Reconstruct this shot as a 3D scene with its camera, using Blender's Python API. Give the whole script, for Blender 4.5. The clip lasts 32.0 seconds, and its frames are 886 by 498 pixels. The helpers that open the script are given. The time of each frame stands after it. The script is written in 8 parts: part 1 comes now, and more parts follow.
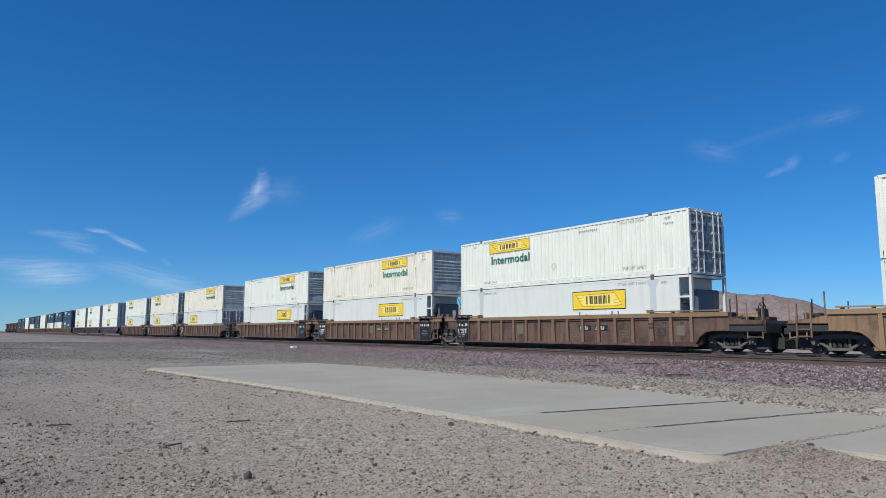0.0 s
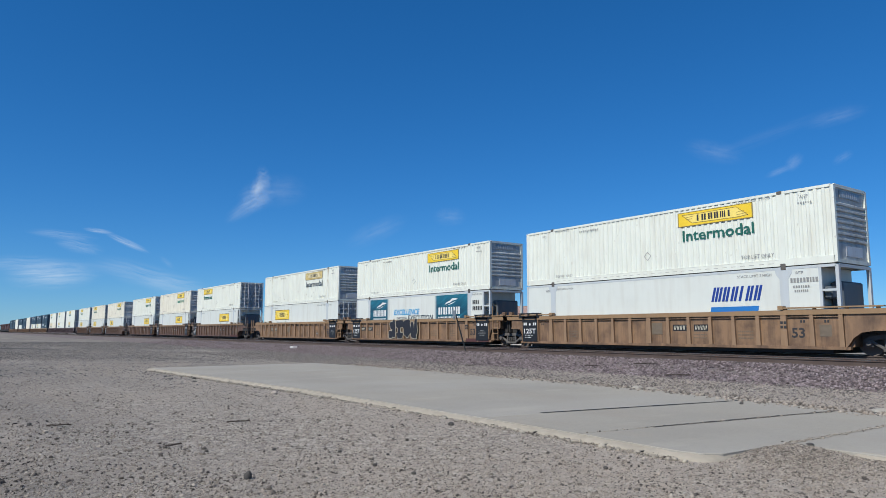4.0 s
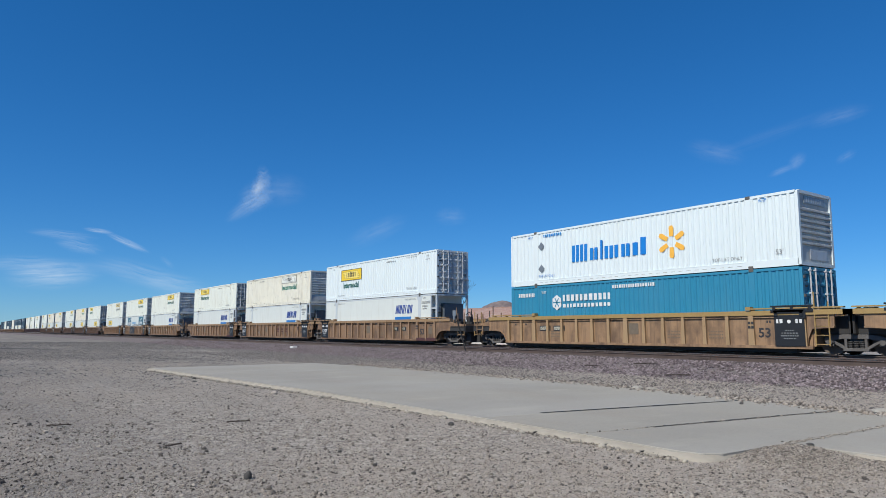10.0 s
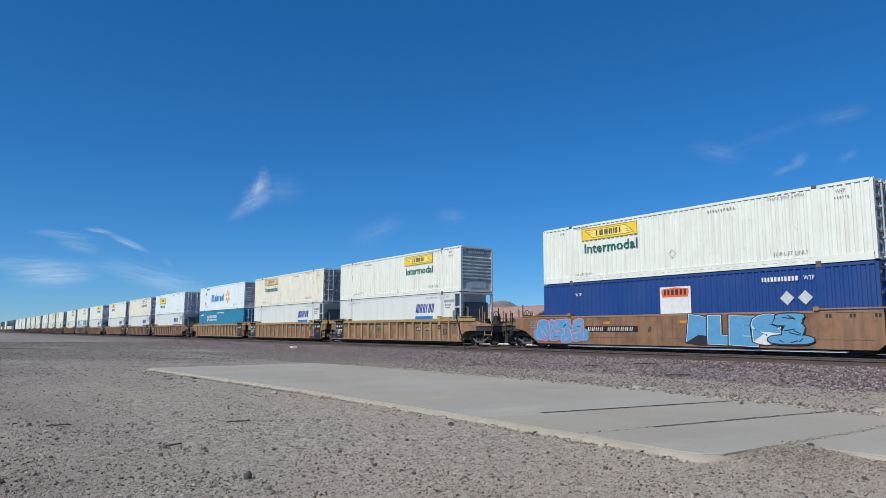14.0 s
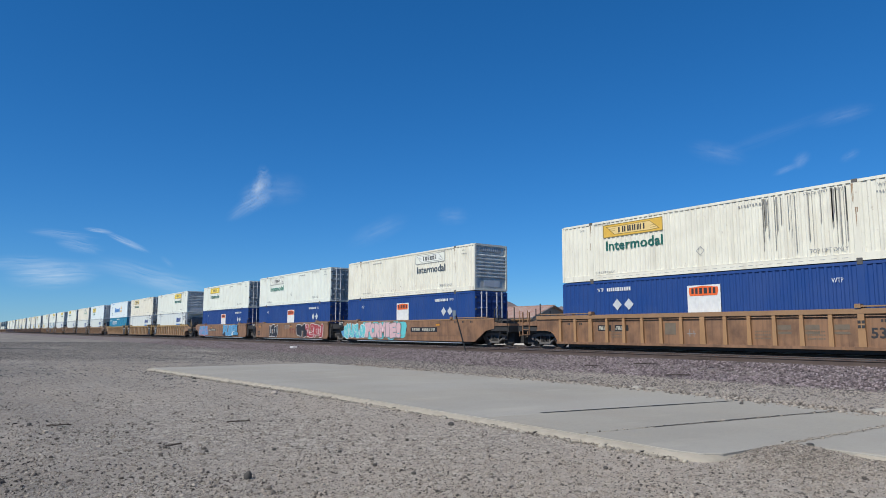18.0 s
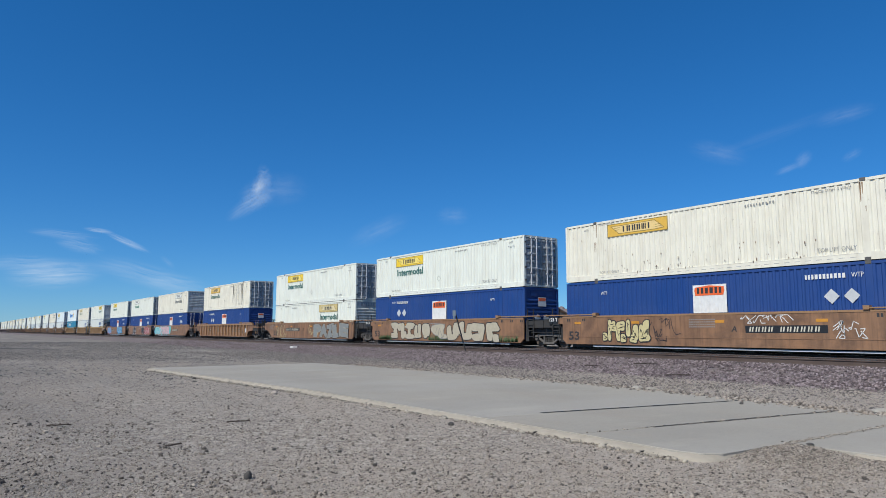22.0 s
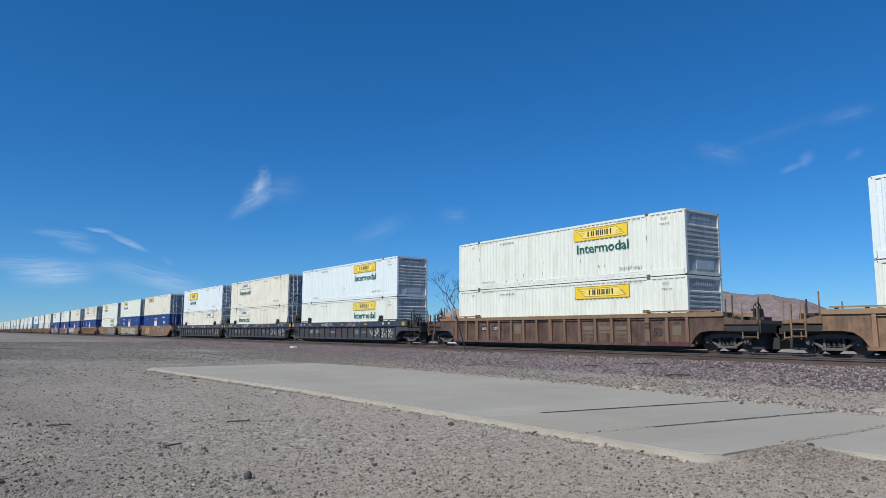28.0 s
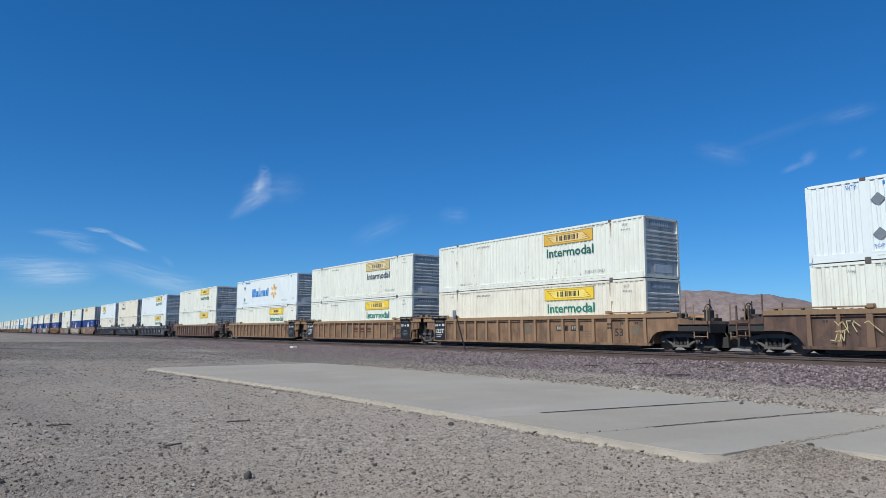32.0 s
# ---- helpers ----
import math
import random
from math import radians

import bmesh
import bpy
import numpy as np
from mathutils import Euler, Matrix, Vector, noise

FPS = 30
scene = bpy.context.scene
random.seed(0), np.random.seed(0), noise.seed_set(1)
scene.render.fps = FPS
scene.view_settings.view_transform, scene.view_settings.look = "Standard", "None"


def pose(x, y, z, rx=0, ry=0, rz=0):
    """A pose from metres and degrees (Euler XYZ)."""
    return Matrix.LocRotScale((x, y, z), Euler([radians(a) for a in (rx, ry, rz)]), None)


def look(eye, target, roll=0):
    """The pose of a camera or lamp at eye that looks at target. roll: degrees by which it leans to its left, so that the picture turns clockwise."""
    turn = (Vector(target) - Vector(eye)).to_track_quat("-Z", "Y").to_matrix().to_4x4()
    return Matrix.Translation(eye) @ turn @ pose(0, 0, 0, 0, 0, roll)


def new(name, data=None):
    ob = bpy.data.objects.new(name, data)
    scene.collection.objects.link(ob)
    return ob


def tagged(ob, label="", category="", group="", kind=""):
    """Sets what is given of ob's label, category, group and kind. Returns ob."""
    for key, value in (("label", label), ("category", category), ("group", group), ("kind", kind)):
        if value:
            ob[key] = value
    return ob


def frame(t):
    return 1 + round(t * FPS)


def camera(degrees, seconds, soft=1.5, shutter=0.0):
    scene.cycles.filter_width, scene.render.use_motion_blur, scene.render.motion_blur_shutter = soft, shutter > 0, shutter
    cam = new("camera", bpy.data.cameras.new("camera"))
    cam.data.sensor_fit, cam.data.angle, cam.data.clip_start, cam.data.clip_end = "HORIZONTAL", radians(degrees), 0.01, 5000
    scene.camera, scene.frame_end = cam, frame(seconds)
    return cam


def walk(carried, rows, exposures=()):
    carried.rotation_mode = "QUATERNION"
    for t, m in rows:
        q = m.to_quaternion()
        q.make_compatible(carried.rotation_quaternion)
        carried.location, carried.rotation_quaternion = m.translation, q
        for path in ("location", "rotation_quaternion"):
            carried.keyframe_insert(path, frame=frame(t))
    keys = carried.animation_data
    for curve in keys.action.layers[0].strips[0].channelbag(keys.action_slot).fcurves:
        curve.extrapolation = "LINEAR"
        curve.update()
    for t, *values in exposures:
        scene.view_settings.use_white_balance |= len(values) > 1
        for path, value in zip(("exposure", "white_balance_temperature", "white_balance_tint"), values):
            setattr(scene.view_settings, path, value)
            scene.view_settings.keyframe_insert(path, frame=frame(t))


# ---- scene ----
# The place: a desert siding. z = 0 is the top of the rails, x runs along the track, y away from the camera.
DURATION = 32.0
EYE = (0.0, 0.0, 0.772)
cam = camera(66.149, DURATION, soft=0.75)
_yaw, _pitch = radians(-54.388), radians(6.963)
AIM = (EYE[0] + math.sin(_yaw) * math.cos(_pitch), EYE[1] + math.cos(_yaw) * math.cos(_pitch), EYE[2] + math.sin(_pitch))
VIEW = look(EYE, AIM, 0.187)
walk(cam, [(0.0, VIEW), (DURATION, VIEW)])

# ---- light: clear desert sky, sun behind the camera on the far side of the view ----
SUN_EL, SUN_AZ = radians(46), math.atan2(-0.99, 0.14)
world = bpy.data.worlds.new("sky")
scene.world = world
world.use_nodes = True
wn = world.node_tree.nodes
wn.clear()
sky = wn.new("ShaderNodeTexSky")
sky.sky_type = "NISHITA"
sky.sun_disc = False
sky.sun_elevation = SUN_EL
sky.sun_rotation = math.pi / 2 - SUN_AZ
sky.altitude = 1500
sky.air_density = 1.0
sky.dust_density = 0.0
sky.ozone_density = 4.0
bg = wn.new("ShaderNodeBackground")
bg.inputs["Strength"].default_value = 0.1
wout = wn.new("ShaderNodeOutputWorld")
tint = wn.new("ShaderNodeMix")
tint.data_type, tint.blend_type = "RGBA", "MULTIPLY"
tint.inputs[0].default_value = 1.0
tint.inputs[7].default_value = (0.60, 0.945, 1.36, 1)
even = wn.new("ShaderNodeGamma")
even.inputs["Gamma"].default_value = 0.8
deep = wn.new("ShaderNodeHueSaturation")
deep.inputs["Saturation"].default_value = 1.14
world.node_tree.links.new(sky.outputs[0], even.inputs["Color"])
world.node_tree.links.new(even.outputs[0], tint.inputs[6])
world.node_tree.links.new(tint.outputs[2], deep.inputs["Color"])
world.node_tree.links.new(deep.outputs[0], bg.inputs[0])
world.node_tree.links.new(bg.outputs[0], wout.inputs[0])

sun = new("sun", bpy.data.lights.new("sun", "SUN"))
sun.data.energy = 4.4
sun.data.angle = radians(0.53)
sun.data.color = (0.98, 0.955, 0.87)
scene.view_settings.exposure = 0.15
_sd = Vector((math.cos(SUN_AZ) * math.cos(SUN_EL), math.sin(SUN_AZ) * math.cos(SUN_EL), math.sin(SUN_EL)))
sun.matrix_world = look(_sd * 50, (0, 0, 0))


# ---- materials ----
def nodes_of(name):
    m = bpy.data.materials.new(name)
    m.use_nodes = True
    return m, m.node_tree.nodes, m.node_tree.links, m.node_tree.nodes["Principled BSDF"]


def coords(n, l, use_random=True, kind="Object"):
    tc = n.new("ShaderNodeTexCoord")
    out = tc.outputs[kind]
    if use_random:
        oi = n.new("ShaderNodeObjectInfo")
        mul = n.new("ShaderNodeMath")
        mul.operation = "MULTIPLY"
        mul.inputs[1].default_value = 61.0
        l.new(oi.outputs["Random"], mul.inputs[0])
        add = n.new("ShaderNodeVectorMath")
        add.operation = "ADD"
        l.new(out, add.inputs[0])
        l.new(mul.outputs[0], add.inputs[1])
        out = add.outputs[0]
    return out


def noise_fac(n, l, co, scale, lo, hi, detail=4.0, stretch=(1, 1, 1), rough=0.55):
    mp = n.new("ShaderNodeMapping")
    mp.inputs["Scale"].default_value = stretch
    l.new(co, mp.inputs["Vector"])
    t = n.new("ShaderNodeTexNoise")
    t.inputs["Scale"].default_value = scale
    t.inputs["Detail"].default_value = detail
    t.inputs["Roughness"].default_value = rough
    l.new(mp.outputs[0], t.inputs["Vector"])
    r = n.new("ShaderNodeMapRange")
    r.inputs["From Min"].default_value = lo
    r.inputs["From Max"].default_value = hi
    l.new(t.outputs["Fac"], r.inputs["Value"])
    return r.outputs[0], t.outputs["Fac"]


def mix_col(n, l, fac, a, b):
    mx = n.new("ShaderNodeMix")
    mx.data_type = "RGBA"
    for sock, v in ((mx.inputs[0], fac), (mx.inputs[6], a), (mx.inputs[7], b)):
        if isinstance(v, (tuple, list)):
            sock.default_value = (*v[:3], 1)
        elif isinstance(v, (int, float)):
            sock.default_value = v
        else:
            l.new(v, sock)
    return mx.outputs[2]


def scaled(n, l, sock, k):
    m = n.new("ShaderNodeMath")
    m.operation = "MULTIPLY"
    m.inputs[1].default_value = k
    l.new(sock, m.inputs[0])
    return m.outputs[0]


def bumped(n, l, bsdf, sock, strength, dist):
    b = n.new("ShaderNodeBump")
    b.inputs["Strength"].default_value = strength
    b.inputs["Distance"].default_value = dist
    l.new(sock, b.inputs["Height"])
    l.new(b.outputs[0], bsdf.inputs["Normal"])


def paint(name, col, dirt=(0.3, 0.24, 0.17), streak=0.35, rust=0.15, rough=0.5, metal=0.0, rust_col=(0.16, 0.06, 0.025), fade=0.12):
    """Weathered paint: vertical grime streaks, cloudy fading, rust flecks."""
    m, n, l, b = nodes_of(name)
    co = coords(n, l)
    cloud, _ = noise_fac(n, l, co, 0.55, 0.35, 0.75, 3)
    c = mix_col(n, l, scaled(n, l, cloud, fade), col, tuple(min(1, x * 0.6 + 0.12) for x in col))
    st, raw = noise_fac(n, l, co, 2.6, 0.5, 0.8, 5, (1, 1, 0.12))
    c = mix_col(n, l, scaled(n, l, st, streak), c, dirt)
    thin, _ = noise_fac(n, l, co, 9.0, 0.5, 0.75, 4, (1, 1, 0.07))
    c = mix_col(n, l, scaled(n, l, thin, streak * streak * 0.9), c, tuple(x * 0.7 for x in dirt))
    blot, _ = noise_fac(n, l, co, 1.3, 0.44, 0.66, 6, (1, 1, 0.8), 0.65)
    c = mix_col(n, l, scaled(n, l, blot, streak * streak * 1.15), c, tuple(x * 0.8 for x in dirt))
    fleck, fraw = noise_fac(n, l, co, 7.0, 0.66, 0.74, 6, (1, 1, 0.6))
    c = mix_col(n, l, scaled(n, l, fleck, rust), c, rust_col)
    l.new(c, b.inputs["Base Color"])
    b.inputs["Metallic"].default_value = metal
    rr = n.new("ShaderNodeMapRange")
    rr.inputs["To Min"].default_value = rough - 0.1
    rr.inputs["To Max"].default_value = rough + 0.25
    l.new(raw, rr.inputs["Value"])
    l.new(rr.outputs[0], b.inputs["Roughness"])
    bumped(n, l, b, fraw, 0.15, 0.004)
    return m


def plain(name, col, rough=0.6, metal=0.0, var=0.15):
    m, n, l, b = nodes_of(name)
    co = coords(n, l)
    f, raw = noise_fac(n, l, co, 5.0, 0.3, 0.7, 4)
    c = mix_col(n, l, scaled(n, l, f, var), col, tuple(x * 0.45 for x in col))
    l.new(c, b.inputs["Base Color"])
    b.inputs["Roughness"].default_value = rough
    b.inputs["Metallic"].default_value = metal
    bumped(n, l, b, raw, 0.1, 0.004)
    return m


WHITE = paint("white_container_paint", (0.69, 0.715, 0.64), streak=0.26, rust=0.25)
BRIGHT = paint("clean_white_paint", (0.65, 0.715, 0.72), streak=0.12, rust=0.04, fade=0.05)
CREAM = paint("aged_cream_paint", (0.715, 0.69, 0.58), streak=0.34, rust=0.35)
SMOOTH_W = paint("reefer_white_panel", (0.62, 0.645, 0.60), streak=0.2, rust=0.06, rough=0.35)
GREYPOST = paint("grey_post_paint", (0.46, 0.50, 0.52), streak=0.2, rust=0.1)
TEAL = paint("teal_container_paint", (0.015, 0.20, 0.33), dirt=(0.06, 0.2, 0.27), streak=0.2, rust=0.1)
BLUE = paint("dark_blue_container_paint", (0.003, 0.042, 0.195), dirt=(0.008, 0.05, 0.17), streak=0.3, rust=0.1)
NAVY = paint("far_navy_container_paint", (0.012, 0.045, 0.075), streak=0.2, rust=0.1)
DOORGREY = paint("grey_door_paint", (0.29, 0.325, 0.34), streak=0.5, rust=0.3, rough=0.3)
# White doors with a darker bluish base: the end's shade is in the colour.
DOORLIGHT = paint("shaded_white_door_paint", (0.48, 0.52, 0.53), streak=0.45, rust=0.2, rough=0.35)
FAINTSLOT = plain("shaded_rail_slot", (0.44, 0.44, 0.41), 0.7, var=0.5)
SHUTGREY = paint("grey_end_wall_paint", (0.56, 0.57, 0.54), dirt=(0.17, 0.15, 0.13), streak=0.5, rust=0.3)
STEEL = paint("galvanised_lock_rod", (0.56, 0.57, 0.58), streak=0.3, rust=0.3, metal=0.2, rough=0.4)
CASTING = paint("dark_corner_casting", (0.08, 0.075, 0.07), streak=0.3, rust=0.4)
MACHINE = paint("dark_reefer_machinery", (0.07, 0.09, 0.11), streak=0.3, rust=0.1, rough=0.4)
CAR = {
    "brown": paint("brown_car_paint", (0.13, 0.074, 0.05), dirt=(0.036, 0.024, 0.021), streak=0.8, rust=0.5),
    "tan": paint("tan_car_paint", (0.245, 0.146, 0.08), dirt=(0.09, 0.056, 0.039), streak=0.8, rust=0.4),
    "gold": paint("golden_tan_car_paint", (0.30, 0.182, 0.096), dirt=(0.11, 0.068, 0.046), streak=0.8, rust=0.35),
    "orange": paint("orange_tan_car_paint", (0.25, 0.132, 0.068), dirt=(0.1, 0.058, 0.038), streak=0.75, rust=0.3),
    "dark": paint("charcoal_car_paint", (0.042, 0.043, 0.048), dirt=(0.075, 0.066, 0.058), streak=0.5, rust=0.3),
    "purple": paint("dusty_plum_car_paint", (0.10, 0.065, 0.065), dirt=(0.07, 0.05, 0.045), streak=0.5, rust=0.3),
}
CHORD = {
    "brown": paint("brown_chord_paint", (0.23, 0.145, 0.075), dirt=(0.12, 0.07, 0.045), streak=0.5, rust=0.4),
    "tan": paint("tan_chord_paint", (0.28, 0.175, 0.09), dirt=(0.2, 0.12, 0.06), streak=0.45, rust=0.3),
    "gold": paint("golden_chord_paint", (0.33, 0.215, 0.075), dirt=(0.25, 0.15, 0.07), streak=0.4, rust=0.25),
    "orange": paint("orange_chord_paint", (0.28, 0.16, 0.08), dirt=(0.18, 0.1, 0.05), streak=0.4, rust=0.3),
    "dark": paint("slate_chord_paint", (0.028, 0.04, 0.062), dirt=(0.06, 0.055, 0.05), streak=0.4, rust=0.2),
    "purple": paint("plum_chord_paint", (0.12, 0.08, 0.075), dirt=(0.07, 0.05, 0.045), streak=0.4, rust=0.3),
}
# Rib tones lighter than the sheets, their sunlit look put into the colour.
RIBM = {k: paint(k + "_sunlit_rib", c, dirt=tuple(x * 0.55 for x in c), streak=0.4, rust=0.35) for k, c in {"brown": (0.175, 0.105, 0.066), "tan": (0.28, 0.175, 0.1), "gold": (0.36, 0.235, 0.12), "orange": (0.36, 0.2, 0.09), "purple": (0.12, 0.08, 0.075)}.items()}
UNDER = paint("black_underframe", (0.022, 0.021, 0.021), dirt=(0.05, 0.042, 0.035), streak=0.5, rust=0.3, rough=0.7)
TRUCKM = paint("dusty_cast_truck", (0.105, 0.096, 0.09), dirt=(0.05, 0.043, 0.036), streak=0.5, rust=0.3, rough=0.75)
WHEELM = paint("rusty_wheel_steel", (0.13, 0.10, 0.08), dirt=(0.05, 0.04, 0.035), streak=0.3, rust=0.3, rough=0.6, metal=0.3)
TREAD = plain("worn_bright_steel", (0.42, 0.41, 0.40), 0.3, 0.9)
BLACKP = plain("black_panel_paint", (0.014, 0.015, 0.017), 0.5)
WHITET = plain("white_lettering", (0.68, 0.68, 0.66), 0.5, var=0.25)
BLACKT = plain("black_lettering", (0.03, 0.03, 0.032), 0.6, var=0.2)
GREYT = plain("faded_grey_lettering", (0.27, 0.275, 0.27), 0.6, var=0.4)
GREEN = plain("dark_green_lettering", (0.012, 0.11, 0.085), 0.5, var=0.15)
SEAGREEN = plain("sea_green_lettering", (0.012, 0.19, 0.13), 0.5, var=0.15)
YEL = plain("yellow_sign_paint", (0.80, 0.55, 0.03), 0.5)
YEL2 = plain("sun_faded_sign_paint", (0.60, 0.47, 0.20), 0.6, var=0.3)
RIBBON = {k: plain(k + "_sign_ribbon", c, 0.6, var=0.2) for k, c in {"yellow": (0.84, 0.66, 0.16), "faded": (0.66, 0.57, 0.34), "bleached": (0.74, 0.75, 0.69), "ochre": (0.72, 0.53, 0.22)}.items()}
YEL3 = plain("bleached_sign_paint", (0.70, 0.71, 0.62), 0.6, var=0.2)
YEL4 = plain("ochre_sign_paint", (0.66, 0.40, 0.06), 0.6, var=0.25)
SCROLL = plain("sign_scroll_shade", (0.30, 0.22, 0.06), 0.6, var=0.3)
MBLUE = plain("royal_blue_lettering", (0.012, 0.045, 0.26), 0.4)
LBLUE = plain("bright_blue_bar", (0.02, 0.16, 0.46), 0.4)
WBLUE = plain("sky_blue_lettering", (0.01, 0.19, 0.56), 0.4)
SPARK = plain("amber_rays_paint", (0.85, 0.44, 0.06), 0.5)
ORANGE = plain("orange_badge_paint", (0.75, 0.13, 0.03), 0.5)


def rayed_panel(name, base, light, fade_lo, fade_hi):
    """Printed panel: slanting light rays over a dark ground, thinning out towards one side."""
    m, n, l, b = nodes_of(name)
    tc = n.new("ShaderNodeTexCoord")
    mp = n.new("ShaderNodeMapping")
    mp.inputs["Rotation"].default_value = (0, radians(24), 0)
    l.new(tc.outputs["Object"], mp.inputs["Vector"])
    rays, _ = noise_fac(n, l, mp.outputs[0], 2.6, 0.45, 0.75, 5, (0.35, 1, 3.0))
    c = mix_col(n, l, scaled(n, l, rays, 0.75), base, light)
    xyz = n.new("ShaderNodeSeparateXYZ")
    l.new(tc.outputs["Object"], xyz.inputs[0])
    up = n.new("ShaderNodeMapRange")
    up.inputs["From Min"].default_value, up.inputs["From Max"].default_value = 0.7, 1.7
    l.new(xyz.outputs[2], up.inputs["Value"])
    c = mix_col(n, l, scaled(n, l, up.outputs[0], 0.45), c, light)
    edge = n.new("ShaderNodeMapRange")
    edge.interpolation_type = "SMOOTHSTEP"
    edge.inputs["From Min"].default_value, edge.inputs["From Max"].default_value = fade_lo, fade_hi
    l.new(xyz.outputs[0], edge.inputs["Value"])
    c = mix_col(n, l, edge.outputs[0], c, (0.62, 0.645, 0.60))
    l.new(c, b.inputs["Base Color"])
    b.inputs["Roughness"].default_value = 0.4
    return m


TEALPRINT = (rayed_panel("teal_print_west", (0.008, 0.06, 0.10), (0.025, 0.21, 0.29), 2.35, 2.75), rayed_panel("teal_print_east", (0.008, 0.06, 0.10), (0.025, 0.21, 0.29), 0.35, -0.02))
PRINTBLUE = plain("bright_print_blue", (0.02, 0.30, 0.60), 0.45)
PRINTSLATE = plain("dark_print_slate", (0.055, 0.075, 0.095), 0.5, var=0.2)
DIAMOND = plain("silver_placard", (0.52, 0.54, 0.55), 0.45, var=0.3)
SLATE = plain("slate_placard", (0.16, 0.19, 0.22), 0.5, var=0.3)
AMBER = plain("amber_reflector", (0.56, 0.25, 0.03), 0.5, var=0.4)
STENCILW = plain("yellowed_white_stencil", (0.55, 0.52, 0.42), 0.6, var=0.3)
STENCIL = plain("faded_brown_stencil", (0.16, 0.125, 0.09), 0.7, var=0.4)
MAROON = plain("maroon_sill_paint", (0.085, 0.032, 0.03), 0.65, var=0.4)
REDB = plain("dull_red_stencil", (0.20, 0.045, 0.035), 0.6)
SPOT = plain("rust_spot", (0.10, 0.045, 0.025), 0.8)
RUSTWEEP = plain("thin_rust_stain", (0.33, 0.22, 0.13), 0.8, var=0.6)
SOOT = plain("grey_soot_streak", (0.34, 0.33, 0.30), 0.8, var=0.7)
GRAF = {k: plain(k + "_spray_paint", c, 0.55, var=0.25) for k, c in {
    "sky": (0.09, 0.29, 0.50), "pink": (0.62, 0.22, 0.32), "black": (0.02, 0.02, 0.025), "white": (0.66, 0.66, 0.64), "red": (0.36, 0.04, 0.05),
    "aqua": (0.12, 0.50, 0.52), "grey": (0.22, 0.23, 0.22), "beige": (0.43, 0.385, 0.29), "moss": (0.10, 0.17, 0.07), "rose": (0.60, 0.40, 0.42), "straw": (0.55, 0.48, 0.25)}.items()}


# ---- mesh helpers ----
def box(bm, x0, x1, y0, y1, z0, z1):
    v = [bm.verts.new((x, y, z)) for x in (x0, x1) for y in (y0, y1) for z in (z0, z1)]
    for f in ((0, 1, 3, 2), (4, 6, 7, 5), (0, 4, 5, 1), (2, 3, 7, 6), (0, 2, 6, 4), (1, 5, 7, 3)):
        bm.faces.new([v[i] for i in f])


def beam(bm, p, q, w, h):
    p, q = Vector(p), Vector(q)
    d = (q - p).normalized()
    side = d.cross(Vector((0, 1, 0)))
    if side.length < 0.1:
        side = d.cross(Vector((1, 0, 0)))
    side.normalize()
    up = side.cross(d)
    v = [bm.verts.new(c + side * a * h / 2 + up * b * w / 2) for c in (p, q) for a, b in ((-1, -1), (1, -1), (1, 1), (-1, 1))]
    for f in ((0, 1, 2, 3), (7, 6, 5, 4), (0, 4, 5, 1), (1, 5, 6, 2), (2, 6, 7, 3), (3, 7, 4, 0)):
        bm.faces.new([v[i] for i in f])


def rod(bm, p, q, r, n=8, r2=None):
    p, q = Vector(p), Vector(q)
    d = (q - p).normalized()
    a = d.orthogonal().normalized()
    b = d.cross(a)
    r2 = r if r2 is None else r2
    rings = []
    for c, rad in ((p, r), (q, r2)):
        rings.append([bm.verts.new(c + (a * math.cos(2 * math.pi * i / n) + b * math.sin(2 * math.pi * i / n)) * rad) for i in range(n)])
    for i in range(n):
        j = (i + 1) % n
        bm.faces.new((rings[0][i], rings[0][j], rings[1][j], rings[1][i]))
    bm.faces.new(rings[0][::-1])
    bm.faces.new(rings[1])


def slab(bm, pts, y0, y1):
    """A flat piece: outline pts in (x, z), from depth y0 (outer) to y1."""
    a = [bm.verts.new((x, y0, z)) for x, z in pts]
    b = [bm.verts.new((x, y1, z)) for x, z in pts]
    bm.faces.new(a)
    bm.faces.new(b[::-1])
    n = len(pts)
    for i in range(n):
        j = (i + 1) % n
        bm.faces.new((a[i], b[i], b[j], a[j]))


def extrude_z(bm, pts, z0, z1):
    a = [bm.verts.new((x, y, z0)) for x, y in pts]
    b = [bm.verts.new((x, y, z1)) for x, y in pts]
    bm.faces.new(a[::-1])
    bm.faces.new(b)
    n = len(pts)
    for i in range(n):
        j = (i + 1) % n
        bm.faces.new((a[i], a[j], b[j], b[i]))


def ring(bm, c, axis_y, R, r, n=20):
    """A thin ring in the x-z plane round c."""
    k = 5
    vs = [[bm.verts.new((c[0] + (R + r * math.cos(2 * math.pi * j / k)) * math.cos(2 * math.pi * i / n), c[1] + r * math.sin(2 * math.pi * j / k),
                         c[2] + (R + r * math.cos(2 * math.pi * j / k)) * math.sin(2 * math.pi * i / n))) for j in range(k)] for i in range(n)]
    for i in range(n):
        for j in range(k):
            bm.faces.new((vs[i][j], vs[(i + 1) % n][j], vs[(i + 1) % n][(j + 1) % k], vs[i][(j + 1) % k]))


CACHE = {}


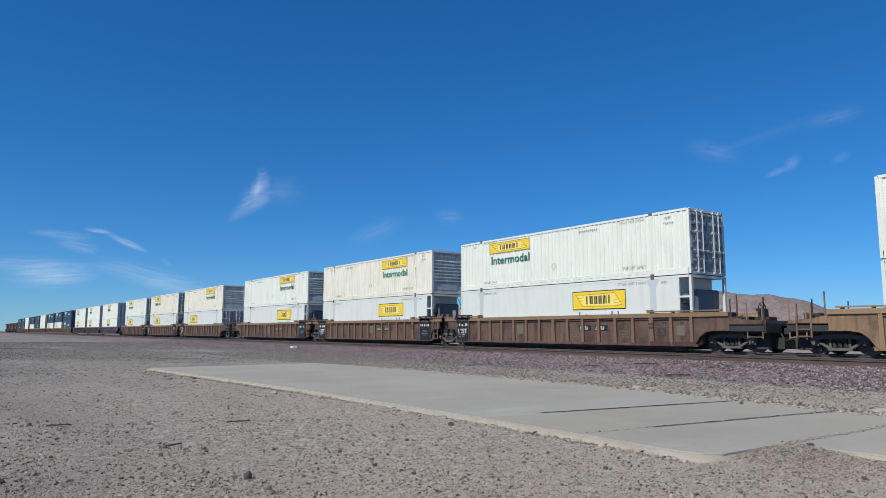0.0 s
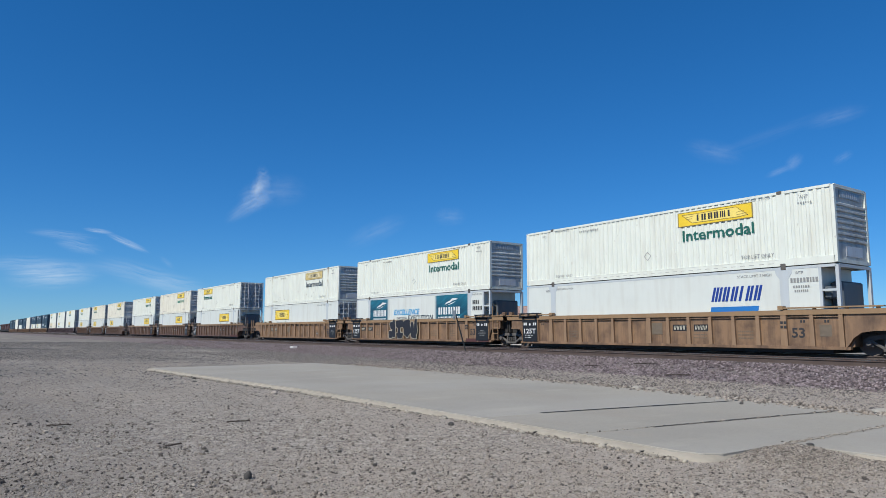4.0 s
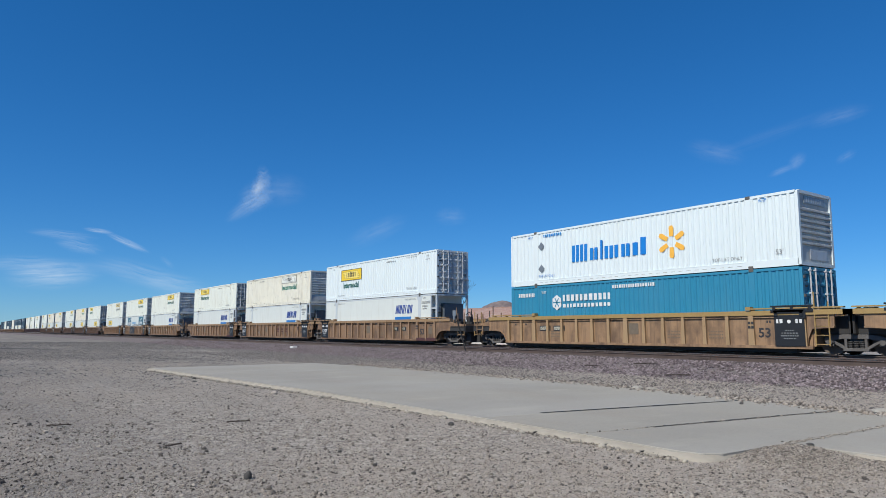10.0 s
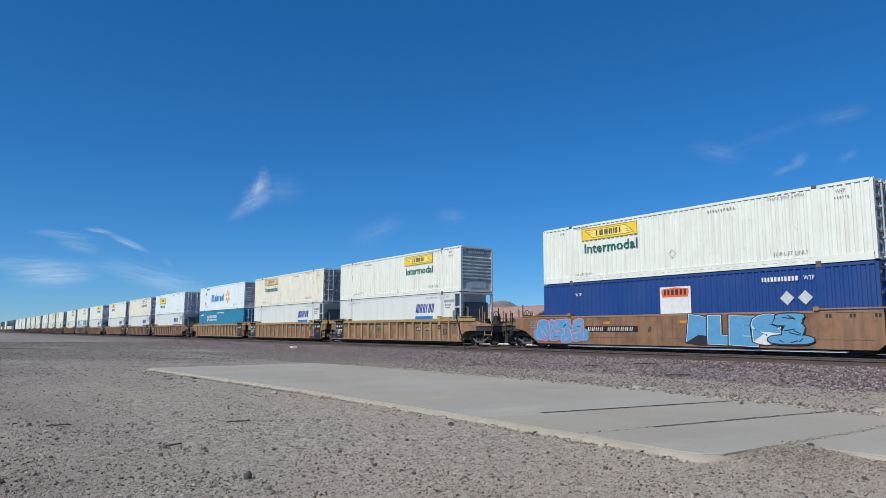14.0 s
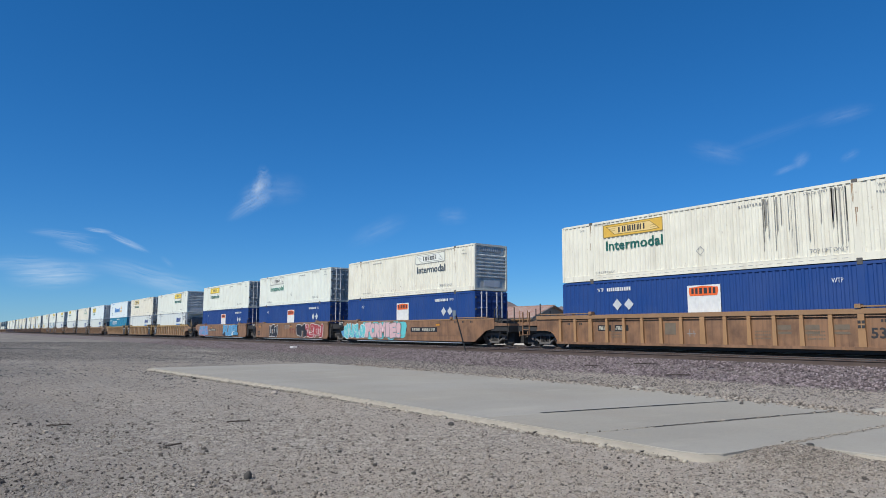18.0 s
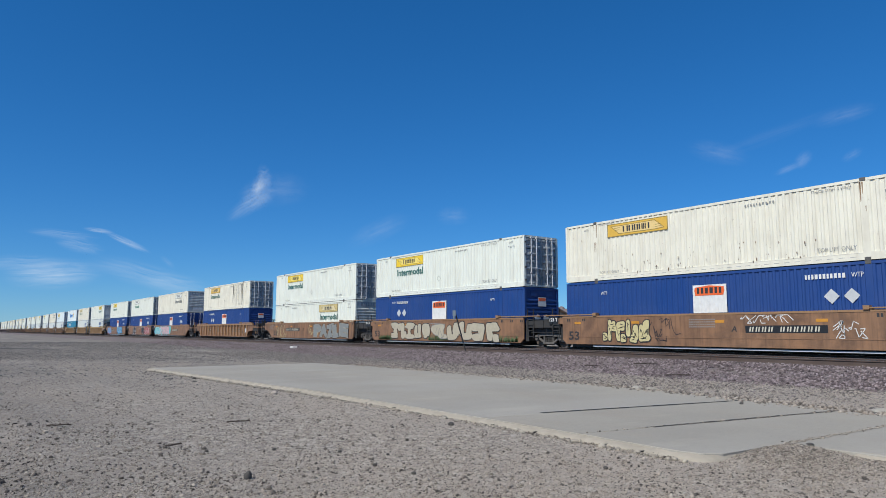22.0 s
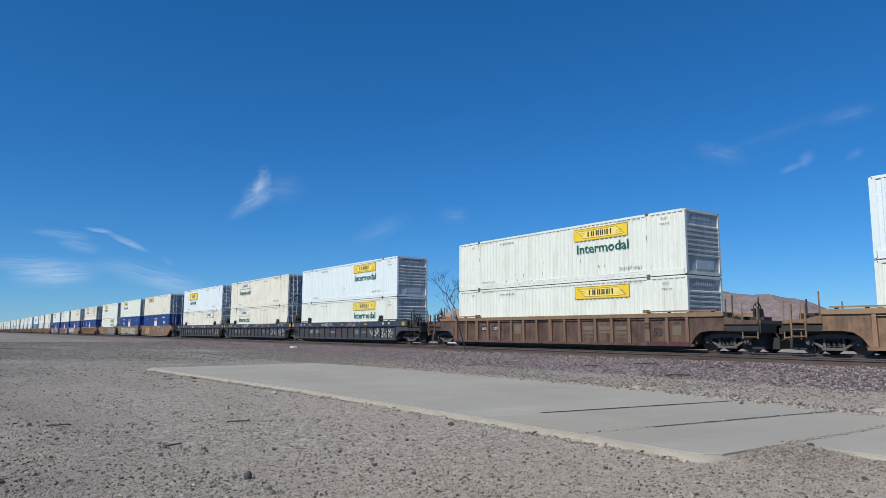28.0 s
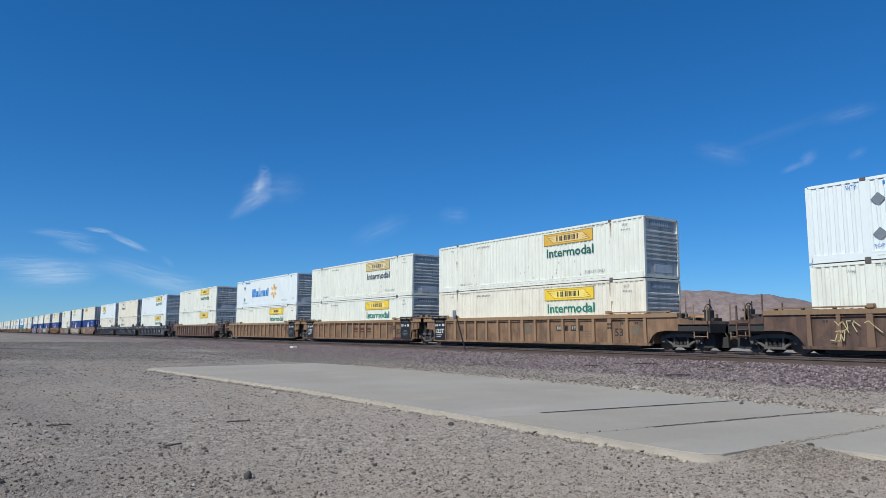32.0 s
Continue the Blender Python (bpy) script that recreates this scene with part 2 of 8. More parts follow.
def mesh(key, make, smooth=False, bevel=0.0):
    """A shared mesh with one open material slot, made once per key."""
    if key not in CACHE:
        bm = bmesh.new()
        make(bm)
        if bevel:
            bmesh.ops.bevel(bm, geom=bm.edges[:], offset=bevel, segments=1, affect="EDGES", clamp_overlap=True)
        bmesh.ops.recalc_face_normals(bm, faces=bm.faces[:])
        me = bpy.data.meshes.new(str(key[0] if isinstance(key, tuple) else key))
        bm.to_mesh(me)
        bm.free()
        if smooth:
            me.polygons.foreach_set("use_smooth", [True] * len(me.polygons))
        me.materials.append(None)
        CACHE[key] = me
    return CACHE[key]


def put(name, me, material, parent=None, at=(0, 0, 0), label=""):
    """One mesh object with its own material, under a thing or a part."""
    ob = new(name, me)
    ob.parent = parent
    ob.location = at
    ob.material_slots[0].link = "OBJECT"
    ob.material_slots[0].material = material
    if label:
        ob["label"] = label
    if "bars" in me:
        ob["kind"] = "stuff"
    return ob


def root(name, label, category, group="", kind="", at=(0, 0, 0)):
    ob = new(name)
    ob.location = at
    return tagged(ob, label, category, group, kind)


def text_mesh(words, height, bold=0.0, slant=0.0, width=None):
    """Lettering that faces -y, its lower left corner at the origin, capitals `height` high; width fixes the length."""
    key = ("lettering", words, height, bold, slant, width)
    if key not in CACHE:
        cu = bpy.data.curves.new("lettering", "FONT")
        cu.body, cu.size, cu.offset, cu.shear, cu.resolution_u = words, height / 0.73, bold, slant, 2
        ob = new("lettering", cu)
        me = bpy.data.meshes.new_from_object(ob)
        bpy.data.objects.remove(ob)
        bpy.data.curves.remove(cu)
        co = np.zeros(len(me.vertices) * 3)
        me.vertices.foreach_get("co", co)
        co = co.reshape(-1, 3)
        k = width / (co[:, 0].max() - co[:, 0].min()) if width else 1.0
        out = np.stack([(co[:, 0] - co[:, 0].min()) * k, co[:, 2] * 0, co[:, 1]], -1)
        me.vertices.foreach_set("co", out.ravel())
        me.materials.clear()
        me.materials.append(None)
        me.update()
        CACHE[key] = me
    return CACHE[key]


def letters(words, x, z, y, height, material, parent, bold=0.0, slant=0.0, width=None, label=""):
    ob = put("lettering", text_mesh(words, height, bold, slant, width), material, parent, (x, y, z), label)
    if height < 0.3:
        ob["kind"] = "stuff"
    return ob


def bars_mesh(key, rects, slant=0.0, depth=0.002):
    """Plain upright bars: rects of (x0, x1, z0, z1), leaning by slant."""
    def make(bm):
        for x0, x1, z0, z1 in rects:
            slab(bm, [(x0 + slant * z0, z0), (x1 + slant * z0, z0), (x1 + slant * z1, z1), (x0 + slant * z1, z1)], 0, depth)
    return mesh(key, make)


def word_bars(n, w, h, gap=0.6, slant=0.0, seed=1):
    """n plain blocks standing in for a word of n letters."""
    key = ("word_bars", n, round(w, 3), round(h, 3), gap, slant, seed)
    rnd = random.Random(seed)
    gap = max(gap, 0.55)
    ws = [0.75 + 0.5 * rnd.random() for _ in range(n)]
    tot = sum(ws) + gap * (n - 1)
    rects, x = [], 0.0
    for a in ws:
        rects.append((x / tot * w, (x + a) / tot * w, 0, h))
        x += a + gap
    me = bars_mesh(key, rects, slant)
    me["bars"] = len(rects)
    return me
# ---- ground, track bed, slab ----
GROUND_Z = -0.45


def earth_material():
    """Dry tan dirt with fine gravel, tyre-worn and patchy."""
    m, n, l, b = nodes_of("desert_dirt")
    co = coords(n, l, False)
    big, _ = noise_fac(n, l, co, 0.22, 0.35, 0.68, 4)
    mid, _ = noise_fac(n, l, co, 1.7, 0.35, 0.7, 5)
    fine, fr = noise_fac(n, l, co, 34.0, 0.36, 0.66, 6)
    grit, gr = noise_fac(n, l, co, 120.0, 0.40, 0.62, 3)
    c = mix_col(n, l, big, (0.345, 0.282, 0.222), (0.275, 0.228, 0.185))
    c = mix_col(n, l, scaled(n, l, mid, 0.5), c, (0.4, 0.33, 0.262))
    drift, _ = noise_fac(n, l, co, 0.09, 0.48, 0.62, 6, (1, 2.2, 1))
    c = mix_col(n, l, scaled(n, l, drift, 0.7), c, (0.185, 0.162, 0.142))
    c = mix_col(n, l, scaled(n, l, fine, 0.42), c, (0.16, 0.138, 0.118))
    c = mix_col(n, l, scaled(n, l, grit, 0.5), c, (0.50, 0.45, 0.385))
    patch, _ = noise_fac(n, l, co, 0.5, 0.36, 0.62, 4, (1, 0.5, 1))
    for sc, amt in ((48.0, 0.7), (16.0, 0.45)):
        v = n.new("ShaderNodeTexVoronoi")
        v.inputs["Scale"].default_value = sc
        l.new(co, v.inputs["Vector"])
        sp = n.new("ShaderNodeSeparateColor")
        l.new(v.outputs["Color"], sp.inputs[0])
        for ch, lo, col in ((0, 0.72, (0.10, 0.088, 0.076)), (1, 0.74, (0.52, 0.47, 0.40))):
            r = n.new("ShaderNodeMapRange")
            r.inputs["From Min"].default_value = lo
            r.inputs["From Max"].default_value = lo + 0.12
            l.new(sp.outputs[ch], r.inputs["Value"])
            k = n.new("ShaderNodeMath")
            k.operation = "MULTIPLY_ADD"
            k.inputs[1].default_value = 0.75
            k.inputs[2].default_value = 0.25
            l.new(patch, k.inputs[0])
            k2 = n.new("ShaderNodeMath")
            k2.operation = "MULTIPLY"
            l.new(k.outputs[0], k2.inputs[0])
            l.new(scaled(n, l, r.outputs[0], amt), k2.inputs[1])
            c = mix_col(n, l, k2.outputs[0], c, col)
    # coarser dark gravel: the yard out west, and a strip along the south
    xyz = n.new("ShaderNodeSeparateXYZ")
    l.new(co, xyz.inputs[0])
    blend, _ = noise_fac(n, l, co, 0.35, 0.3, 0.7, 5, (1, 1.6, 1))
    for axis, near, away, amt in ((0, -7.0, -30.0, 0.62), (0, -60.0, -110.0, 0.75), (1, 3.2, -0.4, 0.62)):
        r = n.new("ShaderNodeMapRange")
        r.interpolation_type = "SMOOTHSTEP"
        r.inputs["From Min"].default_value = near
        r.inputs["From Max"].default_value = away
        l.new(xyz.outputs[axis], r.inputs["Value"])
        k3 = n.new("ShaderNodeMath")
        k3.operation = "MULTIPLY_ADD"
        k3.inputs[1].default_value = 0.55
        k3.inputs[2].default_value = 0.45
        l.new(blend, k3.inputs[0])
        k4 = n.new("ShaderNodeMath")
        k4.operation = "MULTIPLY"
        l.new(k3.outputs[0], k4.inputs[0])
        l.new(scaled(n, l, r.outputs[0], amt), k4.inputs[1])
        c = mix_col(n, l, k4.outputs[0], c, (0.124, 0.111, 0.098))
    # wheel tracks: faint paler lines that run with the yard
    ruts, _ = noise_fac(n, l, co, 0.55, 0.52, 0.68, 3, (0.12, 1.6, 1))
    c = mix_col(n, l, scaled(n, l, ruts, 0.22), c, (0.42, 0.355, 0.29))
    l.new(c, b.inputs["Base Color"])
    b.inputs["Roughness"].default_value = 0.95
    s = n.new("ShaderNodeMath")
    s.operation = "ADD"
    l.new(fr, s.inputs[0])
    l.new(scaled(n, l, gr, 0.5), s.inputs[1])
    bumped(n, l, b, s.outputs[0], 1.0, 0.018)
    return m


def stone_material(name, a, b2, c2, pos=(0.0, 0.55, 1.0)):
    m, n, l, b = nodes_of(name)
    g = n.new("ShaderNodeNewGeometry")
    r = n.new("ShaderNodeValToRGB")
    r.color_ramp.elements[0].color = (*a, 1)
    r.color_ramp.elements[1].color = (*c2, 1)
    e = r.color_ramp.elements.new(pos[1])
    e.color = (*b2, 1)
    l.new(g.outputs["Random Per Island"], r.inputs["Fac"])
    co = coords(n, l, False)
    f, raw = noise_fac(n, l, co, 40.0, 0.3, 0.7, 4)
    c = mix_col(n, l, scaled(n, l, f, 0.35), r.outputs[0], tuple(x * 0.6 for x in b2))
    l.new(c, b.inputs["Base Color"])
    b.inputs["Roughness"].default_value = 0.9
    bumped(n, l, b, raw, 0.4, 0.01)
    return m


def ballast_material():
    m, n, l, b = nodes_of("mauve_ballast_bed")
    co = coords(n, l, False)
    v = n.new("ShaderNodeTexVoronoi")
    v.inputs["Scale"].default_value = 17.0
    l.new(co, v.inputs["Vector"])
    sep = n.new("ShaderNodeSeparateColor")
    l.new(v.outputs["Color"], sep.inputs[0])
    c = mix_col(n, l, sep.outputs[0], (0.09, 0.07, 0.072), (0.19, 0.152, 0.15))
    big, _ = noise_fac(n, l, co, 0.35, 0.35, 0.7, 4)
    c = mix_col(n, l, scaled(n, l, big, 0.5), c, (0.23, 0.20, 0.17))
    l.new(c, b.inputs["Base Color"])
    b.inputs["Roughness"].default_value = 0.95
    bumped(n, l, b, v.outputs["Distance"], 1.0, 0.05)
    return m


def concrete_material():
    m, n, l, b = nodes_of("worn_concrete")
    co = coords(n, l, True)
    big, _ = noise_fac(n, l, co, 0.45, 0.35, 0.7, 5)
    fine, fr = noise_fac(n, l, co, 18.0, 0.35, 0.7, 5)
    st, _ = noise_fac(n, l, co, 1.4, 0.58, 0.72, 6, (1, 0.35, 1))
    c = mix_col(n, l, big, (0.315, 0.288, 0.236), (0.26, 0.238, 0.197))
    c = mix_col(n, l, scaled(n, l, fine, 0.3), c, (0.20, 0.186, 0.168))
    c = mix_col(n, l, scaled(n, l, st, 0.5), c, (0.385, 0.345, 0.28))
    tan, _ = noise_fac(n, l, co, 0.8, 0.52, 0.7, 7, (0.5, 1, 1), 0.65)
    c = mix_col(n, l, scaled(n, l, tan, 0.4), c, (0.27, 0.22, 0.165))
    wash, _ = noise_fac(n, l, co, 0.3, 0.45, 0.6, 6, (1, 0.4, 1))
    c = mix_col(n, l, scaled(n, l, wash, 0.3), c, (0.36, 0.345, 0.315))
    pits, _ = noise_fac(n, l, co, 42.0, 0.66, 0.72, 3)
    c = mix_col(n, l, scaled(n, l, pits, 0.55), c, (0.12, 0.105, 0.09))
    grain, _ = noise_fac(n, l, co, 95.0, 0.42, 0.6, 3)
    c = mix_col(n, l, scaled(n, l, grain, 0.22), c, (0.42, 0.39, 0.34))
    l.new(c, b.inputs["Base Color"])
    b.inputs["Roughness"].default_value = 0.85
    bumped(n, l, b, fr, 0.25, 0.006)
    return m


EDGE = plain("pale_crumbled_concrete", (0.35, 0.31, 0.25), 0.9, var=0.45)
DIRT = earth_material()
BALLAST = ballast_material()
CONCRETE = concrete_material()
PEBBLE = stone_material("mixed_pebbles", (0.05, 0.044, 0.04), (0.28, 0.235, 0.192), (0.45, 0.395, 0.335))
BSTONE = stone_material("mauve_ballast_stones", (0.045, 0.033, 0.035), (0.168, 0.130, 0.133), (0.38, 0.315, 0.318))
DARKROCK = plain("dark_rock", (0.075, 0.068, 0.062), 0.9, var=0.5)
RAILSIDE = paint("brown_rail_side", (0.078, 0.054, 0.045), dirt=(0.045, 0.034, 0.03), streak=0.4, rust=0.4, rough=0.8)
TIE = plain("dark_creosoted_tie", (0.055, 0.045, 0.038), 0.9, var=0.5)
TAR = plain("black_joint_filler", (0.018, 0.017, 0.016), 0.9)
TWIG = plain("dry_twig_bark", (0.045, 0.034, 0.027), 0.9)


def height(x, y):
    """Lie of the dirt: nearly flat, softly uneven, banked up against the slab's east corner."""
    bank = 0.07 * math.exp(-(((x + 3.75) / (0.5 if x > -3.75 else 0.22)) ** 2) - ((y - 6.75) / (0.6 if y < 6.75 else 0.9)) ** 4) + 0.05 * math.exp(-(((x + 1.0) / 2.5) ** 2) - ((y - 7.0) / 0.4) ** 2)
    return GROUND_Z + bank + 0.03 * noise.noise((x * 0.11, y * 0.11, 0.3)) + 0.012 * noise.noise((x * 0.7, y * 0.7, 4.0))


def ground_sheet():
    def steps(fine, lim):
        out, v, d = [0.0], 0.0, fine
        while v < lim:
            v += d
            d = d if v < 30 else d * 1.25
            out.append(min(v, lim))
        return out
    xs = [-v for v in steps(0.25, 4600)][::-1] + steps(0.5, 4600)[1:]
    ys = [-v for v in steps(0.8, 4600)][::-1] + steps(0.25, 4600)[1:]
    verts, faces = [], []
    for y in ys:
        for x in xs:
            far = max(abs(x), abs(y))
            z = height(x, y) if far < 60 else GROUND_Z
            if y > 32:
                z -= 0.1
            verts.append((x, y, z))
    w = len(xs)
    for j in range(len(ys) - 1):
        for i in range(w - 1):
            k = j * w + i
            faces.append((k, k + 1, k + w + 1, k + w))
    me = bpy.data.meshes.new("ground")
    me.from_pydata(verts, [], faces)
    me.polygons.foreach_set("use_smooth", [True] * len(me.polygons))
    me.materials.append(DIRT)
    tagged(new("ground", me), "dry tan desert dirt with scattered gravel", "ground", kind="structure")


def ballast_bed():
    """Raised bed under both tracks."""
    prof = [(15.4, -0.50), (16.6, -0.43), (18.2, -0.40), (19.6, -0.26), (20.5, -0.20), (23.9, -0.20), (25.0, -0.20), (28.3, -0.20), (29.4, -0.3), (31.4, -0.58)]
    xs = [-1600, -1000, -600, -400, -250] + [-150 + 1.0 * i for i in range(161)] + [30, 80, 200]
    verts, faces = [], []
    for x in xs:
        for y, z in prof:
            j = noise.noise((x * 0.35, y * 0.8, 9.0)) * 0.035 + noise.noise((x * 0.9, y * 2.0, 2.0)) * 0.015
            verts.append((x, y + j * 3, z + (j if 15.5 < y < 31 and abs(z + 0.2) > 0.01 else j * 0.4)))
    k = len(prof)
    for i in range(len(xs) - 1):
        for j in range(k - 1):
            a = i * k + j
            faces.append((a, a + k, a + k + 1, a + 1))
    me = bpy.data.meshes.new("ballast_bed")
    me.from_pydata(verts, [], faces)
    me.polygons.foreach_set("use_smooth", [True] * len(me.polygons))
    me.materials.append(BALLAST)
    tagged(new("ballast_bed", me), "low bed of mauve-grey crushed ballast under the tracks", "track bed", kind="structure")


def stones(name, n, place, size, material, label, seed, kind="stuff", faces20=True):
    """Many small stones in one mesh; place(rng, n) gives x, y, z, size(rng, n) gives radii."""
    rng = np.random.default_rng(seed)
    if faces20:
        ph = (1 + 5 ** 0.5) / 2
        v = np.array([(-1, ph, 0), (1, ph, 0), (-1, -ph, 0), (1, -ph, 0), (0, -1, ph), (0, 1, ph), (0, -1, -ph), (0, 1, -ph), (ph, 0, -1), (ph, 0, 1), (-ph, 0, -1), (-ph, 0, 1)], float) / 1.9
        f = np.array([(0, 11, 5), (0, 5, 1), (0, 1, 7), (0, 7, 10), (0, 10, 11), (1, 5, 9), (5, 11, 4), (11, 10, 2), (10, 7, 6), (7, 1, 8), (3, 9, 4), (3, 4, 2), (3, 2, 6), (3, 6, 8), (3, 8, 9), (4, 9, 5), (2, 4, 11), (6, 2, 10), (8, 6, 7), (9, 8, 1)])
    else:
        v = np.array([(1, 0, 0), (-1, 0, 0), (0, 1, 0), (0, -1, 0), (0, 0, 1), (0, 0, -1)], float)
        f = np.array([(0, 2, 4), (2, 1, 4), (1, 3, 4), (3, 0, 4), (2, 0, 5), (1, 2, 5), (3, 1, 5), (0, 3, 5)])
    c = place(rng, n)
    n = len(c)
    r = size(rng, n)
    jit = rng.uniform(0.65, 1.25, (n, len(v), 1))
    sc = rng.uniform(0.7, 1.3, (n, 1, 3)) * np.array([1, 1, 0.72])
    a = rng.uniform(0, 2 * np.pi, n)
    tilt = rng.uniform(-0.6, 0.6, n)
    p = v[None] * jit * sc * r[:, None, None]
    ct, st = np.cos(tilt)[:, None], np.sin(tilt)[:, None]
    y, z = p[..., 1] * ct - p[..., 2] * st, p[..., 1] * st + p[..., 2] * ct
    ca, sa = np.cos(a)[:, None], np.sin(a)[:, None]
    x, y = p[..., 0] * ca - y * sa, p[..., 0] * sa + y * ca
    p = np.stack([x, y, z], -1) + c[:, None, :]
    fa = (f[None] + (np.arange(n) * len(v))[:, None, None]).reshape(-1, 3)
    me = bpy.data.meshes.new(name)
    me.vertices.add(n * len(v))
    me.vertices.foreach_set("co", p.ravel())
    me.loops.add(fa.size)
    me.loops.foreach_set("vertex_index", fa.ravel().astype(np.int32))
    me.polygons.add(len(fa))
    me.polygons.foreach_set("loop_start", np.arange(0, fa.size, 3, dtype=np.int32))
    me.update(calc_edges=True)
    me.materials.append(material)
    return tagged(new(name, me), label, "gravel", kind=kind)


SLAB_TOP = -0.375
# outline of the slab's panels, in x and y
PANELS = [
    [(-23.0, 5.12), (-12.9, 5.83), (-7.336, 5.92), (-6.666, 11.30), (-9.8, 11.66), (-17.2, 12.1), (-23.4, 10.9)],
    [(-7.32, 5.92), (-5.586, 5.92), (-4.976, 10.88), (-6.65, 11.28)],
    [(-5.56, 5.92), (-4.25, 5.88), (-4.0, 5.94), (-3.89, 6.1), (-3.87, 6.4), (-3.84, 10.82), (-4.96, 10.87)],
    [(-3.868, 7.22), (3.0, 7.42), (3.0, 10.9), (-3.838, 10.80)],
]


def front_edge(x):
    """The slab's front edge."""
    return np.interp(x, [-23.0, -12.9, -7.3, -5.6, -3.87], [5.12, 5.83, 5.92, 5.92, 5.87])


def in_slab(x, y):
    return ((x > -23.1) & (x < -3.87) & (y > front_edge(x) - 0.02) & (y < 11.6)) | ((x >= -3.87) & (x < 3) & (y > 7.25) & (y < 10.9))


def concrete_slab():
    s = root("concrete_slab", "long pale concrete slab set in the dirt beside the track", "concrete slab", kind="structure")
    for i, pts in enumerate(PANELS):
        def make(bm):
            extrude_z(bm, pts, GROUND_Z - 0.15, SLAB_TOP - (0.002 if i == 3 else 0))
        put("slab_panel", mesh(("slab_panel", i), make, bevel=0.006), CONCRETE, s)
    # worn, chipped face of the front edge
    rnd = random.Random(5)

    def lip(bm):
        path = [(-22.9 + 0.0625 * k, float(front_edge(-22.9 + 0.0625 * k)), 0, -1, 1.0) for k in range(299)]
        path += [(-4.15, 5.89, 0.15, -0.99, 1.0), (-4.0, 5.94, 0.5, -0.86, 0.9), (-3.92, 6.03, 0.8, -0.6, 0.75), (-3.88, 6.2, 0.97, -0.25, 0.5), (-3.87, 6.5, 1, 0, 0.15)]
        prev = None
        for x, y, nx, ny, k in path:
            d = k * (0.115 + 0.04 * noise.noise((x * 1.3, y, 1)) + 0.035 * noise.noise((x * 5, y, 2)) + 0.02 * noise.noise((x * 13, y, 3)))
            h = 0.012 * noise.noise((x * 5, 1, y)) + 0.008 * noise.noise((x * 14, 1, y))
            row = [bm.verts.new((x + nx * e, y + ny * e, z)) for e, z in ((d, GROUND_Z - 0.05), (d * 0.8, SLAB_TOP - 0.05 + h), (d * 0.35, SLAB_TOP - 0.03 + h), (-0.035, SLAB_TOP - 0.004))]
            if prev:
                for m in range(3):
                    bm.faces.new((prev[m], row[m], row[m + 1], prev[m + 1]))
            prev = row
    put("edge_lip", mesh("edge_lip", lip, smooth=True), EDGE, s, label="chipped rounded front edge")

    def side_lip(bm):
        """Crumbled pale edge of the eastern panel."""
        prev = None
        for i in range(60):
            x = -3.2 + 6.2 * i / 59
            y = 7.24 + 0.029 * (x + 3.868)
            d = 0.06 + 0.03 * noise.noise((x * 3, 4, 1)) + 0.02 * noise.noise((x * 11, 4, 1))
            row = [bm.verts.new(p) for p in ((x, y - d, GROUND_Z - 0.05), (x, y - d * 0.7, SLAB_TOP - 0.03), (x, y + 0.03, SLAB_TOP + 0.001))]
            if prev:
                for m in range(2):
                    bm.faces.new((prev[m], row[m], row[m + 1], prev[m + 1]))
            prev = row
    put("edge_lip", mesh("side_lip", side_lip, smooth=True), EDGE, s, label="crumbled pale edge")
    for x in (-20.6, -18.9, -17.1, -15.8, -14.2, -12.9, -11.6, -10.3, -9.4, -8.1, -7.0, -6.2, -5.1, -4.6):
        yy = float(front_edge(x))
        put("edge_crack", mesh(("edge_crack", x), lambda bm: slab(bm, [(-0.007, GROUND_Z + 0.01), (0.006, GROUND_Z + 0.01), (0.018, SLAB_TOP - 0.045), (0.006, SLAB_TOP - 0.04)], -0.135, -0.06)), TAR, s, (x, yy, 0))
    for (x0, y0), (x1, y1) in (((-7.28, 6.95), (-6.67, 11.2)), ((-5.44, 7.05), (-4.99, 10.85))):
        def seam(bm):
            q = Vector((x1 - x0, y1 - y0, 0)).normalized()
            w = Vector((q.y, -q.x, 0)) * 0.038
            k = 14
            prev = None
            for i in range(k + 1):
                c = Vector((x0 + (x1 - x0) * i / k, y0 + (y1 - y0) * i / k, SLAB_TOP + 0.004))
                ww = w * rnd.uniform(0.6, 1.15)
                pair = (bm.verts.new(c - ww), bm.verts.new(c + ww))
                if prev:
                    bm.faces.new((prev[0], prev[1], pair[1], pair[0]))
                prev = pair
        put("joint_filler", mesh(("joint_filler", x0), seam), TAR, s)

    def drifted(bm):
        """Dirt that has settled in the joint to the eastern panel."""
        prev = None
        for i in range(60):
            u = i / 59
            x, y = -3.86 + 0.03 * u + 0.01 * noise.noise((u * 9, 2, 0)), 7.26 + 3.5 * u
            w = (0.022 + 0.016 * noise.noise((u * 14, 5, 0))) * (1.6 - u)
            pair = (bm.verts.new((x - w, y, SLAB_TOP + 0.002)), bm.verts.new((x + w, y, SLAB_TOP + 0.002)))
            if prev:
                bm.faces.new((prev[0], prev[1], pair[1], pair[0]))
            prev = pair
    put("drifted_dirt", mesh("drifted_dirt", drifted), EDGE, s, label="tan dirt settled in the joint")


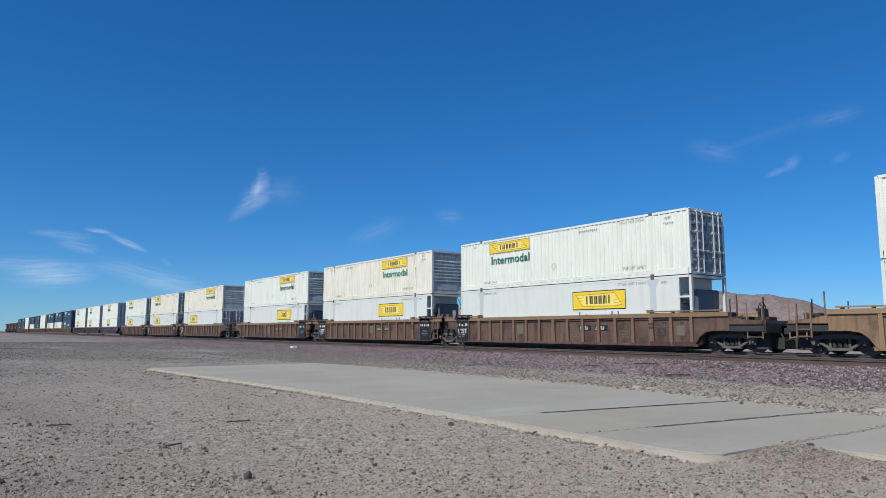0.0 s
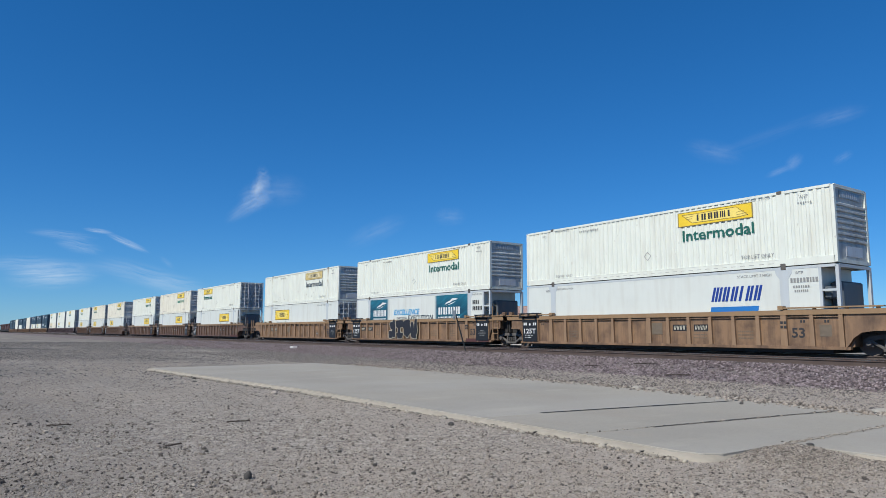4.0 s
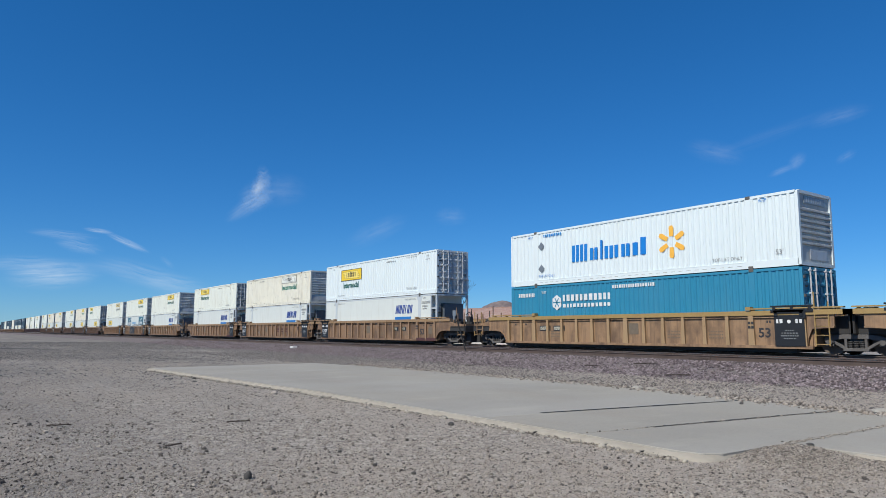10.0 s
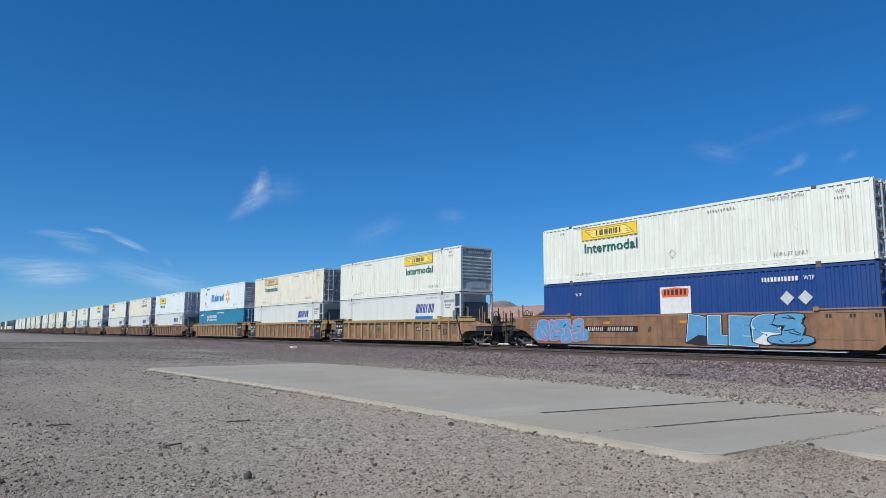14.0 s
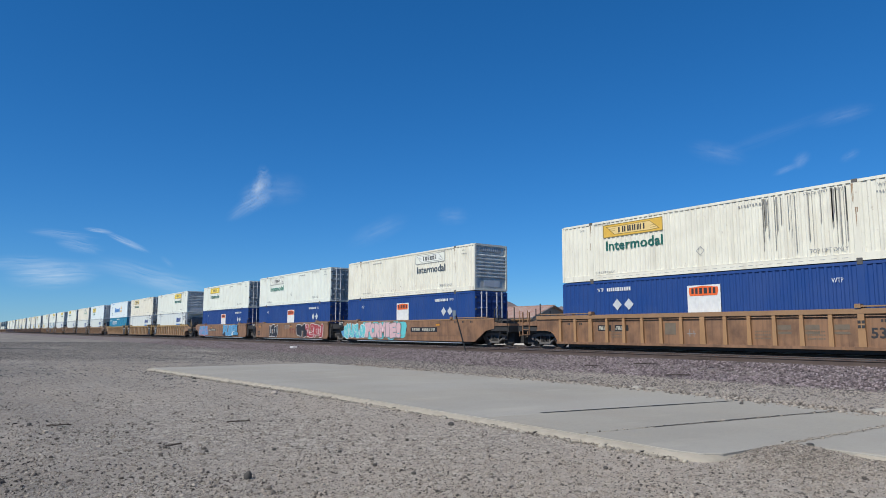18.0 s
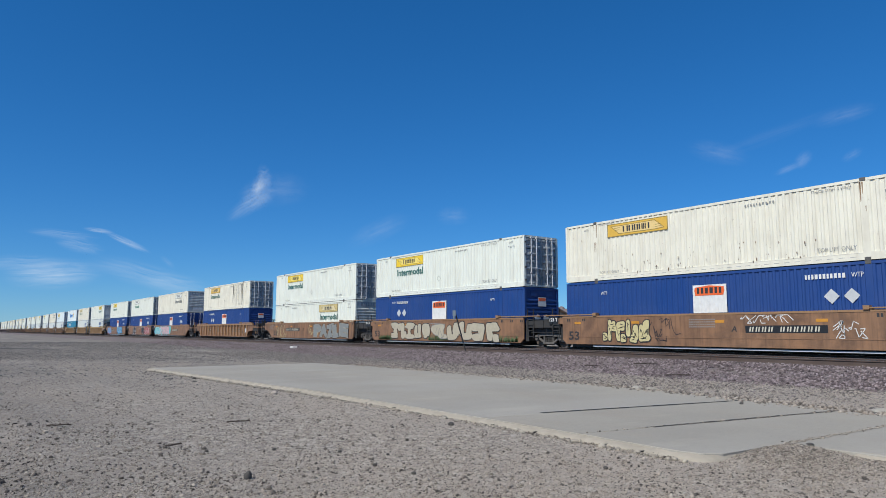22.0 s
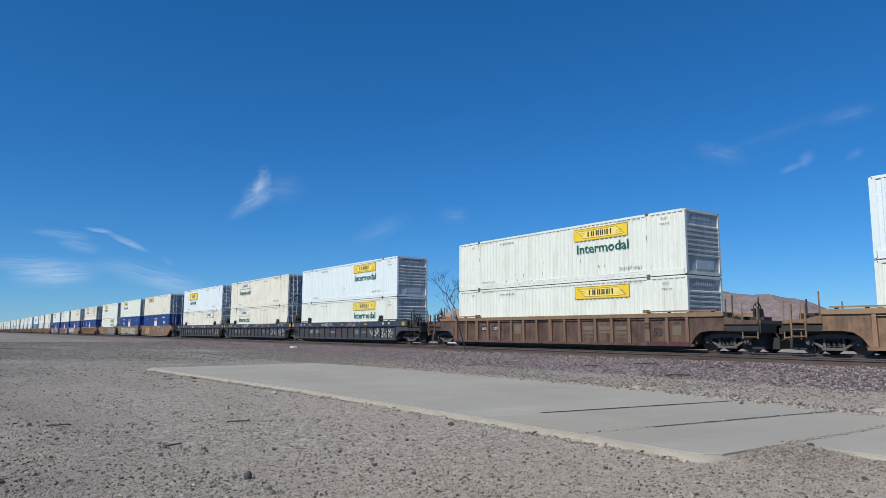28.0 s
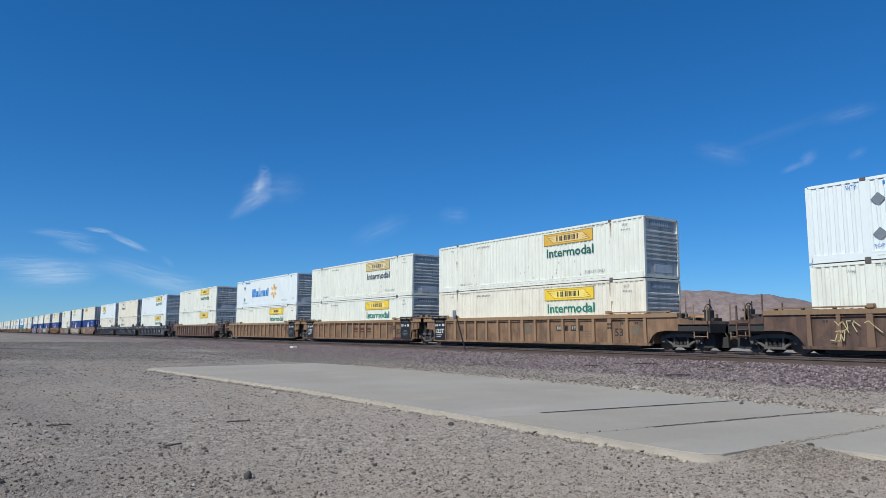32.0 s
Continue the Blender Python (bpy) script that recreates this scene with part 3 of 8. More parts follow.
def rails(name, centre, label):
    t = root(name, label, "railway track", kind="structure")

    def make(bm):
        prof = [(-0.070, -0.182), (0.070, -0.182), (0.070, -0.168), (0.014, -0.150), (0.010, -0.045), (0.036, -0.035), (0.037, -0.006), (0.030, 0.0), (-0.030, 0.0), (-0.037, -0.006), (-0.036, -0.035), (-0.010, -0.045), (-0.014, -0.150), (-0.070, -0.168)]
        for x0, x1 in ((-1600, -300), (-300, -120), (-120, -60), (-60, -30), (-30, 0), (0, 60), (60, 200)):
            a = [bm.verts.new((x0, y, z)) for y, z in prof]
            b = [bm.verts.new((x1, y, z)) for y, z in prof]
            for i in range(len(prof)):
                j = (i + 1) % len(prof)
                bm.faces.new((a[i], a[j], b[j], b[i]))

    def head(bm):
        box(bm, -1600, 200, -0.028, 0.028, 0.0, 0.003)
    for s in (-1, 1):
        r = put("rail", mesh("rail", make), RAILSIDE, t, (0, centre + s * 0.753, 0))
        put("running_surface", mesh("running_surface", head), TREAD, r, (0, 0, 0.001))
    return t


def ties(parent, centre, x0, x1, seed):
    me = mesh("tie", lambda bm: box(bm, -0.115, 0.115, -1.3, 1.3, -0.16, 0.0), bevel=0.012)
    rnd = random.Random(seed)
    x = x0
    while x < x1:
        o = put("tie", me, TIE, parent, (x, centre + rnd.uniform(-0.04, 0.04), -0.178 + rnd.uniform(-0.006, 0.004)))
        o.rotation_euler = (0, 0, rnd.uniform(-0.012, 0.012))
        x += 0.56


def anchors(parent, centre):
    """Joint bars and spikes at the near rail."""
    me = mesh("joint_bar", lambda bm: (box(bm, -0.45, 0.45, -0.06, -0.02, -0.15, -0.05), [rod(bm, (x, -0.09, -0.10), (x, -0.05, -0.10), 0.022, 6) for x in (-0.35, -0.2, 0.2, 0.35)]))
    for k in range(6):
        put("joint_bar", me, RAILSIDE, parent, (-62 + k * 11.9, centre - 0.753, 0))


# ---- background: hills, shed, bare tree, pole ----
def hill_material():
    m, n, l, b = nodes_of("hazed_brown_hillside")
    co = coords(n, l, False)
    big, _ = noise_fac(n, l, co, 0.012, 0.35, 0.68, 6)
    fine, fr = noise_fac(n, l, co, 0.09, 0.4, 0.65, 6)
    # Distance haze is put into these colours: lightened and greyed.
    c = mix_col(n, l, big, (0.18, 0.138, 0.13), (0.235, 0.188, 0.172))
    c = mix_col(n, l, scaled(n, l, fine, 0.8), c, (0.115, 0.092, 0.094))
    l.new(c, b.inputs["Base Color"])
    b.inputs["Roughness"].default_value = 1.0
    bumped(n, l, b, fr, 0.5, 4.0)
    return m


HILL = hill_material()


def hill(cx, cy, tall, rx, ry, turn, seed, label, shoulders=(), lead=0.52, ridge=None):
    """A rounded desert hill with gullies; shoulders add lower humps (dx along its length, share of height, share of length)."""
    n1, n2 = 84, 44
    verts, faces = [], []
    ct, st = math.cos(turn), math.sin(turn)
    for j in range(n2):
        v = -1 + 2 * j / (n2 - 1)
        for i in range(n1):
            u = (-1 + 2 * i / (n1 - 1)) * 1.6
            z = math.exp(-((u / lead) ** 2) - (v / 0.45) ** 2)
            for dx, hh, ww in shoulders:
                z = max(z, hh * math.exp(-(((u - dx) / ww) ** 2) - (v / 0.45) ** 2))
            if ridge:
                z = float(np.interp(u + 0.03 * noise.noise((u * 2, v * 3, 1)), [p[0] for p in ridge], [p[1] for p in ridge])) * math.exp(-(v / 0.45) ** 2)
            z *= tall
            gully = noise.fractal((u * 5 + seed, v * 3, 0.5), 1.0, 2.0, 4) * 0.034 + noise.noise((u * 14, v * 10, seed)) * 0.012
            z += gully * tall * min(1, z / tall * 2.2)
            x, y = u * rx, v * ry
            verts.append((cx + x * ct - y * st, cy + x * st + y * ct, z - 3.0))
    for j in range(n2 - 1):
        for i in range(n1 - 1):
            k = j * n1 + i
            faces.append((k, k + 1, k + n1 + 1, k + n1))
    me = bpy.data.meshes.new("hill")
    me.from_pydata(verts, [], faces)
    me.polygons.foreach_set("use_smooth", [True] * len(me.polygons))
    me.materials.append(HILL)
    tagged(new("hill", me), label, "hill", kind="structure")


def hills():
    hill(-905, 1196, 94, 250, 260, math.atan2(0.58, 0.815), 3.0, "broad red-brown desert hill with several humps", ridge=((-1.6, 0.0), (-1.3, 0.14), (-1.05, 0.33), (-0.8, 0.53), (-0.56, 0.72), (-0.4, 0.85), (-0.27, 0.93), (-0.1, 0.985), (0.1, 0.99), (0.39, 0.965), (0.55, 0.92), (0.68, 0.885), (0.87, 0.87), (1.06, 0.775), (1.25, 0.56), (1.4, 0.3), (1.6, 0.0)))
    hill(-1140, 975, 74, 160, 160, math.atan2(0.76, 0.65), 7.0, "small cone-shaped desert hill")
    hill(-1650, 1674, 92, 85, 200, math.atan2(0.71, 0.70), 11.0, "far low desert hill")


RUSTROOF = paint("rusty_corrugated_roof", (0.30, 0.165, 0.125), dirt=(0.46, 0.37, 0.31), streak=0.8, rust=0.6, rust_col=(0.16, 0.05, 0.03))
SHEDWALL = paint("weathered_grey_boards", (0.20, 0.195, 0.19), streak=0.5, rust=0.1)
SHEDWHITE = paint("chalky_white_wall", (0.60, 0.58, 0.55), streak=0.4, rust=0.2)


def shed():
    s = root("shed", "long low shed with a rusty corrugated roof and grey gable", "shed")
    x0, x1, y0, y1, e, r = -71.0, -53.6, 50.0, 56.0, 2.5, 3.68
    ym = (y0 + y1) / 2

    def walls(bm):
        box(bm, x0, x1, y0, y0 + 0.15, -0.6, e)
        box(bm, x0, x1, y1 - 0.15, y1, -0.6, e)
    put("long_wall", mesh("long_wall", walls), SHEDWHITE, s)

    def gable(bm, x):
        a = [bm.verts.new((x, y, z)) for y, z in ((y0 + 0.15, -0.6), (y1 - 0.15, -0.6), (y1 - 0.15, e), (ym, r - 0.08), (y0 + 0.15, e))]
        b = [bm.verts.new((x + 0.15, v.co.y, v.co.z)) for v in a]
        bm.faces.new(a), bm.faces.new(b[::-1])
        for i in range(5):
            bm.faces.new((a[i], b[i], b[(i + 1) % 5], a[(i + 1) % 5]))
    for x in (x0, x1 - 0.15):
        put("gable_wall", mesh(("gable_wall", x), lambda bm: gable(bm, x)), SHEDWALL, s)
    for side in (-1, 1):
        def roofside(bm):
            n = 80
            ya = ym + side * (ym - y0 + 0.45) * 1.0
            za = e - 0.22
            lo, hi = [], []
            for i in range(n + 1):
                x = x0 - 0.4 + (x1 - x0 + 0.8) * i / n
                dz = 0.035 if i % 2 else 0.0
                lo.append(bm.verts.new((x, ya, za + dz)))
                hi.append(bm.verts.new((x, ym, r + dz)))
            for i in range(n):
                bm.faces.new((lo[i], lo[i + 1], hi[i + 1], hi[i]))
        ob = put("roof_sheet", mesh(("roof_sheet", side), roofside), RUSTROOF, s)
        md = ob.modifiers.new("thickness", "SOLIDIFY")
        md.thickness = 0.04
    put("ridge_cap", mesh("ridge_cap", lambda bm: box(bm, x0 - 0.4, x1 + 0.4, ym - 0.18, ym + 0.18, r + 0.0, r + 0.07)), RUSTROOF, s)
    put("barge_board", mesh("barge_board", lambda bm: [beam(bm, (x1 + 0.42, ym + k * 3.45, e - 0.26), (x1 + 0.42, ym, r - 0.02), 0.05, 0.18) for k in (-1, 1)]), SHEDWALL, s)
    for y in (51.2, 53.4):
        put("gable_opening", mesh(("gable_opening", y), lambda bm: box(bm, x1, x1 + 0.02, y, y + 1.3, 0.9, 2.2)), BLACKP, s)


def bare_tree(x, y, tall, seed, spread=0.5):
    """A leafless tree: tapered trunk, forked limbs, fine twigs."""
    rnd = random.Random(seed)
    t = root("bare_tree", "leafless grey-brown tree behind the track", "tree", at=(x, y, -0.55))
    segs = {"trunk": [], "limb": [], "twig": []}

    def grow(p, d, ln, r, depth):
        kind = "trunk" if depth == 0 else "limb" if depth < 3 else "twig"
        k = 4
        for i in range(k):
            d2 = (d + Vector((rnd.uniform(-1, 1), rnd.uniform(-1, 1), rnd.uniform(-0.5, 0.7))) * 0.16).normalized()
            q = p + d2 * ln / k
            segs[kind].append((p.copy(), q.copy(), r * (1 - 0.55 * i / k), r * (1 - 0.55 * (i + 1) / k)))
            p, d = q, d2
            if depth < 4 and i > 0 and rnd.random() < (0.55 if depth else 0.6):
                side = Vector((rnd.uniform(-1, 1), rnd.uniform(-1, 1), rnd.uniform(0.0, 0.8))).normalized()
                grow(p, (d * 0.55 + side * spread * 1.2).normalized(), ln * rnd.uniform(0.5, 0.72), r * (1 - 0.55 * i / k) * 0.62, depth + 1)
        if depth < 4:
            for _ in range(2):
                side = Vector((rnd.uniform(-1, 1), rnd.uniform(-1, 1), rnd.uniform(-0.1, 0.7))).normalized()
                grow(p, (d + side * spread).normalized(), ln * rnd.uniform(0.6, 0.78), r * 0.44, depth + 1)
    grow(Vector((0, 0, 0)), Vector((0.05, 0, 1)), tall * 0.34, tall * 0.02, 0)
    for kind, ss in segs.items():
        def make(bm):
            for p, q, a, b in ss:
                rod(bm, p, q, max(a, 0.016), 5 if kind != "trunk" else 9, max(b, 0.012))
        put(kind, mesh((kind, seed), make), TWIG, t)


LEAF = stone_material("dusty_green_leaves", (0.03, 0.055, 0.02), (0.06, 0.095, 0.035), (0.11, 0.15, 0.06))


def leafy_tree(x, y, tall, seed, wide=0.45):
    rnd = random.Random(seed)
    t = root("desert_tree", "dusty green desert tree in the distance", "tree", at=(x, y, -0.55))

    def trunk(bm):
        rod(bm, (0, 0, 0), (0.1, 0, tall * 0.45), tall * 0.03, 7, tall * 0.018)
        for k in range(6):
            a = k * 1.05
            rod(bm, (0.08, 0, tall * (0.3 + 0.03 * k)), (math.cos(a) * tall * wide * 0.6, math.sin(a) * tall * wide * 0.6, tall * rnd.uniform(0.6, 0.85)), tall * 0.013, 5, tall * 0.004)
    put("trunk", mesh(("green_trunk", seed), trunk), TWIG, t)

    def leaves(bm):
        for _ in range(1400):
            a, u = rnd.uniform(0, 6.28), rnd.random() ** 0.5
            zc = rnd.uniform(-1, 1)
            rr = (1 - zc * zc) ** 0.5 * u * wide * tall * (0.8 + 0.3 * math.sin(3 * a + seed))
            c = Vector((rr * math.cos(a), rr * math.sin(a), tall * (0.66 + 0.32 * zc)))
            s = tall * 0.035
            v = [bm.verts.new(c + Vector((rnd.uniform(-s, s), rnd.uniform(-s, s), rnd.uniform(-s, s)))) for _ in range(3)]
            bm.faces.new(v)
    put("crown", mesh(("crown", seed), leaves), LEAF, t)


POLEWOOD = plain("grey_pole_wood", (0.09, 0.075, 0.06), 0.9)


def power_pole(x, y, tall):
    p = root("utility_pole", "weathered wooden utility pole behind the track", "pole", at=(x, y, -0.55))
    put("pole", mesh("pole_shaft", lambda bm: rod(bm, (0, 0, 0), (0, 0, tall), 0.14, 8, 0.10)), POLEWOOD, p)
    put("crossarm", mesh("crossarm", lambda bm: box(bm, -1.1, 1.1, -0.06, 0.06, tall - 0.7, tall - 0.55)), POLEWOOD, p)
    for k in (-1.0, -0.4, 0.4, 1.0):
        put("insulator", mesh("insulator", lambda bm: rod(bm, (0, 0, 0), (0, 0, 0.16), 0.05, 6)), DARKROCK, p, (k, 0, tall - 0.55))


def leaning_marker():
    """Thin leaning post with a small bent plate, beside the siding."""
    m = root("marker_post", "thin leaning rusty marker post with a small bent plate", "post", at=(-27.3, 20.95, -0.22))
    put("post", mesh("marker_shaft", lambda bm: beam(bm, (0.02, 0.03, -0.05), (-0.32, -0.40, 1.98), 0.06, 0.035)), UNDER, m)
    put("plate", mesh("marker_plate", lambda bm: (box(bm, -0.46, -0.20, -0.46, -0.43, 1.80, 2.08), box(bm, -0.40, -0.28, -0.47, -0.44, 1.62, 1.82))), SLATE, m)


def rock_at(x, y, z, r, seed, material, label, flat=0.7):
    rnd = random.Random(seed)

    def make(bm):
        bmesh.ops.create_icosphere(bm, subdivisions=2, radius=1.0)
        for v in bm.verts:
            k = 1 + 0.28 * noise.noise(v.co * 1.3 + Vector((seed * 3.1, 0, 0))) + 0.1 * noise.noise(v.co * 3.5 + Vector((seed, 2, 0)))
            v.co = Vector((v.co.x * k * rnd.uniform(0.97, 1.03), v.co.y * k, v.co.z * k * flat)) * r
    ob = put("rock", mesh(("rock", seed), make), material, None, (x, y, z + r * flat * 0.6))
    return tagged(ob, label, "rock", "loose rocks")


def twig_at(x, y, z, ln, ang, seed, r=0.010):
    rnd = random.Random(seed)

    def make(bm):
        p = Vector((-ln / 2, 0, 0.012))
        for i in range(5):
            q = p + Vector((ln / 5, rnd.uniform(-0.02, 0.02) * ln, rnd.uniform(-0.006, 0.012)))
            rod(bm, p, q, r, 5, r * 0.8)
            if i in (1, 3):
                rod(bm, q, q + Vector((ln * 0.16, rnd.choice((-1, 1)) * ln * 0.12, 0.015)), r * 0.7, 4, r * 0.4)
            p = q
    ob = put("twig", mesh(("loose_twig", seed), make), TWIG, None, (x, y, z))
    ob.rotation_euler = (0, 0, ang)
    tagged(ob, "dry brown twig lying on the gravel", "twig", "dry twigs")


# ---- clouds: thin high wisps, far off ----
def cloud_material(name, scale, stretch, lo, hi, dens, seed):
    m, n, l, b = nodes_of(name)
    n.remove(b)
    tc = n.new("ShaderNodeTexCoord")
    add = n.new("ShaderNodeVectorMath")
    add.operation = "ADD"
    add.inputs[1].default_value = (seed * 7.3, seed * 3.1, seed)
    l.new(tc.outputs["Generated"], add.inputs[0])
    warp, _ = noise_fac(n, l, add.outputs[0], scale * 0.7, 0.0, 1.0, 3)
    sc = n.new("ShaderNodeVectorMath")
    sc.operation = "SCALE"
    sc.inputs["Scale"].default_value = 0.35
    l.new(warp, sc.inputs[0])
    ad2 = n.new("ShaderNodeVectorMath")
    ad2.operation = "ADD"
    l.new(add.outputs[0], ad2.inputs[0])
    l.new(sc.outputs[0], ad2.inputs[1])
    f, _ = noise_fac(n, l, ad2.outputs[0], scale, lo, hi, 7, stretch, 0.6)
    sub = n.new("ShaderNodeVectorMath")
    sub.operation = "SUBTRACT"
    sub.inputs[1].default_value = (0.5, 0.5, 0.5)
    l.new(tc.outputs["Generated"], sub.inputs[0])
    mp = n.new("ShaderNodeVectorMath")
    mp.operation = "MULTIPLY"
    mp.inputs[1].default_value = (2.0, 2.0, 0.0)
    l.new(sub.outputs[0], mp.inputs[0])
    le = n.new("ShaderNodeVectorMath")
    le.operation = "LENGTH"
    l.new(mp.outputs[0], le.inputs[0])
    edge = n.new("ShaderNodeMapRange")
    edge.interpolation_type = "SMOOTHSTEP"
    edge.inputs["From Min"].default_value = 1.0
    edge.inputs["From Max"].default_value = 0.0
    l.new(le.outputs["Value"], edge.inputs["Value"])
    mu = n.new("ShaderNodeMath")
    mu.operation = "MULTIPLY"
    l.new(f, mu.inputs[0])
    l.new(edge.outputs[0], mu.inputs[1])
    tr = n.new("ShaderNodeBsdfTransparent")
    # The wisps emit their sunlit white themselves; the sun does not light them.
    em = n.new("ShaderNodeEmission")
    em.inputs["Color"].default_value = (0.80, 0.90, 1.0, 1)
    em.inputs["Strength"].default_value = 0.85
    mx = n.new("ShaderNodeMixShader")
    l.new(scaled(n, l, mu.outputs[0], dens), mx.inputs[0])
    l.new(tr.outputs[0], mx.inputs[1])
    l.new(em.outputs[0], mx.inputs[2])
    l.new(mx.outputs[0], n["Material Output"].inputs["Surface"])
    return m


CLOUDS = []
CLOUD_R = 4200.0
FOCAL = 784 / math.tan(radians(66.149 / 2))


def cloud(px, py, w, h, turn, drift, label, mat):
    """A thin cloud sheet that faces the viewer; px, py are its bearing right of and above the view axis, w and h its spread, drift its shift over the shot, all in thousandths of the focal length."""
    far = CLOUD_R + 6.0 * len(CLOUDS)   # each sheet lies at a height of its own
    k = far / 1000
    me = bpy.data.meshes.new("cloud")
    verts = [(x * w * k / 2, y * h * k / 2, 0) for x, y in ((-1, -1), (1, -1), (1, 1), (-1, 1))]
    me.from_pydata(verts, [], [(0, 1, 2, 3)])
    me.materials.append(mat)
    ob = tagged(new("cloud", me), label, "cloud", "thin clouds", "structure")
    ob.visible_shadow = False
    a = VIEW @ Matrix.Translation((px * k, py * k, -far)) @ pose(0, 0, 0, 0, 0, turn)
    b = VIEW @ Matrix.Translation(((px + drift[0]) * k, (py + drift[1]) * k, -far)) @ pose(0, 0, 0, 0, 0, turn)
    CLOUDS.append((ob, a, b))


def bearing(x, y):
    return (x - 784) / FOCAL * 1000, (441 - y) / FOCAL * 1000
# ---- the train: where its cars are, and how it runs ----
TRACK_Y = 26.64          # centre line of the main track
NEAR_TRACK_Y = 22.15     # centre line of the siding in front
CL, CH, CW = 16.154, 2.896, 2.59   # a 53-foot high-cube container
ART, COUP = 19.32, 23.457          # spacing across an articulated joint and across couplers
START, SPEED, GAIN, EASE = -33.436, 13.8542, 0.0932, -0.0013
COUPLED_BEHIND = {1, 4, 7, 10, 13, 14, 17, 20, 21, 24, -2, -5, -8, -11, -14, -17}   # cars coupled to the one ahead of them


def run(t):
    """Metres that the train has gone at t seconds."""
    return SPEED * t + GAIN * t * t / 2 + EASE * t ** 3 / 6


def berth(n):
    """Place along the track of car n at the start."""
    s = START
    for i in range(1, n + 1):
        s += COUP if i in COUPLED_BEHIND else ART
    for i in range(0, n, -1):
        s -= COUP if i in COUPLED_BEHIND else ART
    return s


RIDERS = []   # (thing, place at the start, height): all that rolls with the train
WHEELS = []   # wheelsets, which turn as well


# ---- containers ----
HALF = CW / 2


def corrugated(bm, x0, x1, z0, z1, y, depth, pitch, flip=1):
    """A wall of vertical corrugations at y; flip -1 for the far side."""
    n = max(2, round((x1 - x0) / pitch))
    prof = []
    for i in range(n):
        a = x0 + (x1 - x0) * i / n
        w = (x1 - x0) / n
        prof += [(a, 0), (a + 0.28 * w, 0), (a + 0.40 * w, depth), (a + 0.86 * w, depth)]
    prof.append((x1, 0))
    lo = [bm.verts.new((x, y + flip * d, z0)) for x, d in prof]
    hi = [bm.verts.new((x, y + flip * d, z1)) for x, d in prof]
    for i in range(len(prof) - 1):
        bm.faces.new((lo[i], lo[i + 1], hi[i + 1], hi[i]))


def make_roof(bm, x1=CL - 0.06):
    n = 28
    for i in range(n):
        a = 0.06 + (x1 - 0.06) * i / n
        w = (x1 - 0.06) / n
        box(bm, a, a + w * 0.55, -HALF + 0.06, HALF - 0.06, CH - 0.03, CH - 0.005)
    box(bm, 0.06, x1, -HALF + 0.05, HALF - 0.05, CH - 0.06, CH - 0.03)


def make_rail(bm, z0, z1, x0=0.1, x1=CL - 0.1):
    box(bm, x0, x1, -HALF, -HALF + 0.06, z0, z1)
    box(bm, x0, x1, HALF - 0.06, HALF, z0, z1)


def make_post(bm):
    box(bm, -0.12, 0.12, -HALF - 0.003, -HALF + 0.07, 0.13, CH - 0.10)


def make_flared_post(bm):
    """Lifting post of a smooth-sided box: a broad upright that flares under its casting."""
    slab(bm, [(-0.16, 0.16), (0.16, 0.16), (0.17, CH - 0.46), (0.30, CH - 0.27), (0.34, CH - 0.09), (-0.34, CH - 0.09), (-0.30, CH - 0.27), (-0.17, CH - 0.46)], -HALF + 0.002, -HALF + 0.07)


def make_cast(bm):
    box(bm, -0.1, 0.1, -0.095, 0.085, -0.065, 0.065)


def make_door(bm):
    """One door leaf: one sheet with three sunk upright panels, each crossed by a stiffener."""
    prof = [(-0.585, 0.0), (-0.54, 0.0), (-0.52, -0.05), (-0.25, -0.05), (-0.23, 0.0), (-0.16, 0.0), (-0.14, -0.05), (0.14, -0.05), (0.16, 0.0), (0.23, 0.0), (0.25, -0.05), (0.52, -0.05), (0.54, 0.0), (0.585, 0.0)]
    lo = [bm.verts.new((x + 0.02, y, 0.16)) for y, x in prof]
    hi = [bm.verts.new((x + 0.02, y, CH - 0.12)) for y, x in prof]
    for i in range(len(prof) - 1):
        bm.faces.new((lo[i], lo[i + 1], hi[i + 1], hi[i]))
    for k in range(7):
        z = 0.17 + k * 0.405
        for y0, y1 in ((-0.535, -0.235), (-0.155, 0.155), (0.235, 0.535)):
            v = [bm.verts.new(p) for y in (y0, y1) for p in ((-0.04, y, z + 0.20), (0.03, y, z + 0.07), (0.03, y, z), (-0.04, y, z - 0.02))]
            for i in range(3):
                bm.faces.new((v[i], v[i + 4], v[i + 5], v[i + 1]))


def make_lockrod(bm):
    rod(bm, (0.085, 0, 0.08), (0.085, 0, CH - 0.04), 0.03, 6)
    for z in (0.12, 0.8, 1.9, 2.76):
        box(bm, 0.02, 0.12, -0.05, 0.05, z - 0.03, z + 0.03)
    beam(bm, (0.11, 0, 1.08), (0.11, 0.36, 1.02), 0.035, 0.045)
    box(bm, 0.02, 0.1, 0.3, 0.4, 0.98, 1.1)


def make_front(bm):
    """Front wall pressed into horizontal ribs, one folded sheet."""
    prof = [(0.0, 0.15), (0.0, 0.74), (-0.03, 0.78)]
    for k in range(7):
        z = 0.82 + k * 0.215
        prof += [(-0.03, z), (0.04, z + 0.03), (0.04, z + 0.10), (-0.03, z + 0.15)]
    prof += [(0.0, CH - 0.1)]
    a = [bm.verts.new((x, -HALF + 0.1, z)) for x, z in prof]
    b = [bm.verts.new((x, HALF - 0.1, z)) for x, z in prof]
    for i in range(len(prof) - 1):
        bm.faces.new((a[i], b[i], b[i + 1], a[i + 1]))


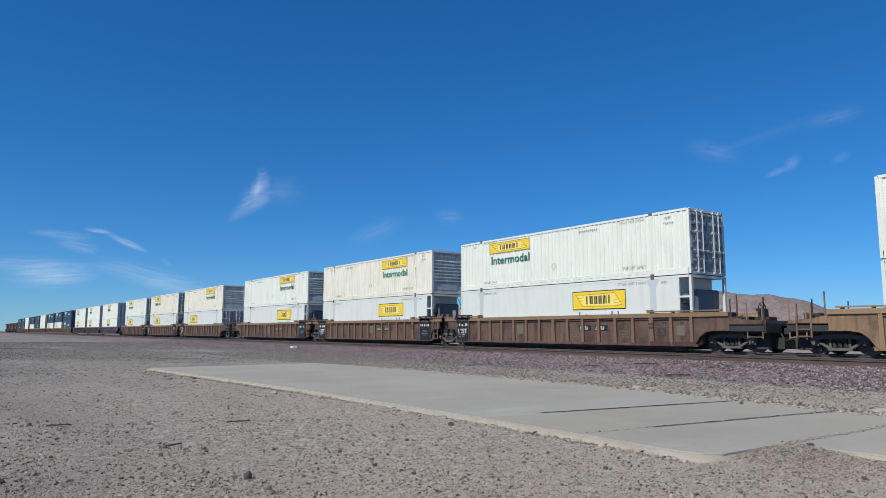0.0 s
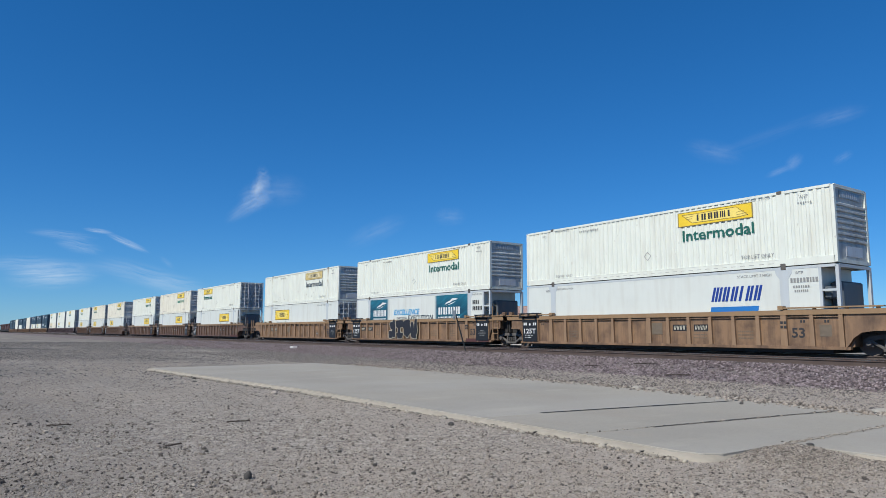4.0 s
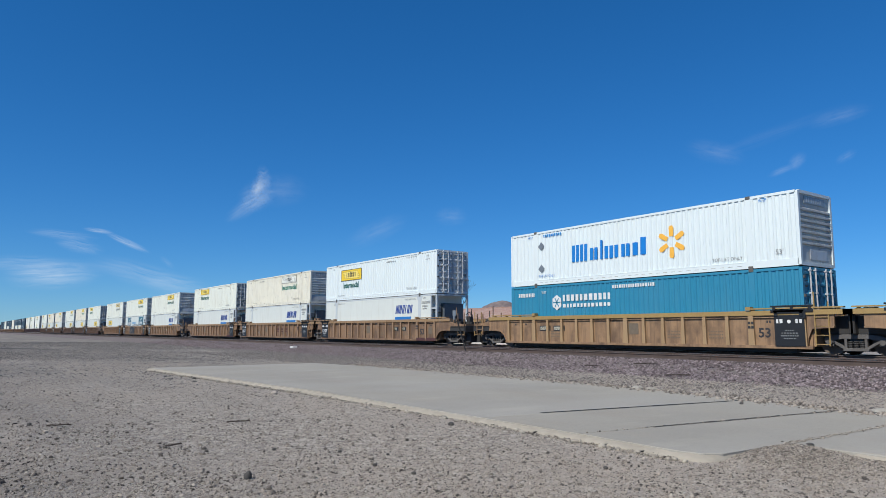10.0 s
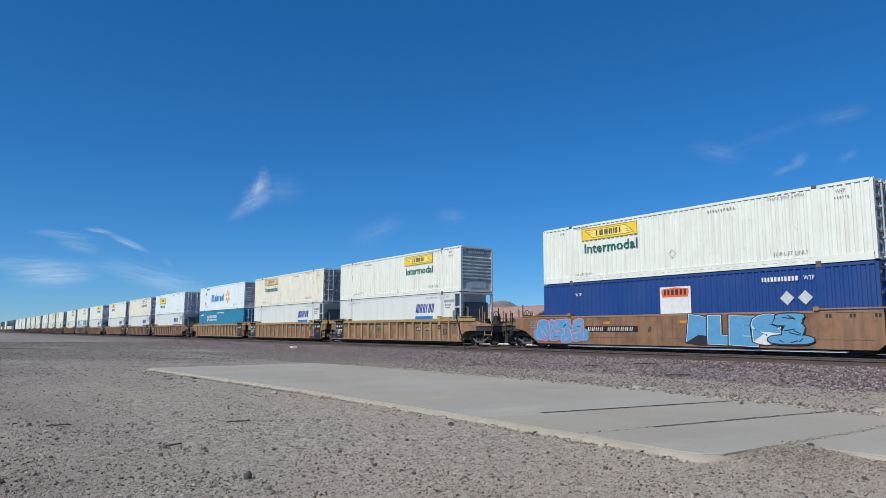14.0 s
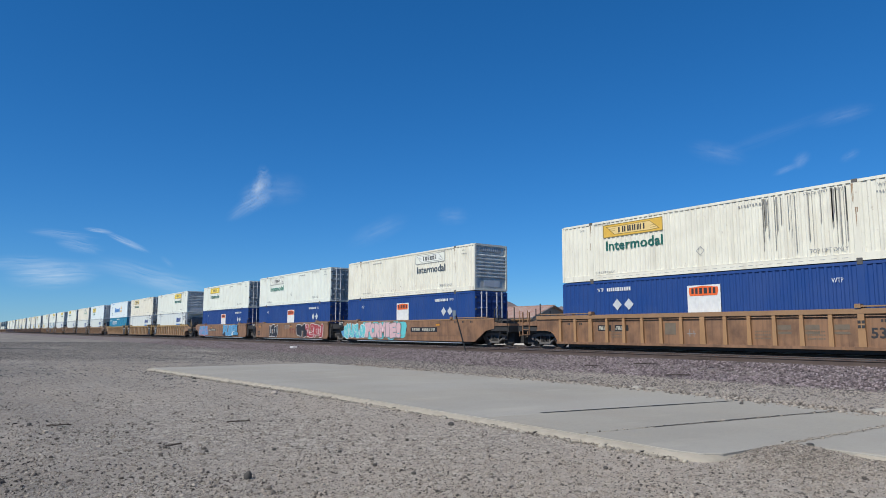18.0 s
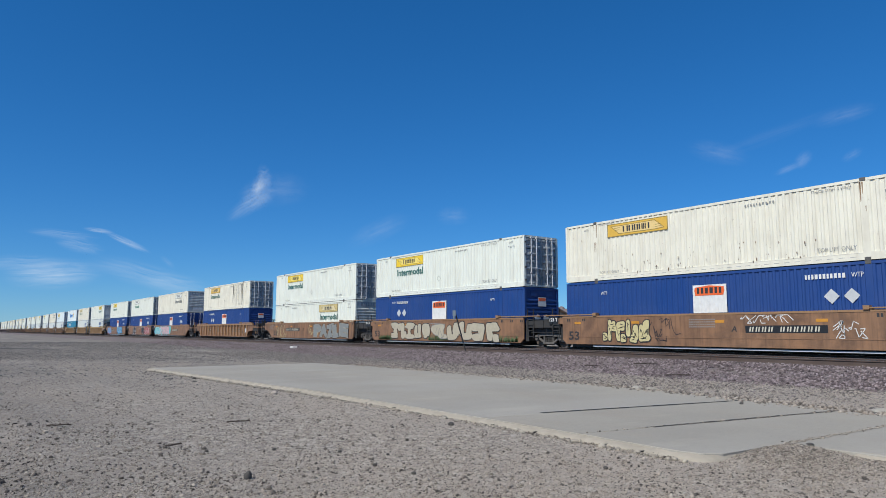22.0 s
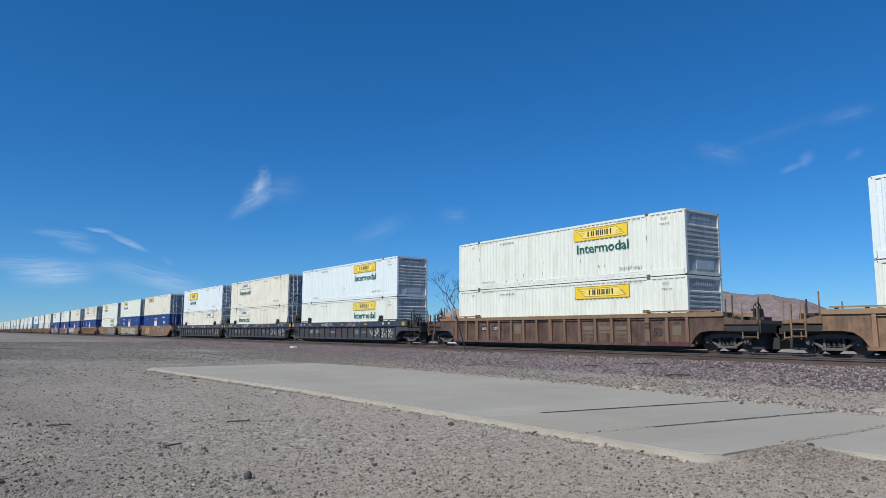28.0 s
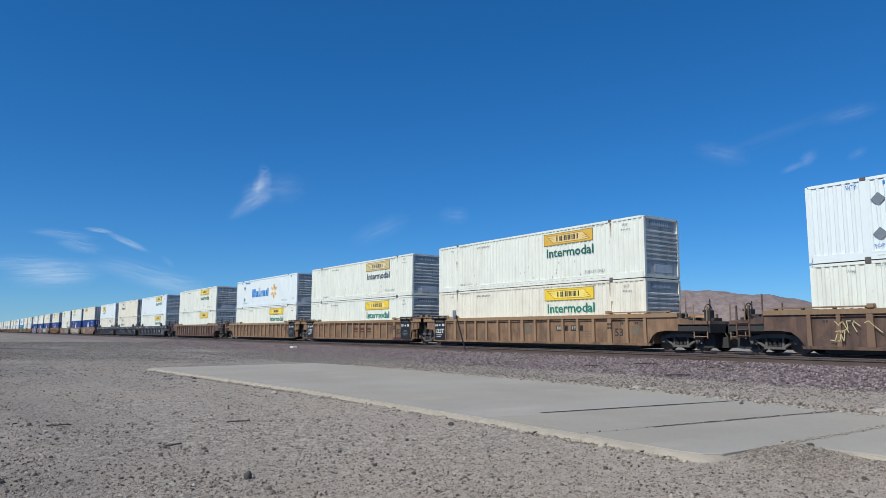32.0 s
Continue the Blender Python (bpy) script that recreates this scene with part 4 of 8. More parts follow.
def sign(parent, x, z, w, h, face, frame_mat, y, im=None, im_mat=None, im_w=3.3, im_z=None, name_mat=None):
    """The hauler's name board: a coloured panel with a drawn ribbon, plain blocks for the name, and the word below it."""
    if face:
        pan = put("sign_panel", mesh(("sign_panel", w, h), lambda bm: box(bm, 0, w, 0, 0.004, 0, h)), face, parent, (x, y + 0.001, z))
        put("panel_border", bars_mesh(("panel_border", w, h), [(0, w, 0, h * 0.045), (0, w, h * 0.955, h), (0, w * 0.011, 0, h), (w * 0.989, w, 0, h)]), GREYT if face is YEL3 else frame_mat, pan, (0, -0.005, 0))
    else:
        pan = parent
    ox, oz = (0, 0) if face else (x, z)
    yy = -0.004 if face else y + 0.001

    def ribbon(bm):
        for a, b in (((0.06, 0.82), (0.20, 0.20)), ((0.20, 0.2), (0.80, 0.16)), ((0.24, 0.80), (0.80, 0.84)), ((0.80, 0.84), (0.94, 0.22)), ((0.10, 0.62), (0.22, 0.66)), ((0.13, 0.48), (0.21, 0.50)),
                     ((0.80, 0.32), (0.92, 0.36)), ((0.80, 0.48), (0.89, 0.52)), ((0.06, 0.82), (0.24, 0.80)), ((0.80, 0.16), (0.94, 0.22))):
            (x0, z0), (x1, z1) = a, b
            dx, dz = (x1 - x0) * w, (z1 - z0) * h
            ln = math.hypot(dx, dz)
            nx, nz = -dz / ln * 0.011, dx / ln * 0.011
            slab(bm, [(x0 * w + nx, z0 * h + nz), (x1 * w + nx, z1 * h + nz), (x1 * w - nx, z1 * h - nz), (x0 * w - nx, z0 * h - nz)], 0, 0.002)
    put("ribbon_outline", mesh(("ribbon_outline", w, h), ribbon), SCROLL if face in (YEL, YEL2, YEL4) else GREYT, pan, (ox, yy, oz))
    tone = {YEL: "yellow", YEL2: "faded", YEL3: "bleached", YEL4: "ochre"}.get(face)
    if tone:
        put("ribbon", mesh(("ribbon", w, h), lambda bm: slab(bm, [(0.205 * w, 0.22 * h), (0.80 * w, 0.19 * h), (0.925 * w, 0.25 * h), (0.795 * w, 0.81 * h), (0.24 * w, 0.775 * h), (0.085 * w, 0.79 * h)], 0, 0.001)), RIBBON[tone], pan, (ox, yy + 0.0012, oz))
    for i, (cx, k) in enumerate(((0.272, 1), (0.338, 2), (0.428, 2), (0.507, 2), (0.588, 3), (0.690, 1))):
        rects = [((cx + 0.034 * j) * w if k < 3 else (cx + 0.026 * j) * w, (cx + 0.034 * j + 0.025) * w if k < 3 else (cx + 0.026 * j + 0.018) * w, 0.30 * h, 0.73 * h) for j in range(k)]
        put("name_block", bars_mesh(("name_block", w, h, i), rects), name_mat or BLACKT, pan, (ox, yy - 0.002, oz))
    if im_mat:
        letters("Intermodal", x + 0.12 if im is None else im, im_z if im_z is not None else z - 0.62, y + 0.001, 0.47, im_mat, parent, 0.012, 0, im_w, "bold lettering under the sign")


def sign_left(c, face=YEL, im=GREEN, frame_mat=None, y=-HALF, name=None):
    sign(c, 2.76, 2.05, 3.42, 0.62, face, frame_mat or SCROLL, y, 2.92, im, 3.24, 1.43, name)


def sign_right(c, face=YEL, im=GREEN, frame_mat=None, y=-HALF, name=None):
    sign(c, 9.66, 2.05, 3.42, 0.62, face, frame_mat or SCROLL, y, 9.86, im, 3.24, 1.43, name)


def sign_framed(c, x, z, im_z, w=3.35, h=0.88, y=-HALF):
    sign(c, x, z, w, h, YEL, BLACKT, y, x + 0.42, GREEN, 2.5, im_z)


def placard(parent, x, z, y, material, r=0.27):
    put("diamond_placard", mesh(("diamond_placard", r), lambda bm: slab(bm, [(-r, 0), (0, -r), (r, 0), (0, r)], 0, 0.003)), material, parent, (x, y, z))


def diamond_outline(parent, x, z, y, r=0.2):
    """A worn stencilled diamond: its outline only."""
    def make(bm):
        c = [(-r, 0), (0, -r), (r, 0), (0, r)]
        q = [(px * 0.84, pz * 0.84) for px, pz in c]
        for i in range(4):
            j = (i + 1) % 4
            slab(bm, [c[i], c[j], q[j], q[i]], 0, 0.002)
    put("diamond_stencil", mesh(("diamond_stencil", r), make), GREYT, parent, (x, y, z))


def container_base(label, skin, side="rib", end="door", end_mat=None, post_mat=None, frame_mat=None, group="containers on the train"):
    """A container in parts; the side towards the tracks' south and its trailing end are the ones that show."""
    c = root("shipping_container", label, "container", group)
    frame_mat = frame_mat or skin
    reefer = side == "reefer"
    bays = ((0.12, 1.86), (2.1, 14.05), (14.29, 16.03)) if side == "rib" else ((0.12, 1.86), (2.1, 14.05), (14.29, 15.45 if reefer else 16.03))
    for a, b in bays:
        if side == "rib":
            put("side_wall", mesh(("corrugated_side", a), lambda bm: corrugated(bm, a, b, 0.29, CH - 0.10, -HALF + 0.008, 0.036, 0.272)), skin, c)
        else:
            put("side_panel", mesh(("smooth_panel", a, b), lambda bm: box(bm, a + 0.004, b - 0.004, -HALF + 0.008, -HALF + 0.058, 0.16, CH - 0.09)), skin, c)
    put("far_side_wall", mesh(("far_side_wall", reefer), lambda bm: box(bm, 0.12, 15.45 if reefer else CL - 0.12, HALF - 0.06, HALF - 0.02, 0.16, CH - 0.09)), skin, c)
    x1 = CL - 0.06
    put("roof", mesh("roof", make_roof), skin, c)
    put("floor", mesh("floor_pan", lambda bm: box(bm, 0.05, CL - 0.05, -HALF + 0.03, HALF - 0.03, 0.02, 0.14)), CASTING, c)
    put("top_rail", mesh("top_rail", lambda bm: make_rail(bm, CH - 0.11, CH - 0.01)), frame_mat, c)
    put("bottom_rail", mesh(("bottom_rail", side == "rib"), lambda bm: make_rail(bm, 0.03, 0.30 if side == "rib" else 0.18)), frame_mat, c)
    if side == "rib" and skin not in (BLUE, TEAL):
        put("rail_slots", mesh("rail_slots", lambda bm: [box(bm, 2.3 + 0.39 * k, 2.5 + 0.39 * k, -HALF - 0.003, -HALF, z, z + 0.022) for k in range(30) for z in (0.14,)]), FAINTSLOT, c)["kind"] = "stuff"
    if side == "rib":
        put("rail_lip", mesh("rail_lip", lambda bm: box(bm, 2.12, 14.03, -HALF - 0.006, -HALF, 0.27, 0.295)), frame_mat, c)
    for x in (1.98, 14.17):
        if side == "rib":
            put("lifting_post", mesh("lifting_post", make_post), post_mat or skin, c, (x, 0, 0))
        else:
            put("lifting_post", mesh("flared_post", make_flared_post), post_mat or GREYPOST, c, (x, 0, 0))
        for z in (0.055, CH - 0.055):
            put("corner_casting", mesh("corner_casting", make_cast, bevel=0.012), CASTING if side != "yellow" else ORANGE, c, (x, -HALF + 0.078, z))
    for x in (0.06, CL - 0.06):
        for y in (-1, 1):
            put("corner_post", mesh("corner_post", lambda bm: box(bm, -0.06, 0.06, -0.07, 0.07, 0.05, CH - 0.04)), frame_mat, c, (x, y * (HALF - 0.07), 0))
    put("front_wall", mesh("blind_end", lambda bm: box(bm, 0.02, 0.06, -HALF + 0.13, HALF - 0.13, 0.12, CH - 0.08)), skin, c)
    put("end_header", mesh("end_header", lambda bm: box(bm, CL - 0.1, CL, -HALF + 0.1, HALF - 0.1, CH - 0.13, CH - 0.01)), frame_mat, c)
    put("end_sill", mesh("end_sill", lambda bm: box(bm, CL - 0.1, CL, -HALF + 0.1, HALF - 0.1, 0.03, 0.16)), frame_mat, c)
    em = end_mat or (DOORLIGHT if skin is BRIGHT else DOORGREY)
    if end == "door":
        for y in (-0.6, 0.6):
            d = put("door_leaf", mesh("door_leaf", make_door), em, c, (CL - 0.03, y * 1.0, 0))
            for k in (-0.2, 0.2):
                put("lock_rod", mesh("lock_rod", make_lockrod), STEEL, d, (0, k, 0))
            if skin is not BLUE:
                put("name_plate", mesh("door_plate", lambda bm: box(bm, 0, 0.006, -0.16, 0.16, -0.12, 0.12)), BLACKP if y < 0 else SLATE, d, (-0.02, -0.38 if y < 0 else 0.38, 2.25 if y < 0 else 1.35))
        for z in (0.4, 1.1, 1.8, 2.5):
            put("hinge", mesh("hinge", lambda bm: box(bm, -0.02, 0.05, -0.05, 0.05, -0.05, 0.05)), CASTING, c, (CL, -HALF + 0.09, z))
    elif end == "front":
        w = put("end_wall", mesh("ribbed_end_wall", make_front), end_mat or SHUTGREY, c, (CL - 0.045, 0, 0))
        put("vent_plate", mesh("vent_plate", lambda bm: box(bm, 0.003, 0.022, -0.55, 0.75, 0.28, 0.66), bevel=0.006), STEEL if end_mat is None else end_mat, w)
        np_ = put("name_plate", mesh("name_plate", lambda bm: box(bm, 0.003, 0.018, -0.8, 0.8, 2.42, 2.70)), DOORGREY if end_mat is None else end_mat, w)
        for i, yy in enumerate((-0.62, -0.48, -0.26, -0.12, 0.04, 0.18, 0.34, 0.48)) if end_mat is None else ():
            put("name_block", mesh("end_name_block", lambda bm: box(bm, 0.018, 0.021, 0, 0.07, 2.47, 2.65)), DIAMOND, np_, (0, yy, 0))
    else:   # machinery bay of a refrigerated box: an open frame with the unit inside
        put("bulkhead", mesh("bulkhead", lambda bm: box(bm, 15.40, 15.46, -HALF + 0.05, HALF - 0.05, 0.12, CH - 0.08)), skin, c)
        put("bay_post", mesh("bay_post", lambda bm: (box(bm, 15.45, 15.55, -HALF, -HALF + 0.09, 0.1, CH - 0.1), box(bm, 15.55, CL - 0.1, -HALF + 0.01, -HALF + 0.07, 1.92, 2.0), box(bm, 15.55, CL - 0.1, -HALF + 0.01, -HALF + 0.07, 1.0, 1.06))), frame_mat, c)

        def unit(bm):
            box(bm, 15.5, 15.92, -0.55, 1.1, 0.35, 2.3)
            box(bm, 15.5, 15.8, -1.12, -0.62, 1.65, 2.1)
        put("cooling_unit", mesh("cooling_unit", unit, bevel=0.06), MACHINE, c, label="dark refrigeration unit in the end bay")

        def tank(bm):
            rod(bm, (15.75, -1.05, 0.5), (15.75, 0.3, 0.5), 0.24, 14)
        put("fuel_tank", mesh("fuel_tank", tank, smooth=False), SHUTGREY, c)
    return c


def small_marks(c, y=-HALF, mat=None, right=False):
    """Stencilled handling notes, clear of the signs."""
    g = mat or GREYT
    letters("TOP LIFT ONLY", 2.2, 0.34, y + 0.001, 0.12, g, c, 0, 0, 1.2)
    letters("TOP LIFT ONLY", 12.5, 0.42, y + 0.001, 0.16, g, c, 0, 0, 1.35)
    letters("WTP", 14.9, 2.5, y + 0.001, 0.14, g, c, 0, 0, 0.34)
    letters("WTP", 1.25, 2.5, y + 0.001, 0.12, g, c, 0, 0, 0.3)
    letters("STACK LIMIT 3 HIGH", 12.4, 2.69 if right else 2.6, y + 0.001, 0.075 if right else 0.11, g, c, 0, 0, 1.4)
    letters("STACK LIMIT 3 HIGH", 2.2, 2.69, y + 0.001, 0.075, g, c, 0, 0, 1.0)
    put("lettering", word_bars(10, 1.2, 0.09, 1.0, seed=4), g, c, (3.9 if right else 9.8, y + 0.001, 2.5))
    put("lettering", word_bars(6, 0.5, 0.07, 1.0, seed=6), g, c, (14.85, y + 0.001, 2.3))


def rust_specks(c, seed, x0, x1, z0, z1, n=26, tall=1.0):
    rnd = random.Random(seed)

    def make(bm):
        for _ in range(n):
            x, z = rnd.uniform(x0, x1), z0 + (z1 - z0) * rnd.random() ** 2
            r = rnd.uniform(0.006, 0.024)
            h = r * tall * rnd.uniform(1.5, 5.0)
            slab(bm, [(x - r, z), (x - r * 0.5, z - h), (x + r * 0.6, z - h * 0.8), (x + r, z + r * 0.3), (x, z + h * 0.7)], 0, 0.002)
    put("rust_stain", mesh(("rust_stain", seed), make), SPOT, c, (0, -HALF - 0.006, 0))["kind"] = "stuff"


def dry_box(label, skin, where, face=YEL, im=GREEN, end="door", marks=True, specks=0, name=None):
    c = container_base(label, skin, "rib", end)
    if where == "L":
        sign_left(c, face, im, name=name)
    elif where == "R":
        sign_right(c, face, im, name=name)
    elif where == "LF":
        sign_framed(c, 2.7, 1.55, 0.98)
    elif where == "RP":
        sign_right(c, face, im, GREYT, name=name)
    if marks:
        small_marks(c, right=where in ("R", "RP"))
    if specks or skin is CREAM:
        def weep(bm):
            rnd = random.Random(specks + 3)
            for x in (1.98, 14.17):
                for k in range(4):
                    a, w, ln = x + rnd.uniform(-0.1, 0.1), rnd.uniform(0.008, 0.03), rnd.uniform(0.15, 0.8)
                    z = rnd.choice((CH - 0.14, CH - 0.14, 1.9))
                    slab(bm, [(a - w, z), (a - w * 0.3, z - ln), (a + w * 0.3, z - ln * 0.9), (a + w, z)], 0, 0.001)
        put("rust_weep", mesh(("rust_weep", specks), weep), RUSTWEEP, c, (0, -HALF - 0.006, 0))["kind"] = "stuff"
    if specks:
        rust_specks(c, specks, 3.5, 12.5, 0.30, 1.2, 60 if specks == 16 else 22)
    if where in ("L", "R") and not specks:
        diamond_outline(c, 8.0, 0.95, -HALF + 0.004, 0.2)
    return c


def marten_box():
    c = container_base("smooth white refrigerated container with a blue sign and bar", SMOOTH_W, "reefer", "open", frame_mat=GREYPOST)
    for i, (a, k) in enumerate(((0, 3), (0.48, 2), (0.84, 2), (1.20, 1), (1.48, 2), (1.82, 2))):
        put("name_block", bars_mesh(("slanted_name", i), [(a + 0.15 * j, a + 0.15 * j + 0.105, 0, 0.58) for j in range(k)], 0.26), MBLUE, c, (11.1, -HALF - 0.004, 1.68), "slanted blue name block")
    put("underline_bar", bars_mesh("underline_bar", [(0, 2.05, 0, 0.22)], 0.2), LBLUE, c, (11.05, -HALF - 0.004, 1.24))
    letters("STACK LIMIT 3 HIGH", 12.3, 2.58, -HALF - 0.004, 0.11, GREYT, c, 0, 0, 1.4)
    letters("STACK LIMIT 3 HIGH", 2.2, 2.58, -HALF - 0.004, 0.10, GREYT, c, 0, 0, 1.2)
    letters("WTP", 1.45, 2.5, -HALF - 0.004, 0.13, GREYT, c, 0, 0, 0.3)
    letters("WTP", 14.6, 2.58, -HALF - 0.004, 0.13, GREYT, c, 0, 0, 0.3)
    put("lettering", word_bars(9, 1.0, 0.17, 0.3, 0, 5), GREYT, c, (14.42, -HALF - 0.004, 2.28))
    put("lettering", word_bars(7, 0.6, 0.09, 0.3, 0, 6), GREYT, c, (14.5, -HALF - 0.004, 2.08))
    put("lettering", word_bars(7, 0.5, 0.09, 0.3, 0, 7), GREYT, c, (14.55, -HALF - 0.004, 1.92))
    return c


def framed_reefer(x, flipped=False, plain_side=False):
    c = container_base("smooth white refrigerated container with a framed yellow sign", SMOOTH_W, "smooth" if flipped else "reefer", "door" if flipped else "open", frame_mat=SMOOTH_W)
    sign_framed(c, x, 1.52, 0.98, 3.35, 0.92)
    letters("STACK LIMIT 3 HIGH", 12.2, 2.6, -HALF - 0.004, 0.12, GREYT, c, 0, 0, 1.6)
    letters("WTP", 14.6, 2.55, -HALF - 0.004, 0.14, GREYT, c, 0, 0, 0.34)
    letters("STACK LIMIT 3 HIGH", 2.2, 2.6, -HALF - 0.004, 0.10, GREYT, c, 0, 0, 1.2)
    return c


def teal_panel_reefer():
    c = container_base("smooth white refrigerated container with dark teal panels and a slogan", SMOOTH_W, "reefer", "open", frame_mat=GREYPOST)
    y = -HALF - 0.004

    def swoosh(bm):
        top = [(0.0, 0.05), (0.35, 0.22), (0.8, 0.30), (1.2, 0.46), (1.55, 0.40), (1.95, 0.30)]
        low = [(1.6, 0.24), (1.15, 0.24), (0.8, 0.12), (0.4, 0.10)]
        slab(bm, top + low, 0, 0.002)
        slab(bm, [(0.2, -0.06), (0.9, 0.04), (1.7, 0.16), (1.0, -0.02)], 0, 0.002)
    for x, w in ((2.12, 2.75), (10.45, 3.55)):
        p = put("name_panel", mesh(("name_panel", w), lambda bm: box(bm, 0, w, 0, 0.003, 0, 1.55)), TEALPRINT[0 if x < 5 else 1], c, (x, y, 1.2), "dark teal sign panel with white emblem")
        k = w / 2.75
        em = put("emblem", mesh("swoosh_emblem", swoosh), WHITET, p, (0.3 * w + 0.1, -0.004, 0.9))
        em.scale = (0.75, 1, 0.75)
        em.rotation_euler = (0, radians(-6), 0)
        for i, (a, m) in enumerate(((0, 2), (0.42, 2), (0.84, 2), (1.26, 3))):
            rects = [((a + 0.19 * j) * k, (a + 0.19 * j + 0.13) * k, 0, 0.46) for j in range(m)]
            put("name_block", bars_mesh(("teal_name", i, w), rects), WHITET, p, (0.5, -0.004, 0.32))
        put("lettering", word_bars(16, 1.75 * k, 0.09, 0.2, 0, 10), WHITET, p, (0.5, -0.004, 0.1))
    letters("EXCELLENCE", 5.5, 1.60, y, 0.37, PRINTBLUE, c, 0.014, 0.2, 3.25)
    letters("THROUGH", 5.85, 1.26, y, 0.20, PRINTSLATE, c, 0.004, 0.2, 1.35)
    letters("EXECUTION", 7.3, 1.18, y, 0.37, PRINTSLATE, c, 0.012, 0.2, 3.05)
    letters("STACK LIMIT 3 HIGH", 14.5, 2.62, y, 0.10, GREYT, c, 0, 0, 0.9)
    put("lettering", word_bars(4, 0.6, 0.24, 0.3, 0, 12), BLACKT, c, (14.5, y, 2.08))
    put("lettering", word_bars(6, 0.9, 0.24, 0.3, 0, 13), BLACKT, c, (14.5, y, 1.72))
    return c


def rays_box(named=True):
    c = container_base("clean bright white corrugated container with blue name and amber rays" if named else "clean bright white corrugated container with grey placards", BRIGHT, "rib", "front")
    y = -HALF + 0.001
    if named:
        x = 0.0
        for i, (w, h, m) in enumerate(((1.10, 0.84, 4), (0.56, 0.60, 2), (0.17, 0.92, 1), (0.92, 0.60, 3), (0.56, 0.60, 2), (0.34, 0.60, 1), (0.36, 0.80, 1))):
            bar = w / m
            rects = [(x + bar * j, x + bar * j + bar * (0.74 if m > 1 else 0.86), 0.0, h) for j in range(m)]
            put("name_block", bars_mesh(("rays_name", i), rects, 0.03), WBLUE, c, (4.64, y, 1.06), "bright blue name block")
            x += w + 0.10

        def ray(bm):
            slab(bm, [(-0.10, 0.24), (0.10, 0.24), (0.12, 0.62), (0.07, 0.72), (-0.07, 0.72), (-0.12, 0.62)], 0, 0.003)
        for i in range(6):
            r = put("ray", mesh("ray", ray), SPARK, c, (10.57, y, 1.48))
            r.rotation_euler = (0, radians(60 * i), 0)
    for z in (2.08, 0.88):
        placard(c, 2.42, z, y, SLATE, 0.24)
    letters("TOP LIFT ONLY", 2.2, 0.42, y, 0.13, WBLUE, c, 0, 0, 1.2)
    letters("TOP LIFT ONLY", 12.5, 0.42, y, 0.14, GREYT, c, 0, 0, 1.35)
    letters("WTP", 1.4, 2.55, y, 0.16, WBLUE, c, 0, 0, 0.36)
    letters("WTP", 14.6, 2.6, y, 0.14, WBLUE, c, 0, 0, 0.34)
    letters("53'", 15.2, 0.5, y, 0.2, GREYT, c)
    put("lettering", word_bars(10, 1.3, 0.14, 0.3, 0, 14), WBLUE, c, (2.6, y, 2.55))
    return c


def teal_box():
    c = container_base("teal corrugated container with a white hexagon emblem", TEAL, "rib", "door", end_mat=TEAL)
    y = -HALF + 0.001
    hexa = [(0.36 * math.cos(radians(60 * i + 30)), 0.4 * math.sin(radians(60 * i + 30))) for i in range(6)]
    put("hexagon_emblem", mesh("hexagon_emblem", lambda bm: slab(bm, hexa, 0, 0.003)), WHITET, c, (3.52, y, 1.95))

    def star(bm):
        for i in range(3):
            a = radians(60 * i)
            dx, dz = math.cos(a), math.sin(a)
            slab(bm, [(dx * 0.26 - dz * 0.03, dz * 0.26 + dx * 0.03), (-dx * 0.26 - dz * 0.03, -dz * 0.26 + dx * 0.03), (-dx * 0.26 + dz * 0.03, -dz * 0.26 - dx * 0.03), (dx * 0.26 + dz * 0.03, dz * 0.26 - dx * 0.03)], 0, 0.002)
    put("emblem_star", mesh("emblem_star", star), TEAL, c, (3.52, y - 0.004, 1.95))
    put("lettering", word_bars(11, 3.1, 0.32, 0.22, 0, 21), WHITET, c, (3.95, y, 2.0))
    put("lettering", word_bars(13, 3.1, 0.18, 0.3, 0, 22), WHITET, c, (3.95, y, 1.68))
    put("lettering", word_bars(10, 1.25, 0.2, 0.3, 0, 23), WHITET, c, (0.6, y, 2.3))
    letters("WTP", 2.4, 2.42, y, 0.16, WHITET, c, 0, 0, 0.36)
    put("lettering", word_bars(18, 2.4, 0.16, 0.3, 0, 24), WHITET, c, (7.2, y, 2.5))
    return c


